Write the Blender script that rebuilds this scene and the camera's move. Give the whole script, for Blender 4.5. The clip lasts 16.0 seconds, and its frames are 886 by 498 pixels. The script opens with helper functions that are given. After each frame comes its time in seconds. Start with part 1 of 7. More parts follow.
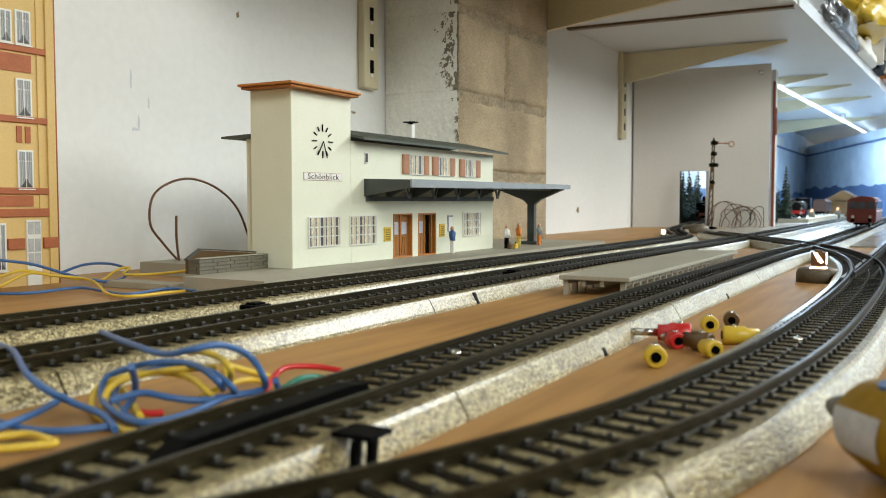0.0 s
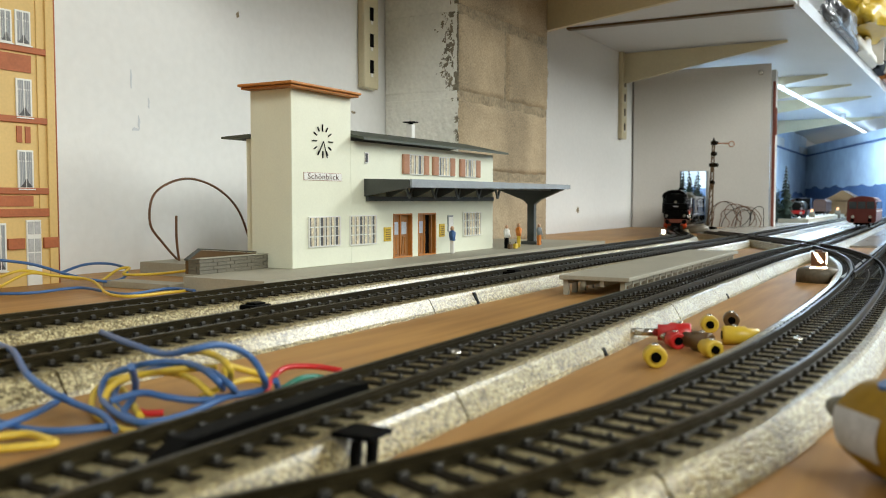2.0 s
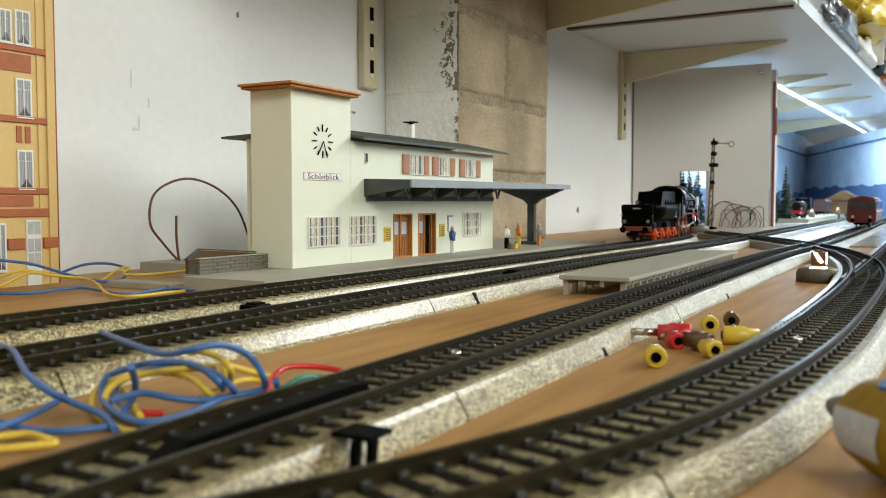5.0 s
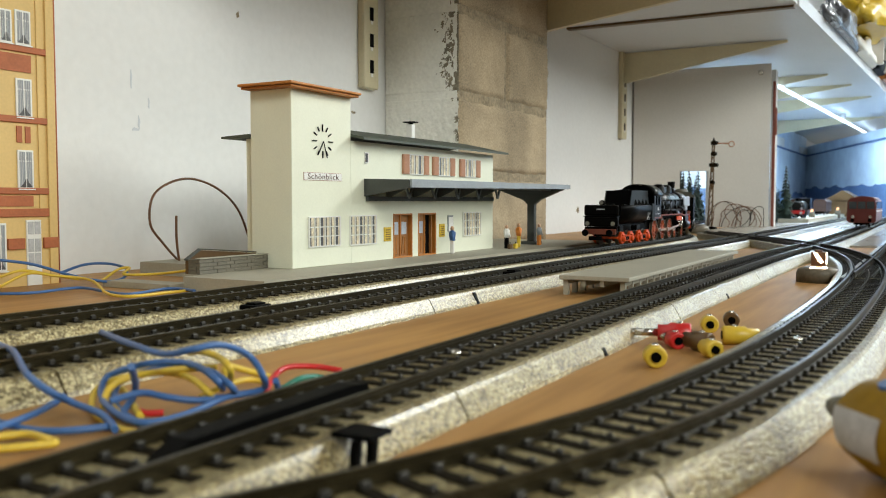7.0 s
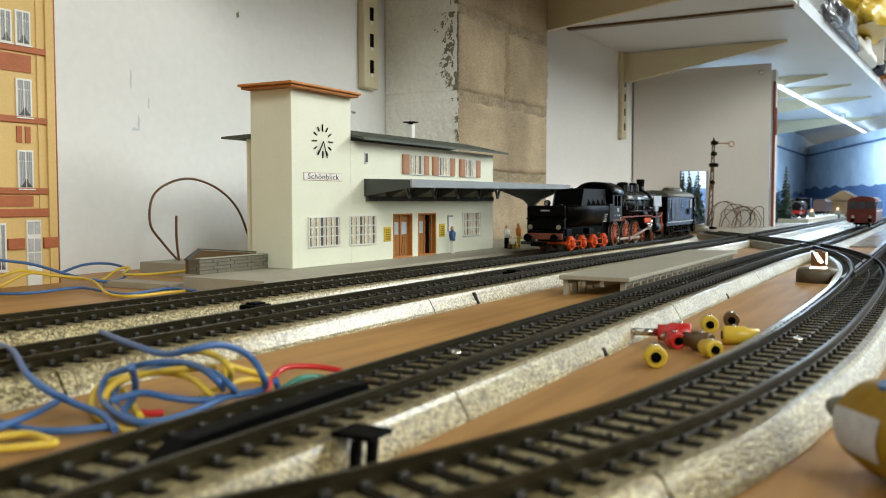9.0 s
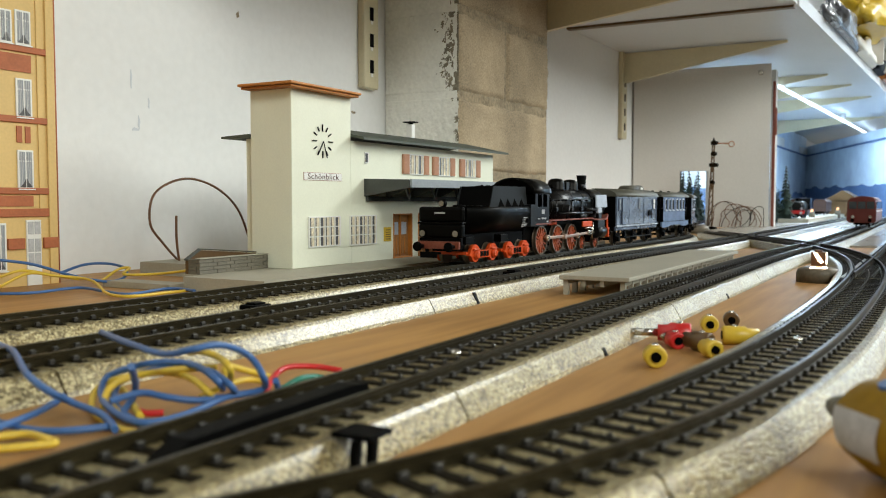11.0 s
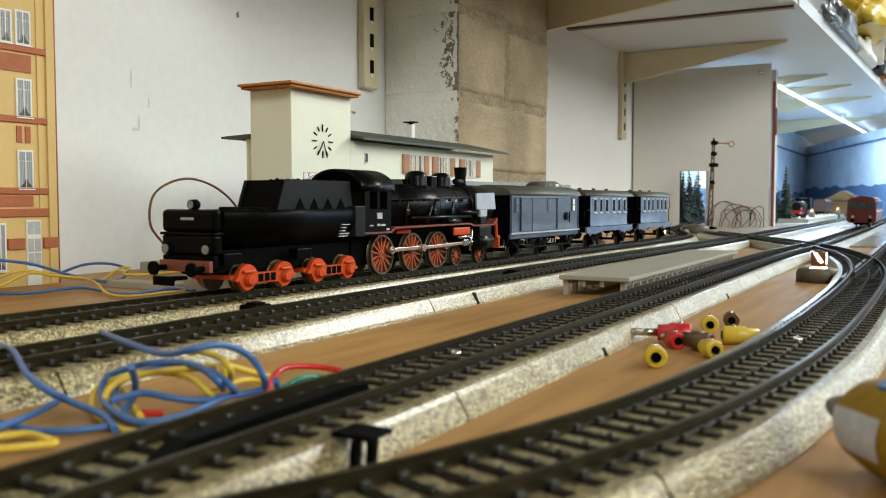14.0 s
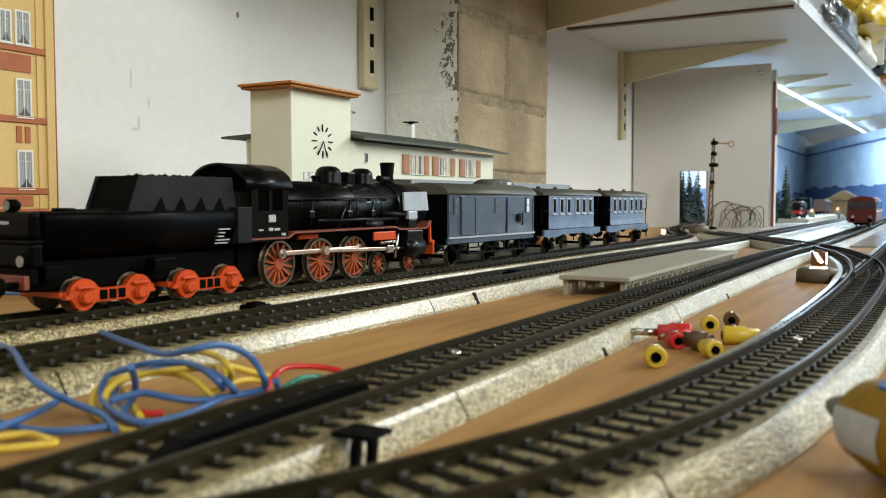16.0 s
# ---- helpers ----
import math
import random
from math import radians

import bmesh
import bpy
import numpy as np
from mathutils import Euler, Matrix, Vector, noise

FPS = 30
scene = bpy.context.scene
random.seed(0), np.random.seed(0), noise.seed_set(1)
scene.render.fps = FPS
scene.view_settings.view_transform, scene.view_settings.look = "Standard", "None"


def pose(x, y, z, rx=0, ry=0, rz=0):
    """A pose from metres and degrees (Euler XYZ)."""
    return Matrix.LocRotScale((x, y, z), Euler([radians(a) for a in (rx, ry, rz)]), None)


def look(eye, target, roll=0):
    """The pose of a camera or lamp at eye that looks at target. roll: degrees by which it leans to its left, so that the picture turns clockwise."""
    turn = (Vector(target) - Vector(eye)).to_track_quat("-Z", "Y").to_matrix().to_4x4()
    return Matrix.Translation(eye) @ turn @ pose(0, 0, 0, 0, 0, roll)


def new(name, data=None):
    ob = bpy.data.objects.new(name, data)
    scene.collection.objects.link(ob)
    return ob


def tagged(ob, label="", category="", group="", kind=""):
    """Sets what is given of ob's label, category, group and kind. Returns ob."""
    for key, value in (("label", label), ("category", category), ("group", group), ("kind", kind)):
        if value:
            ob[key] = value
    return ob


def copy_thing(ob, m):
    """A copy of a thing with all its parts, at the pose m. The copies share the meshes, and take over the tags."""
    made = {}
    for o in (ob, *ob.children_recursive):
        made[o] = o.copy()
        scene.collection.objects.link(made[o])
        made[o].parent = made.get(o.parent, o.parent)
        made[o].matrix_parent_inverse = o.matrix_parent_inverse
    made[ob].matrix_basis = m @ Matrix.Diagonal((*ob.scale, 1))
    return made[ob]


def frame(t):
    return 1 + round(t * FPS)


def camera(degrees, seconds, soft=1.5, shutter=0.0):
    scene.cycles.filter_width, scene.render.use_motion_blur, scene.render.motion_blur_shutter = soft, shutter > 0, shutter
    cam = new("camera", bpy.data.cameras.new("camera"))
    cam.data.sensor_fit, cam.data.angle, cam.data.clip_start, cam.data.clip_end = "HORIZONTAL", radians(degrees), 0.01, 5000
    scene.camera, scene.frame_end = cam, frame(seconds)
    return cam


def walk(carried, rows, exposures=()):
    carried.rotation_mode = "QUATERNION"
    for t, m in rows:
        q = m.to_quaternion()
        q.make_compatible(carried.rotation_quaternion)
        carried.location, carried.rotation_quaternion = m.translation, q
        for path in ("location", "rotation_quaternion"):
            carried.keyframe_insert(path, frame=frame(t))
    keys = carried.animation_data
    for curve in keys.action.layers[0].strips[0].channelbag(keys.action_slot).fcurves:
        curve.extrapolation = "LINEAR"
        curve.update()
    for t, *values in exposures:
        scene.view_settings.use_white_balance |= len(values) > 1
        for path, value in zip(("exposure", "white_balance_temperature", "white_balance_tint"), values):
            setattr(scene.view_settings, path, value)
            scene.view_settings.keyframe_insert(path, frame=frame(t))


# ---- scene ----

# ---- camera ----
cam = camera(53.27, 16.0, soft=1.05)
EYE = (0.0, 0.0, 0.047)
AIM = (0.8718, 0.4869, -0.0073)
walk(cam, [(0.0, look(EYE, AIM)), (16.0, look(EYE, AIM))], exposures=[(0.0, -0.46, 6310, 6), (16.0, -0.46, 6310, 6)])
cam.data.dof.use_dof = True
cam.data.dof.focus_distance = 0.52
cam.data.dof.aperture_fstop = 29.0

# ---- light ----
world = bpy.data.worlds.new("room_air")
scene.world = world
world.use_nodes = True
world.node_tree.nodes["Background"].inputs[0].default_value = (1.0, 0.93, 0.82, 1)
world.node_tree.nodes["Background"].inputs[1].default_value = 0.03


def area(name, eye, target, w, h, watts, color):
    d = bpy.data.lights.new(name, "AREA")
    d.shape, d.size, d.size_y, d.energy, d.color = "RECTANGLE", w, h, watts, color
    ob = new(name, d)
    ob.matrix_world = look(eye, target)
    return ob


# ceiling tube of the room, high behind the track side of the table
area("room_lamp", (1.8, -3.0, 1.45), (0.5, 0.3, 0.0), 2.8, 1.3, 138, (1.0, 0.985, 0.90))
# unseen lamp added at the near end of the room, brightens the west-facing sides
area("room_lamp", (-0.95, -1.7, 1.32), (0.4, 0.3, 0.0), 0.5, 0.6, 43, (1.0, 0.985, 0.90))
# third ceiling tube over the aisle at the far end
area("room_lamp", (2.9, -1.15, 1.40), (0.8, 0.1, 0.0), 1.1, 0.35, 58, (0.96, 0.98, 0.96))
# bluish daylight in the opening of the east window
area("window_light", (4.78, -1.35, 0.55), (0.0, -1.35, 0.35), 1.6, 1.0, 19, (0.66, 0.83, 1.0))
# cool tube light under the far shelf
area("tube_lamp", (2.42, 0.262, 0.272), (2.42, 0.262, 0.0), 1.0, 0.010, 7.6, (0.66, 0.83, 1.0))


# ---- materials ----
def mat(name, color, rough=0.5, metal=0.0, vary=0.15, scale=40.0, fine=400.0, bump=0.15, tint=None, coat=0.0, spec=0.5):
    """Two scales of colour variation, one of relief."""
    m = bpy.data.materials.new(name)
    m.use_nodes = True
    n, l = m.node_tree.nodes, m.node_tree.links
    b = n["Principled BSDF"]
    co = n.new("ShaderNodeTexCoord")
    n1, n2 = n.new("ShaderNodeTexNoise"), n.new("ShaderNodeTexNoise")
    n1.inputs["Scale"].default_value, n2.inputs["Scale"].default_value = scale, fine
    n1.inputs["Detail"].default_value, n2.inputs["Detail"].default_value = 4, 3
    l.new(co.outputs["Object"], n1.inputs["Vector"])
    l.new(co.outputs["Object"], n2.inputs["Vector"])
    add = n.new("ShaderNodeMath")
    add.operation = "ADD"
    l.new(n1.outputs["Fac"], add.inputs[0])
    l.new(n2.outputs["Fac"], add.inputs[1])
    r = n.new("ShaderNodeValToRGB")
    mp = n.new("ShaderNodeMapRange")
    mp.inputs["From Min"].default_value, mp.inputs["From Max"].default_value = 0.7, 1.3
    l.new(add.outputs[0], mp.inputs["Value"])
    r.color_ramp.elements[0].position, r.color_ramp.elements[1].position = 0.0, 1.0
    l.new(mp.outputs[0], r.inputs["Fac"])
    c0 = [c * (1 - vary) for c in (tint or color)]
    c1 = [min(1, c * (1 + vary)) for c in color]
    r.color_ramp.elements[0].color = (*c0, 1)
    r.color_ramp.elements[1].color = (*c1, 1)
    l.new(r.outputs["Color"], b.inputs["Base Color"])
    b.inputs["Roughness"].default_value, b.inputs["Metallic"].default_value = rough, metal
    b.inputs["Specular IOR Level"].default_value = spec
    b.inputs["Coat Weight"].default_value = coat
    if bump:
        bp = n.new("ShaderNodeBump")
        bp.inputs["Strength"].default_value, bp.inputs["Distance"].default_value = bump, 0.001
        l.new(n2.outputs["Fac"], bp.inputs["Height"])
        l.new(bp.outputs["Normal"], b.inputs["Normal"])
    return m


def glow(name, color, strength):
    m = bpy.data.materials.new(name)
    m.use_nodes = True
    b = m.node_tree.nodes["Principled BSDF"]
    b.inputs["Base Color"].default_value = (*color, 1)
    b.inputs["Emission Color"].default_value = (*color, 1)
    b.inputs["Emission Strength"].default_value = strength
    return m


def ballast_mat():
    """Printed and embossed ballast on tinplate: cream stones with dark joints, glossy."""
    m = bpy.data.materials.new("ballast_tinplate")
    m.use_nodes = True
    n, l = m.node_tree.nodes, m.node_tree.links
    b = n["Principled BSDF"]
    co = n.new("ShaderNodeTexCoord")
    v = n.new("ShaderNodeTexVoronoi")
    v.inputs["Scale"].default_value = 1280
    l.new(co.outputs["Object"], v.inputs["Vector"])
    r = n.new("ShaderNodeValToRGB")
    r.color_ramp.elements[0].color = (0.16, 0.128, 0.052, 1)
    r.color_ramp.elements[1].color = (0.57, 0.50, 0.285, 1)
    r.color_ramp.elements[0].position, r.color_ramp.elements[1].position = 0.05, 0.75
    sx = n.new("ShaderNodeSeparateColor")
    l.new(v.outputs["Color"], sx.inputs[0])
    l.new(sx.outputs[0], r.inputs["Fac"])
    e = n.new("ShaderNodeValToRGB")
    e.color_ramp.elements[0].color, e.color_ramp.elements[1].color = (1, 1, 1, 1), (0.50, 0.44, 0.34, 1)
    e.color_ramp.elements[0].position, e.color_ramp.elements[1].position = 0.42, 0.75
    l.new(v.outputs["Distance"], e.inputs["Fac"])
    no = n.new("ShaderNodeTexNoise")
    no.inputs["Scale"].default_value = 45
    l.new(co.outputs["Object"], no.inputs["Vector"])
    nr = n.new("ShaderNodeValToRGB")
    nr.color_ramp.elements[0].color, nr.color_ramp.elements[1].color = (0.78, 0.72, 0.58, 1), (1, 1, 1, 1)
    nr.color_ramp.elements[0].position, nr.color_ramp.elements[1].position = 0.32, 0.62
    l.new(no.outputs["Fac"], nr.inputs["Fac"])
    mx, my = n.new("ShaderNodeMix"), n.new("ShaderNodeMix")
    for q in (mx, my):
        q.data_type, q.blend_type = "RGBA", "MULTIPLY"
        q.inputs["Factor"].default_value = 1.0
    l.new(r.outputs["Color"], mx.inputs["A"])
    l.new(e.outputs["Color"], mx.inputs["B"])
    l.new(mx.outputs["Result"], my.inputs["A"])
    l.new(nr.outputs["Color"], my.inputs["B"])
    l.new(my.outputs["Result"], b.inputs["Base Color"])
    b.inputs["Metallic"].default_value, b.inputs["Roughness"].default_value = 0.38, 0.32
    b.inputs["Coat Weight"].default_value, b.inputs["Coat Roughness"].default_value = 0.55, 0.24
    bp = n.new("ShaderNodeBump")
    bp.inputs["Strength"].default_value, bp.inputs["Distance"].default_value = 0.85, 0.0004
    l.new(v.outputs["Distance"], bp.inputs["Height"])
    bp.invert = True
    l.new(bp.outputs["Normal"], b.inputs["Normal"])
    return m


def wood_mat(name, c0, c1, rough=0.5):
    m = bpy.data.materials.new(name)
    m.use_nodes = True
    n, l = m.node_tree.nodes, m.node_tree.links
    b = n["Principled BSDF"]
    co, mp = n.new("ShaderNodeTexCoord"), n.new("ShaderNodeMapping")
    mp.inputs["Scale"].default_value = (6, 70, 70)
    mp.inputs["Rotation"].default_value = (0, 0, 0.12)
    l.new(co.outputs["Object"], mp.inputs["Vector"])
    n1, n2 = n.new("ShaderNodeTexNoise"), n.new("ShaderNodeTexNoise")
    n1.inputs["Scale"].default_value, n1.inputs["Detail"].default_value = 2.2, 6
    n2.inputs["Scale"].default_value = 9
    l.new(mp.outputs["Vector"], n1.inputs["Vector"])
    l.new(co.outputs["Object"], n2.inputs["Vector"])
    ad = n.new("ShaderNodeMix")
    ad.data_type = "FLOAT"
    ad.inputs[0].default_value = 0.4
    l.new(n1.outputs["Fac"], ad.inputs[2])
    l.new(n2.outputs["Fac"], ad.inputs[3])
    r = n.new("ShaderNodeValToRGB")
    r.color_ramp.elements[0].color, r.color_ramp.elements[1].color = (*c0, 1), (*c1, 1)
    r.color_ramp.elements[0].position, r.color_ramp.elements[1].position = 0.35, 0.65
    l.new(ad.outputs[0], r.inputs["Fac"])
    l.new(r.outputs["Color"], b.inputs["Base Color"])
    b.inputs["Roughness"].default_value = rough
    b.inputs["Specular IOR Level"].default_value = 0.3
    bp = n.new("ShaderNodeBump")
    bp.inputs["Strength"].default_value, bp.inputs["Distance"].default_value = 0.12, 0.0006
    l.new(n1.outputs["Fac"], bp.inputs["Height"])
    l.new(bp.outputs["Normal"], b.inputs["Normal"])
    return m


M = dict(
    ballast=ballast_mat(),
    board=wood_mat("brown_board", (0.31, 0.158, 0.046), (0.48, 0.265, 0.086), 0.5),
    wall=mat("white_wall_paint", (0.825, 0.835, 0.845), 0.75, 0, 0.03, 9, 160, 0.15),
    cellar=mat("dull_cellar_wall", (0.22, 0.20, 0.17), 0.85, 0, 0.15, 3, 60, 0.3),
    rail=mat("rail_steel", (0.031, 0.025, 0.012), 0.34, 0.45, 0.3, 60, 500, 0.05, spec=0.14),
    sleeper=mat("black_sleeper", (0.010, 0.0075, 0.0036), 0.6, 0.0, 0.4, 90, 600, 0.2, spec=0.06),
    chair=mat("rail_clip_steel", (0.046, 0.044, 0.040), 0.34, 0.6, 0.3, 90, 600, 0.1),
    cream=mat("cream_plastic", (0.78, 0.80, 0.66), 0.5, 0, 0.03, 60, 900, 0.05),
    rooftile=mat("brown_plastic", (0.46, 0.175, 0.03), 0.5, 0, 0.12, 90, 700, 0.1),
    slate=mat("dark_green_roof", (0.065, 0.078, 0.060), 0.6, 0, 0.15, 60, 900, 0.2),
    canopy=mat("canopy_grey", (0.29, 0.32, 0.35), 0.45, 0, 0.1, 80, 700, 0.1),
    canopyd=mat("canopy_dark", (0.060, 0.067, 0.062), 0.5, 0, 0.12, 80, 700, 0.1),
    slab=mat("grey_plastic_slab", (0.36, 0.34, 0.27), 0.6, 0, 0.08, 40, 700, 0.15),
    door=mat("brown_door", (0.30, 0.135, 0.040), 0.45, 0, 0.15, 90, 700, 0.1),
    shutter=mat("terracotta_shutter", (0.44, 0.215, 0.115), 0.5, 0, 0.1, 90, 700, 0.1),
    white=mat("white_plastic", (0.80, 0.80, 0.77), 0.45, 0, 0.03, 90, 700, 0.05),
    dark=mat("dark_mark", (0.002, 0.002, 0.002), 0.5, 0, 0.2, 90, 700, 0.0, spec=0.03),
    curtain=mat("cream_curtain", (0.74, 0.66, 0.50), 0.7, 0, 0.3, 260, 500, 0.1),
    pane=mat("window_pane", (0.085, 0.085, 0.09), 0.3, 0, 0.4, 200, 500, 0.0),
    sign_red=mat("red_brown_paint", (0.33, 0.09, 0.06), 0.5, 0, 0.1, 90, 700, 0.0),
    yellow=mat("yellow_plastic", (0.66, 0.46, 0.04), 0.38, 0, 0.08, 90, 500, 0.03),
    red=mat("red_plastic", (0.55, 0.02, 0.02), 0.3, 0, 0.08, 90, 500, 0.03),
    blue=mat("blue_plastic", (0.045, 0.125, 0.33), 0.42, 0, 0.08, 90, 500, 0.03),
    brownp=mat("brown_plug_plastic", (0.11, 0.06, 0.02), 0.35, 0, 0.1, 90, 500, 0.03),
    green=mat("green_plastic", (0.03, 0.20, 0.14), 0.38, 0, 0.08, 90, 500, 0.03),
    steel=mat("bright_steel", (0.62, 0.60, 0.56), 0.25, 1.0, 0.1, 90, 500, 0.02),
    locoblk=mat("loco_black", (0.0018, 0.0018, 0.0017), 0.30, 0.0, 0.2, 60, 700, 0.03, spec=0.12),
    locogrey=mat("worn_black", (0.005, 0.005, 0.0055), 0.28, 0.0, 0.25, 60, 700, 0.04, spec=0.2),
    locored=mat("loco_red", (0.58, 0.072, 0.012), 0.42, 0, 0.15, 90, 600, 0.04, spec=0.25),
    coachgrey=mat("blue_grey_coach", (0.082, 0.106, 0.160), 0.24, 0.0, 0.2, 50, 300, 0.03, coat=0.4),
    coachblue=mat("pale_blue_coach", (0.150, 0.215, 0.355), 0.26, 0, 0.2, 50, 300, 0.03, coat=0.4),
    coachroof=mat("grey_coach_roof", (0.080, 0.080, 0.062), 0.5, 0, 0.16, 60, 600, 0.06),
    coachpale=mat("pale_window_frame", (0.46, 0.51, 0.60), 0.35, 0, 0.15, 60, 600, 0.05),
    # tender black on lit faces, the light put into a greyer colour
    lit_black=mat("tender_lit_black", (0.0150, 0.0170, 0.0185), 0.45, 0.0, 0.25, 60, 700, 0.03, spec=0.10),
    edge_red=mat("dull_red_edge", (0.20, 0.050, 0.026), 0.45, 0, 0.2, 90, 600, 0.04),
    wheelred=mat("brown_red_wheel", (0.36, 0.070, 0.018), 0.42, 0, 0.2, 120, 600, 0.04),
    lens=mat("dull_lens", (0.24, 0.23, 0.20), 0.2, 0.3, 0.3, 200, 900, 0.0),
    mortar=mat("grey_mortar", (0.30, 0.245, 0.165), 0.95, 0, 0.40, 30, 300, 0.9),
    block=mat("raw_concrete_block", (0.375, 0.300, 0.200), 0.95, 0, 0.34, 16, 520, 0.6),
    chip=mat("bare_grey_concrete", (0.23, 0.205, 0.150), 0.95, 0, 0.3, 60, 500, 0.8),
    blockw=mat("painted_concrete_block", (0.82, 0.82, 0.76), 0.85, 0, 0.08, 22, 300, 1.0),
    tan=mat("cream_metal_bracket", (0.62, 0.56, 0.38), 0.45, 0, 0.06, 20, 400, 0.05),
    shelf=mat("white_shelf_board", (0.64, 0.67, 0.72), 0.34, 0, 0.05, 8, 200, 0.05),
    panel=mat("cream_board", (0.62, 0.60, 0.57), 0.6, 0, 0.04, 10, 300, 0.08),
    ochre=mat("ochre_plaster", (0.70, 0.49, 0.19), 0.55, 0, 0.06, 40, 600, 0.04),
    brick=mat("red_brick_trim", (0.42, 0.13, 0.05), 0.6, 0, 0.12, 90, 700, 0.12),
    sky=mat("sky_backdrop", (0.66, 0.78, 0.93), 0.8, 0, 0.14, 5, 22, 0.0),
    hill=mat("blue_hill", (0.11, 0.19, 0.37), 0.85, 0, 0.2, 8, 90, 0.1),
    fir=mat("fir_green", (0.010, 0.026, 0.014), 0.8, 0, 0.4, 60, 500, 0.3),
    rust=mat("rusty_wire", (0.16, 0.075, 0.035), 0.45, 0.2, 0.2, 90, 500, 0.05),
    stone=mat("grey_stone", (0.15, 0.138, 0.105), 0.7, 0, 0.2, 90, 700, 0.3),
    busred=mat("railbus_red", (0.125, 0.022, 0.018), 0.35, 0, 0.1, 60, 500, 0.03),
    bus_glass=mat("dark_glass", (0.05, 0.06, 0.07), 0.1, 0, 0.2, 60, 500, 0.0),
    curtain_grey=mat("grey_net_curtain", (0.46, 0.46, 0.47), 0.5, 0, 0.16, 200, 900, 0.0),
    steel_warm=mat("worn_rod_steel", (0.55, 0.42, 0.34), 0.35, 0.8, 0.15, 90, 500, 0.02),
    amber=mat("amber_bottle_plastic", (0.26, 0.150, 0.006), 0.5, 0, 0.15, 60, 500, 0.03, spec=0.2),
    pale_ground=mat("pale_painted_board", (0.38, 0.352, 0.300), 0.22, 0, 0.14, 7, 60, 0.05),
    tank_black=mat("tender_tank_black", (0.0016, 0.0016, 0.0015), 0.38, 0.0, 0.25, 60, 700, 0.03, spec=0.05),
    wagon=mat("dark_brown_wagon", (0.052, 0.023, 0.016), 0.5, 0, 0.2, 60, 500, 0.05),
    lamp=glow("lit_bulb", (1.0, 0.80, 0.58), 12),
    dim_lamp=glow("dim_warm_bulb", (1.0, 0.50, 0.24), 2.5),
    tube=glow("cool_tube_light", (0.62, 0.80, 1.0), 8),
    sign_text=mat("faded_brown_lettering", (0.10, 0.055, 0.045), 0.5, 0, 0.1, 90, 700, 0.0),
    film=mat("grey_plastic_film", (0.11, 0.115, 0.135), 0.25, 0, 0.6, 30, 200, 0.3),
    drive=mat("drive_tan", (0.125, 0.105, 0.075), 0.5, 0.2, 0.25, 60, 500, 0.2),
    tyre=mat("worn_tyre_steel", (0.24, 0.195, 0.145), 0.35, 0.9, 0.15, 90, 500, 0.02),
    skin=mat("figurine_skin", (0.60, 0.36, 0.22), 0.5, 0, 0.05, 90, 500, 0.0),
    orange=mat("figurine_orange", (0.75, 0.25, 0.04), 0.5, 0, 0.05, 90, 500, 0.0),
)


# ---- mesh helpers ----
def box(bm, a, b, bevel=0.0, m=None, mi=0):
    """A box from corner a to corner b, its edges bevelled, optionally turned by m."""
    r = bmesh.ops.create_cube(bm, size=1.0)
    vs = r["verts"]
    for v in vs:
        v.co = Vector([a[i] + (b[i] - a[i]) * (v.co[i] + 0.5) for i in range(3)])
    fs = {f for v in vs for f in v.link_faces}
    if bevel:
        es = {e for v in vs for e in v.link_edges}
        r = bmesh.ops.bevel(bm, geom=list(es), offset=bevel, segments=2, affect="EDGES", profile=0.5)
        fs = set(r["faces"]) | {f for f in fs if f.is_valid} | {f for v in r["verts"] for f in v.link_faces}
        vs = list({v for f in fs for v in f.verts} | {v for v in vs if v.is_valid})
    for f in fs:
        if f.is_valid:
            f.material_index = mi
    if m is not None:
        for v in vs:
            v.co = m @ v.co
    return vs


def rod(bm, p, q, r0, r1=None, seg=16, mi=0):
    """A solid cylinder or cone from p to q."""
    p, q = Vector(p), Vector(q)
    d = q - p
    m = Matrix.Translation((p + q) / 2) @ d.to_track_quat("Z", "Y").to_matrix().to_4x4()
    r = bmesh.ops.create_cone(bm, cap_ends=True, segments=seg, radius1=r0, radius2=r0 if r1 is None else r1, depth=d.length, matrix=m)
    for v in r["verts"]:
        for f in v.link_faces:
            f.material_index = mi
            f.smooth = len(f.verts) == 4
    return r["verts"]


def turned(bm, profile, m=None, seg=24, mi=0):
    """A body turned about z from (radius, height) pairs."""
    rings = []
    for r, z in profile:
        rings.append([bm.verts.new((r * math.cos(2 * math.pi * k / seg), r * math.sin(2 * math.pi * k / seg), z)) for k in range(seg)])
    for a, b in zip(rings, rings[1:]):
        for k in range(seg):
            f = bm.faces.new((a[k], a[(k + 1) % seg], b[(k + 1) % seg], b[k]))
            f.smooth, f.material_index = True, mi
    for ring, flip in ((rings[0], True), (rings[-1], False)):
        f = bm.faces.new(ring[::-1] if flip else ring)
        f.material_index = mi
    if m is not None:
        for ring in rings:
            for v in ring:
                v.co = m @ v.co


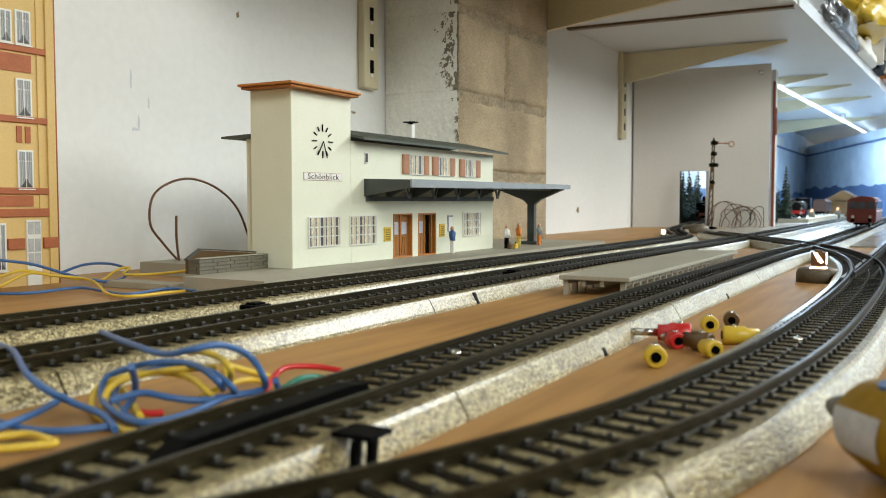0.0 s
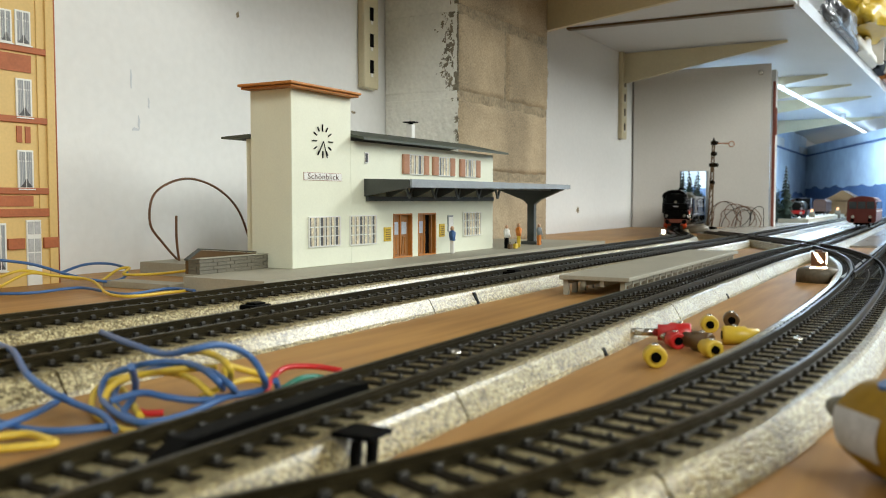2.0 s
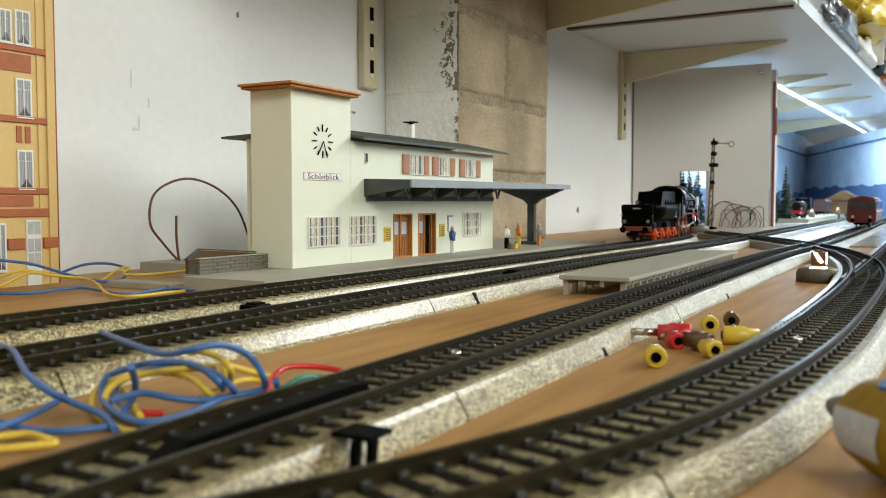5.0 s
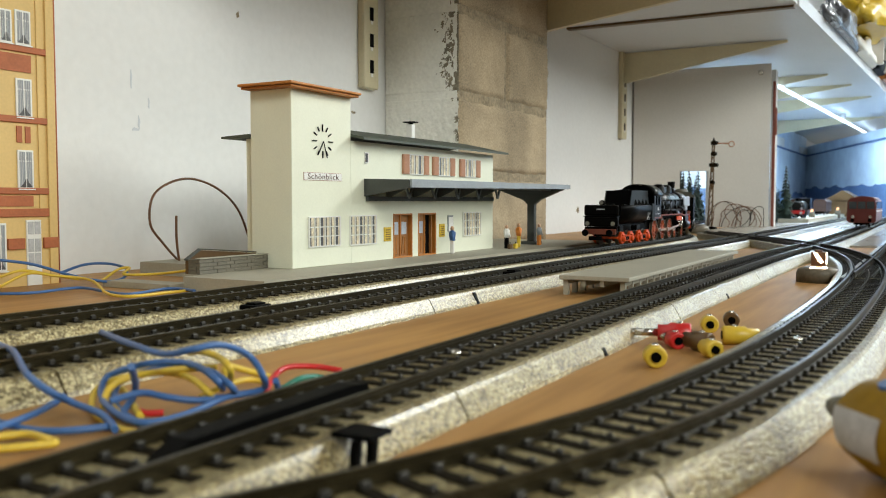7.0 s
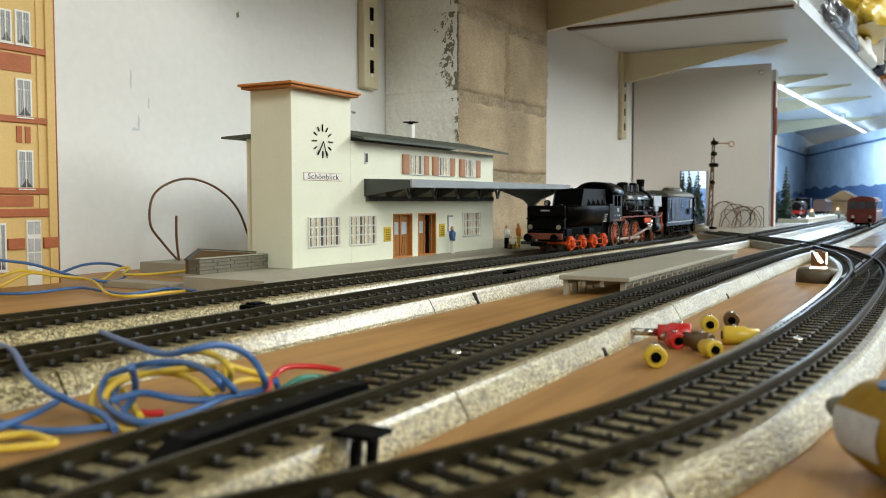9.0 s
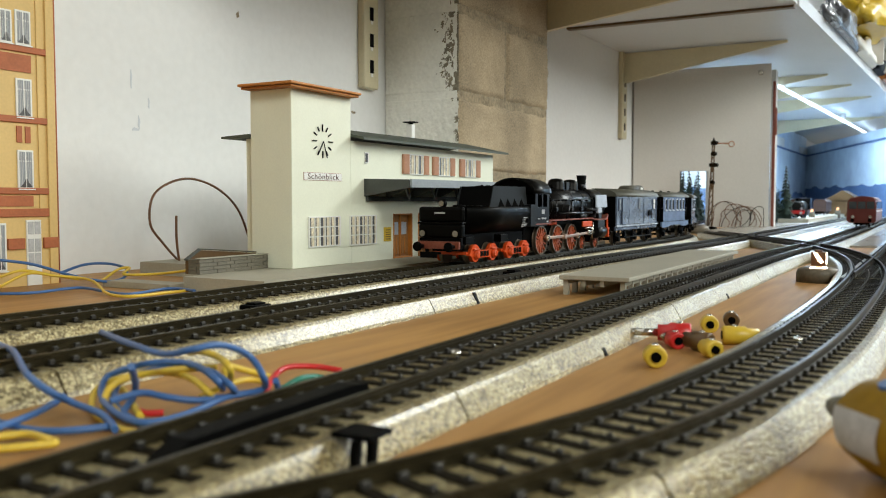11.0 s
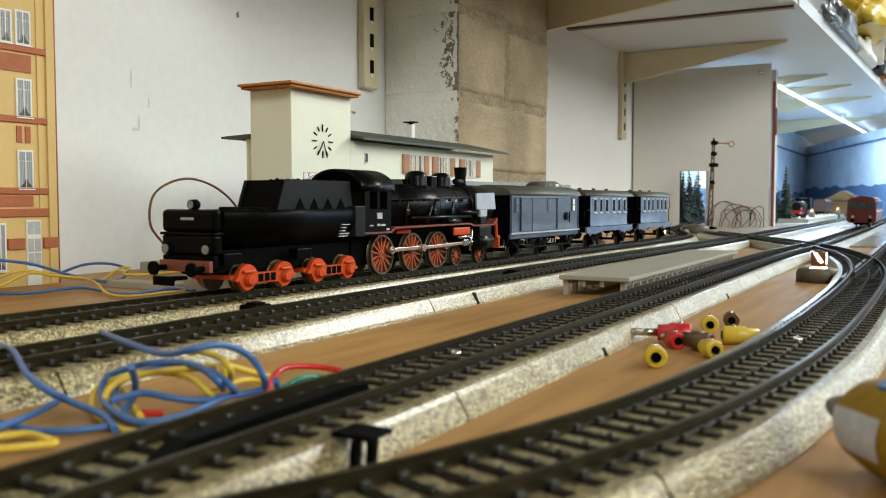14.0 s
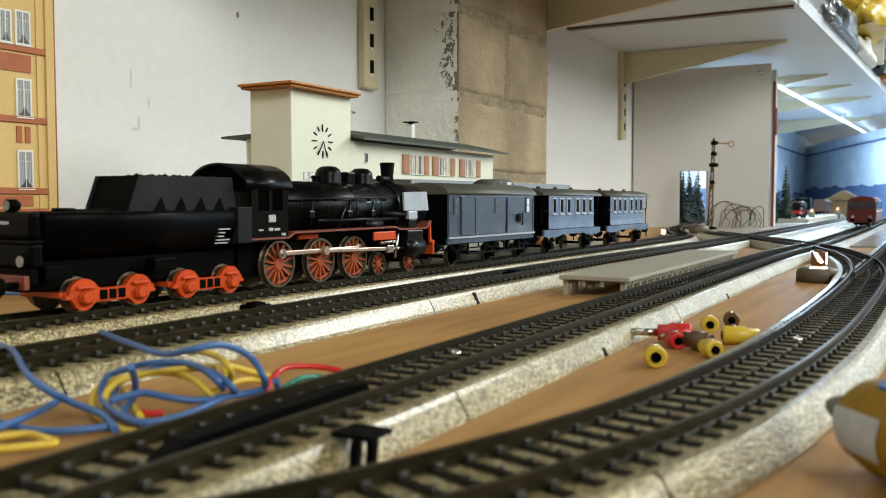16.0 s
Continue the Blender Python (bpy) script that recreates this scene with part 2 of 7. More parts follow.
def prism(bm, pts, axis, a, b, mi=0, smooth=False):
    """An outline of 2D points pulled along an axis from a to b."""
    def at(p, t):
        return {"x": (t, p[0], p[1]), "y": (p[0], t, p[1]), "z": (p[0], p[1], t)}[axis]
    lo, hi = [bm.verts.new(at(p, a)) for p in pts], [bm.verts.new(at(p, b)) for p in pts]
    n = len(pts)
    for k in range(n):
        f = bm.faces.new((lo[k], lo[(k + 1) % n], hi[(k + 1) % n], hi[k]))
        f.material_index, f.smooth = mi, smooth
    for c in (lo[::-1], hi):
        bm.faces.new(c).material_index = mi


def tube(bm, pts, r, seg=8, mi=0):
    """A round strand along smoothed points."""
    pts = smooth_path([Vector(p) for p in pts], 6)
    rings, u = [], None
    for k, p in enumerate(pts):
        d = (pts[min(k + 1, len(pts) - 1)] - pts[max(k - 1, 0)]).normalized()
        # the frame is carried along the strand, so that it never flips
        u = d.cross(Vector((0, 0, 1)) if abs(d.z) < 0.9 else Vector((1, 0, 0))) if u is None else u - d * u.dot(d)
        u.normalize()
        w = d.cross(u)
        rings.append([bm.verts.new(p + r * (math.cos(2 * math.pi * j / seg) * u + math.sin(2 * math.pi * j / seg) * w)) for j in range(seg)])
    for a, b in zip(rings, rings[1:]):
        for j in range(seg):
            f = bm.faces.new((a[j], a[(j + 1) % seg], b[(j + 1) % seg], b[j]))
            f.smooth, f.material_index = True, mi
    bm.faces.new(rings[0][::-1]).material_index = mi
    bm.faces.new(rings[-1]).material_index = mi


def smooth_path(p, n=8):
    """Catmull-Rom through the points."""
    out = []
    for k in range(len(p) - 1):
        a, b, c, d = p[max(k - 1, 0)], p[k], p[k + 1], p[min(k + 2, len(p) - 1)]
        for j in range(n):
            t = j / n
            out.append(0.5 * ((2 * b) + (c - a) * t + (2 * a - 5 * b + 4 * c - d) * t * t + (3 * b - a - 3 * c + d) * t ** 3))
    return out + [p[-1]]


def mesh_of(name, bm, mats):
    bmesh.ops.recalc_face_normals(bm, faces=bm.faces)
    me = bpy.data.meshes.new(name)
    bm.to_mesh(me)
    bm.free()
    for m in mats if isinstance(mats, (list, tuple)) else [mats]:
        me.materials.append(m)
    return me


def part(name, bm, mats, parent=None, label="", at=None):
    ob = new(name, mesh_of(name, bm, mats))
    if parent is not None:
        ob.parent = parent
    if at is not None:
        ob.matrix_basis = at
    if label:
        ob["label"] = label
    return ob


def thing(name, label, category, m=None, group="", kind=""):
    ob = new(name)
    ob.empty_display_size = 0.01
    if m is not None:
        ob.matrix_basis = m
    return tagged(ob, label, category, group, kind)


def simple(name, bm, mats, label, category, m=None, group="", kind=""):
    return tagged(part(name, bm, mats, None, "", m), label, category, group, kind)


def B():
    return bmesh.new()


# ---- room ----
def room():
    bm = B()
    box(bm, (-0.6, -0.30, -0.018), (4.6, 0.48, 0.0), 0.001)
    simple("ground", bm, M["board"], "brown wooden layout board that carries the model railway", "board", kind="structure")
    bm = B()
    box(bm, (-1.2, 0.48, -0.9), (4.8, 0.60, 1.6))
    simple("wall_north", bm, M["wall"], "white painted masonry wall behind the layout", "wall", kind="structure")
    bm = B()
    box(bm, (-1.4, -4.6, -0.9), (-1.2, 0.60, 1.6))
    simple("wall_west", bm, M["cellar"], "plain dull grey-brown wall", "wall", kind="structure")
    bm = B()
    box(bm, (4.8, -4.6, -0.9), (5.0, 0.60, 1.6))
    simple("wall_east", bm, M["cellar"], "plain dull grey-brown wall", "wall", kind="structure")
    bm = B()
    box(bm, (-1.4, -4.8, -0.9), (5.0, -4.6, 1.6))
    simple("wall_south", bm, M["cellar"], "plain dull grey-brown wall", "wall", kind="structure")
    bm = B()
    box(bm, (-1.4, -4.8, 1.6), (5.0, 0.6, 1.7))
    simple("ceiling", bm, M["cellar"], "plain dull grey-brown ceiling", "ceiling", kind="structure")
    bm = B()
    box(bm, (-1.4, -4.8, -1.0), (5.0, 0.6, -0.9))
    simple("floor", bm, M["block"], "grey concrete floor below the layout", "floor", kind="structure")


def far_ground():
    bm = B()
    prism(bm, [(0.98, -0.29), (4.5, -0.29), (4.5, 0.47), (1.72, 0.47), (1.72, 0.30), (1.36, 0.33), (1.04, 0.21), (0.98, 0.15)], "z", -0.0005, 0.0016)
    simple("far_board", bm, M["pale_ground"], "pale glossy painted board under the far tracks", "board", kind="structure")


def column():
    x0, x1, yf, yb = 0.7406, 0.9634, 0.3962, 0.4795
    col = thing("block_column", "concrete block column, one side painted white, the other raw brown", "column", kind="structure")
    bm = B()
    box(bm, (x0 + 0.0018, yf + 0.0030, 0.0), (x1 - 0.0018, yb, 0.46))
    part("mortar_core", bm, M["mortar"], col)
    bm = B()
    box(bm, (x0 + 0.0010, yf + 0.0030, 0.0), (x0 + 0.0017, yb, 0.46))
    part("painted_joint", bm, M["blockw"], col)
    zs = [0.0, 0.0725, 0.148, 0.229, 0.310, 0.40]

    def rough(u, v, face):
        return 0.0011 * (noise.noise(Vector((u * 90, v * 90, face))) + 0.5 * noise.noise(Vector((u * 260, v * 260, face + 3.0))))

    def chipped(i, j, k, mz):
        """Whether the paint has come off, from the corner inwards and at the joints."""
        n = noise.noise(Vector((i * 0.21, j * 0.21, k * 3.0))) + 0.8 * noise.noise(Vector((i * 0.55, j * 0.55, k + 0.5)))
        reach = {0: -9.0, 1: -2.0, 2: 14.0, 3: 5.0, 4: 0.0}[k] * (1.0 - 0.25 * math.cos(j * 0.16))
        near_joint = (k in (2, 3) and j < 7) or (k == 1 and j > mz - 5)
        return n > 0.085 * (i - reach) + (0.12 if i > 3 else 0.0) or (near_joint and i < 7 + 5 * n)

    for k, (a, b) in enumerate(zip(zs, zs[1:])):
        cuts = [x0, x1] if k != 2 else [x0, 0.8475, x1]
        a, b = a + 0.0022, b - 0.0022
        for p, q in zip(cuts, cuts[1:]):
            bm = B()
            nx, nz = 36, 28
            grid = []
            for i in range(nx + 1):
                col_v = []
                for j in range(nz + 1):
                    x, z = p + (0.0014 if p == x0 else 0.0024) + (q - p - (0.0028 if k != 2 else 0.0038)) * i / nx, a + 0.0016 + (b - a - 0.0032) * j / nz
                    rim = i in (0, nx) or j in (0, nz)
                    wob = 0.0020 * noise.noise(Vector((x * 60, z * 60, 9.0 + k)))
                    y = yf + rough(x, z, 1.0) + (0.0042 if rim else 0.0)
                    if i in (1, nx - 1) or j in (1, nz - 1):
                        y += 0.0009
                    col_v.append(bm.verts.new((x + (wob if i in (0, nx) and x0 + 0.01 < x < x1 - 0.01 else 0.0), y, z + (wob if j in (0, 1, nz - 1, nz) else 0.0))))
                grid.append(col_v)
            for i in range(nx):
                for j in range(nz):
                    bm.faces.new((grid[i][j], grid[i + 1][j], grid[i + 1][j + 1], grid[i][j + 1])).smooth = True
            if p == x0:
                mx, mz = 84, 72
                g2 = [[bm.verts.new((x0 + rough(i * 0.002, a + (b - a) * j / mz, 7.0) + (0.0018 if i == mx or j in (0, mz) else 0.0) + (0.0011 if chipped(i, j, k, mz) else 0.0),
                                     yf + 0.001 + (yb - yf - 0.001) * i / mx, a + 0.0006 + (b - a - 0.0012) * j / mz))
                       for j in range(mz + 1)] for i in range(mx + 1)]
                for i in range(mx):
                    for j in range(mz):
                        f = bm.faces.new((g2[i][j], g2[i][j + 1], g2[i + 1][j + 1], g2[i + 1][j]))
                        f.smooth = True
                        f.material_index = 2 if chipped(i, j, k, mz) else 1
            part("brick", bm, [M["block"], M["blockw"], M["chip"]], col)


def upright(x):
    """Slotted shelf upright on the wall with its arm."""
    up = thing("shelf_bracket", "cream metal slotted shelf upright with a tapered bracket arm", "bracket", pose(x, 0.48, 0.0), group="shelf brackets")
    bm = B()
    zb = 0.1535
    box(bm, (-0.0122, -0.008, zb), (0.0122, 0.0, 0.62), 0.0015)
    part("upright", bm, M["tan"], up)
    # near-black boxes paint the shade in the slots, white ones the highlights below
    for k in range(9):
        bm = B()
        box(bm, (-0.0030, -0.0085, zb + 0.0145 + 0.0247 * k), (0.0030, -0.0075, zb + 0.0268 + 0.0247 * k))
        part("slot", bm, M["dark"], up)
        bm = B()
        box(bm, (-0.0016, -0.0086, zb + 0.0110 + 0.0247 * k), (0.0016, -0.0076, zb + 0.0143 + 0.0247 * k))
        part("slot_glint", bm, M["white"], up)
    return up


def arm(up, drop0, drop1, reach):
    bm = B()
    prism(bm, [(-0.008, 0.2985), (-0.008, 0.30 - drop0), (-reach, 0.30 - drop1), (-reach, 0.2985)], "x", -0.004, 0.004)
    part("arm", bm, M["tan"], up)


def shelves():
    for x, d0, d1, reach in ((0.7065, 0.047, 0.004, 0.268), (0.972, 0.064, 0.03, 0.268), (1.485, 0.052, 0.004, 0.269), (1.92, 0.047, 0.004, 0.284), (2.11, 0.047, 0.004, 0.312), (2.37, 0.047, 0.004, 0.335), (2.95, 0.047, 0.004, 0.335)):
        up = upright(x)
        arm(up, d0, d1, reach)
    for a, b in ((0.36, 1.2280), (1.2420, 3.2), (3.204, 4.75)):
        bm = B()
        y0, y1 = 0.165 - 0.048 * (a - 1.2), 0.165 - 0.048 * (b - 1.2)
        prism(bm, [(a, y0), (b, y1), (b, 0.4795), (a, 0.4795)], "z", 0.30, 0.318)
        simple("shelf_board", bm, M["shelf"], "white laminated shelf board above the layout", "shelf", group="shelf boards")


def joint_strip():
    bm = B()
    box(bm, (1.2288, 0.168, 0.2970), (1.2412, 0.4795, 0.3190))
    simple("joint_strip", bm, M["brownp"], "dark strip over the gap between the shelf boards", "strip", kind="structure")


def table():
    for x in (-0.5, 1.2, 2.9, 4.5):
        for y in (-0.22, 0.40):
            bm = B()
            box(bm, (x - 0.03, y - 0.03, -0.9), (x + 0.03, y + 0.03, -0.060), 0.002)
            simple("table_leg", bm, M["block"], "plain wooden leg under the layout board", "table leg", group="table legs", kind="structure")
    for y in (-0.22, 0.40):
        bm = B()
        box(bm, (-0.6, y - 0.02, -0.060), (4.6, y + 0.02, -0.018), 0.001)
        simple("table_beam", bm, M["block"], "plain wooden beam under the layout board", "table beam", group="table beams", kind="structure")


# ---- tracks ----
def P2(pts):
    return smooth_path([Vector((x, y, 0)) for x, y in pts], 24)


class Way:
    """A plan line with its arc length."""
    def __init__(self, pts):
        self.p = P2(pts)
        self.s = [0.0]
        for a, b in zip(self.p, self.p[1:]):
            self.s.append(self.s[-1] + (b - a).length)

    def at(self, s):
        s = min(max(s, 0.0), self.s[-1] - 1e-6)
        k = max(0, int(np.searchsorted(self.s, s)) - 1)
        t = (s - self.s[k]) / max(self.s[k + 1] - self.s[k], 1e-9)
        return self.p[k].lerp(self.p[k + 1], t)

    def dir(self, s):
        return (self.at(s + 0.002) - self.at(s - 0.002)).normalized()

    def s_of_x(self, x):
        return float(np.interp(x, [v.x for v in self.p], self.s))


RAIL_TOP = 0.0095
MAIN = Way([(-0.7, 0.288), (-0.3, 0.276), (0.2, 0.261), (0.70, 0.246), (0.85, 0.2435), (0.95, 0.2455), (1.03, 0.2575), (1.12, 0.2865), (1.25, 0.3225), (1.45, 0.356), (1.605, 0.3805), (1.80, 0.392), (2.7, 0.402)])
LOOP = Way([(-0.7, 0.2), (0.0, 0.1985), (0.3, 0.2005), (0.5, 0.199), (0.62, 0.195), (0.76, 0.189), (0.95, 0.183), (1.4, 0.180), (4.3, 0.165)])
THIRD = Way([(-0.7, 0.1055), (0.0, 0.1055), (0.5, 0.1055), (0.7, 0.1035), (0.85, 0.0965), (1.3, 0.094), (2.2, 0.092), (4.3, 0.085)])
NEAR = Way([(0.02, 0.098), (0.06, 0.079), (0.10, 0.0605), (0.142, 0.0468), (0.18, 0.0395), (0.23, 0.0338), (0.29, 0.0304), (0.38, 0.0288), (0.47, 0.0292), (0.55, 0.033), (0.64, 0.0430), (0.73, 0.062), (0.82, 0.090), (0.92, 0.135), (1.03, 0.192), (1.16, 0.262)])
SIDE = Way([(0.44, 0.0288), (0.56, 0.0275), (0.7, 0.0275), (1.0, 0.028), (2.2, 0.03)])


def sleeper_mesh():
    bm = B()
    box(bm, (-0.0014, -0.0130, 0.0058), (0.0014, 0.0130, 0.00685), 0.0002)
    for y in (-0.0083, 0.0083):
        for d in (-0.0016, 0.0016):
            box(bm, (-0.0009, y + d - 0.0005, 0.0066), (0.0008, y + d + 0.0005, 0.0080), 0.0002, mi=1)
    rod(bm, (0, 0, 0.0066), (0, 0, 0.0078), 0.0007, 0.0005, 8, mi=1)
    return mesh_of("sleeper", bm, [M["sleeper"], M["chair"]])


SLEEPER = sleeper_mesh()


def sweep(bm, way, s0, s1, prof, step=0.012, mi=0):
    """A profile of (across, height) pulled along the plan line."""
    n = max(2, int((s1 - s0) / step) + 1)
    rows = []
    for k in range(n):
        s = s0 + (s1 - s0) * k / (n - 1)
        p, d = way.at(s), way.dir(s)
        u = Vector((-d.y, d.x, 0))
        rows.append([bm.verts.new(p + u * a + Vector((0, 0, z))) for a, z in prof])
    m = len(prof)
    for a, b in zip(rows, rows[1:]):
        for j in range(m):
            f = bm.faces.new((a[j], a[(j + 1) % m], b[(j + 1) % m], b[j]))
            f.material_index = mi
    bm.faces.new(rows[0][::-1])
    bm.faces.new(rows[-1])


BED = [(-0.0195, 0.0), (-0.0191, 0.0012), (-0.0169, 0.0050), (-0.0162, 0.0060), (-0.0152, 0.0065), (0.0152, 0.0065), (0.0162, 0.0060), (0.0169, 0.0050), (0.0191, 0.0012), (0.0195, 0.0)]


def rail_prof(c):
    return [(c - 0.0007, 0.0066), (c - 0.0007, 0.0069), (c - 0.00028, 0.0071), (c - 0.00028, 0.0085), (c - 0.00055, 0.0088), (c - 0.00050, 0.0095),
            (c + 0.00050, 0.0095), (c + 0.00055, 0.0088), (c + 0.00028, 0.0085), (c + 0.00028, 0.0071), (c + 0.0007, 0.0069), (c + 0.0007, 0.0066)]


def track(way, s0, s1, first=0.0, lift=0.0):
    """Sections of 180 mm from s0 to s1, the joints counted from first."""
    cuts = [s0] + [first + 0.18 * k for k in range(-10, 40) if s0 + 0.01 < first + 0.18 * k < s1 - 0.01] + [s1]
    for a, b in zip(cuts, cuts[1:]):
        t = thing("track_section", "tinplate track with printed ballast bed, black sleepers and steel rails", "track", pose(0, 0, lift), group="track sections")
        bm = B()
        sweep(bm, way, a + 0.0004, b - 0.0004, BED)
        part("ballast_bed", bm, M["ballast"], t)
        for c in (-0.0083, 0.0083):
            bm = B()
            sweep(bm, way, a, b, rail_prof(c))
            part("rail", bm, M["rail"], t)
        n = max(1, round((b - a) / 0.0068))
        for k in range(n):
            s = a + (b - a) * (k + 0.5) / n
            p, d = way.at(s), way.dir(s)
            ob = new("sleeper", SLEEPER)
            ob.parent = t
            ob.matrix_basis = pose(p.x, p.y, 0, 0, 0, math.degrees(math.atan2(d.y, d.x)))


def tracks():
    track(MAIN, MAIN.s_of_x(-0.2), MAIN.s_of_x(1.95), MAIN.s_of_x(0.09))
    track(LOOP, LOOP.s_of_x(-0.2), LOOP.s_of_x(2.6), LOOP.s_of_x(0.1377))
    track(THIRD, THIRD.s_of_x(-0.2), THIRD.s_of_x(2.6), THIRD.s_of_x(0.1655))
    track(NEAR, NEAR.s_of_x(0.022), NEAR.s_of_x(1.13), NEAR.s_of_x(0.31), 0.0004)
    track(SIDE, SIDE.s_of_x(0.50), SIDE.s_of_x(2.0), SIDE.s_of_x(0.66), 0.0008)


# ---- station ----
YS = 0.3204
ZS = 0.0081


def window(parent, x0, x1, z0, z1, cols, rows, name="window"):
    """Recessed pane behind a white bar grid."""
    bm = B()
    box(bm, (x0, YS - 0.0003, z0), (x1, YS + 0.0008, z1))
    w = part(name, bm, M["curtain"], parent, "window with cream curtains behind white glazing bars")
    bm = B()
    for a, b, c, d in ((x0 - 0.0006, x1 + 0.0006, z0 - 0.0007, z0), (x0 - 0.0006, x1 + 0.0006, z1, z1 + 0.0007), (x0 - 0.0007, x0, z0, z1), (x1, x1 + 0.0007, z0, z1)):
        box(bm, (a, YS - 0.0011, c), (b, YS, d))
    part("frame", bm, M["white"], w)
    for i in range(cols):
        u = x0 + (x1 - x0) * (i + 0.18) / cols
        bm = B()
        box(bm, (u, YS - 0.0005, z0), (u + (x1 - x0) / cols * (0.22 + 0.3 * ((i * 7 + round(x0 * 1000)) % 3 == 0)), YS - 0.0003, z1))
        part("pane", bm, M["pane"], w)
    for i in range(1, cols):
        bm = B()
        u = x0 + (x1 - x0) * i / cols
        box(bm, (u - 0.0003, YS - 0.0010, z0), (u + 0.0003, YS - 0.0004, z1))
        part("glazing_bar", bm, M["white"], w)
    for j in range(1, rows):
        bm = B()
        v = z0 + (z1 - z0) * j / rows
        box(bm, (x0, YS - 0.0010, v - 0.0003), (x1, YS - 0.0004, v + 0.0003))
        part("glazing_bar", bm, M["white"], w)
    return w


def words(text, size, m, material, parent, name="lettering"):
    cu = bpy.data.curves.new(name, "FONT")
    cu.body, cu.size, cu.extrude, cu.align_x, cu.align_y = text, size, 0.00012, "CENTER", "CENTER"
    cu.offset, cu.space_character = -0.00003, 1.10
    tmp = new("tmp_text", cu)
    me = bpy.data.meshes.new_from_object(tmp.evaluated_get(bpy.context.evaluated_depsgraph_get()))
    bpy.data.objects.remove(tmp)
    me.materials.clear()
    me.materials.append(material)
    ob = new(name, me)
    ob.parent = parent
    ob.matrix_basis = m
    return ob


def station():
    st = thing("station_building", "cream model station with brown-capped clock tower and grey canopy", "building")
    bm = B()
    box(bm, (0.3975, YS, ZS), (0.4557, 0.3506, 0.1108), 0.0004)
    tw = part("tower", bm, M["cream"], st)
    bm = B()
    box(bm, (0.3905, 0.3145, 0.1108), (0.4564, 0.3515, 0.1121), 0.0004)
    box(bm, (0.3885, 0.3130, 0.1122), (0.4572, 0.3525, 0.1138), 0.0006)
    part("roof", bm, M["rooftile"], tw, "flat brown tower roof")
    bm = B()
    box(bm, (0.4557, YS + 0.0032, ZS), (0.658, 0.372, 0.0846))
    part("wall", bm, M["cream"], st)
    for a, b in ((0.4557, 0.5046), (0.5292, 0.5374), (0.5627, 0.658)):
        bm = B()
        box(bm, (a, YS, ZS), (b, YS + 0.0032, 0.0383))
        part("front_wall", bm, M["cream"], st)
    bm = B()
    box(bm, (0.4557, YS, 0.0383), (0.658, YS + 0.0032, 0.0846))
    part("front_wall", bm, M["cream"], st)
    bm = B()
    box(bm, (0.4005, 0.3508, ZS), (0.4557, 0.3565, 0.0835))
    part("rear_wall", bm, M["cream"], st)
    bm = B()
    prism(bm, [(0.3105, 0.0850), (0.3105, 0.0866), (0.350, 0.0950), (0.382, 0.0885), (0.382, 0.0866), (0.350, 0.0930)], "x", 0.4557, 0.667)
    prism(bm, [(0.3510, 0.0835), (0.3510, 0.0860), (0.3725, 0.0850), (0.3725, 0.0838)], "x", 0.3965, 0.4556)
    part("roof", bm, M["slate"], st, "low dark green gabled roof")
    bm = B()
    box(bm, (0.5822, 0.3525, 0.092), (0.5868, 0.3575, 0.1058), 0.0002)
    ch = part("chimney", bm, M["white"], st, "white chimney")
    bm = B()
    box(bm, (0.5802, 0.3505, 0.1070), (0.5888, 0.3595, 0.1078), 0.0002)
    for dx in (0.0, 0.0034):
        box(bm, (0.5825 + dx, 0.3540, 0.1057), (0.5834 + dx, 0.3560, 0.1071))
    part("cowl", bm, M["dark"], ch)
    # clock: twelve bars and two hands
    cx, cz = 0.4263, 0.0824
    for k in range(12):
        bm = B()
        r0, r1 = (0.0058, 0.0100) if k % 3 == 0 else (0.0066, 0.0096)
        box(bm, (-0.00030, -0.0007, r0), (0.00030, 0.0, r1), 0.0, pose(cx, YS, cz, 0, 30 * k, 0))
        part("hour_mark", bm, M["dark"], tw)
    for ang, ln, w in ((213, 0.0090, 0.00030), (160, 0.0104, 0.00024)):
        bm = B()
        box(bm, (-w, -0.0012, 0.0), (w, -0.0008, ln), 0.0, pose(cx, YS, cz, 0, ang, 0))
        part("clock_hand", bm, M["dark"], tw)
    # name board
    bm = B()
    box(bm, (0.4082, YS - 0.0003, 0.0591), (0.4454, YS, 0.0637))
    nb = part("name_board", bm, M["sign_red"], st, "white station name board with a red-brown rim")
    bm = B()
    box(bm, (0.4084, YS - 0.0004, 0.0593), (0.4452, YS - 0.0002, 0.0635))
    part("face", bm, M["white"], nb)
    words("Sch\u00f6nblick", 0.0053, pose(0.4268, YS - 0.00045, 0.0613, 90, 0, 0) @ Matrix.Diagonal((1.22, 0.92, 1, 1)), M["sign_text"], nb)
    # openings
    window(st, 0.4125, 0.4425, 0.0203, 0.0371, 6, 3)
    window(st, 0.4541, 0.4826, 0.0197, 0.0372, 6, 3)
    window(st, 0.6052, 0.6343, 0.0203, 0.0376, 6, 3)
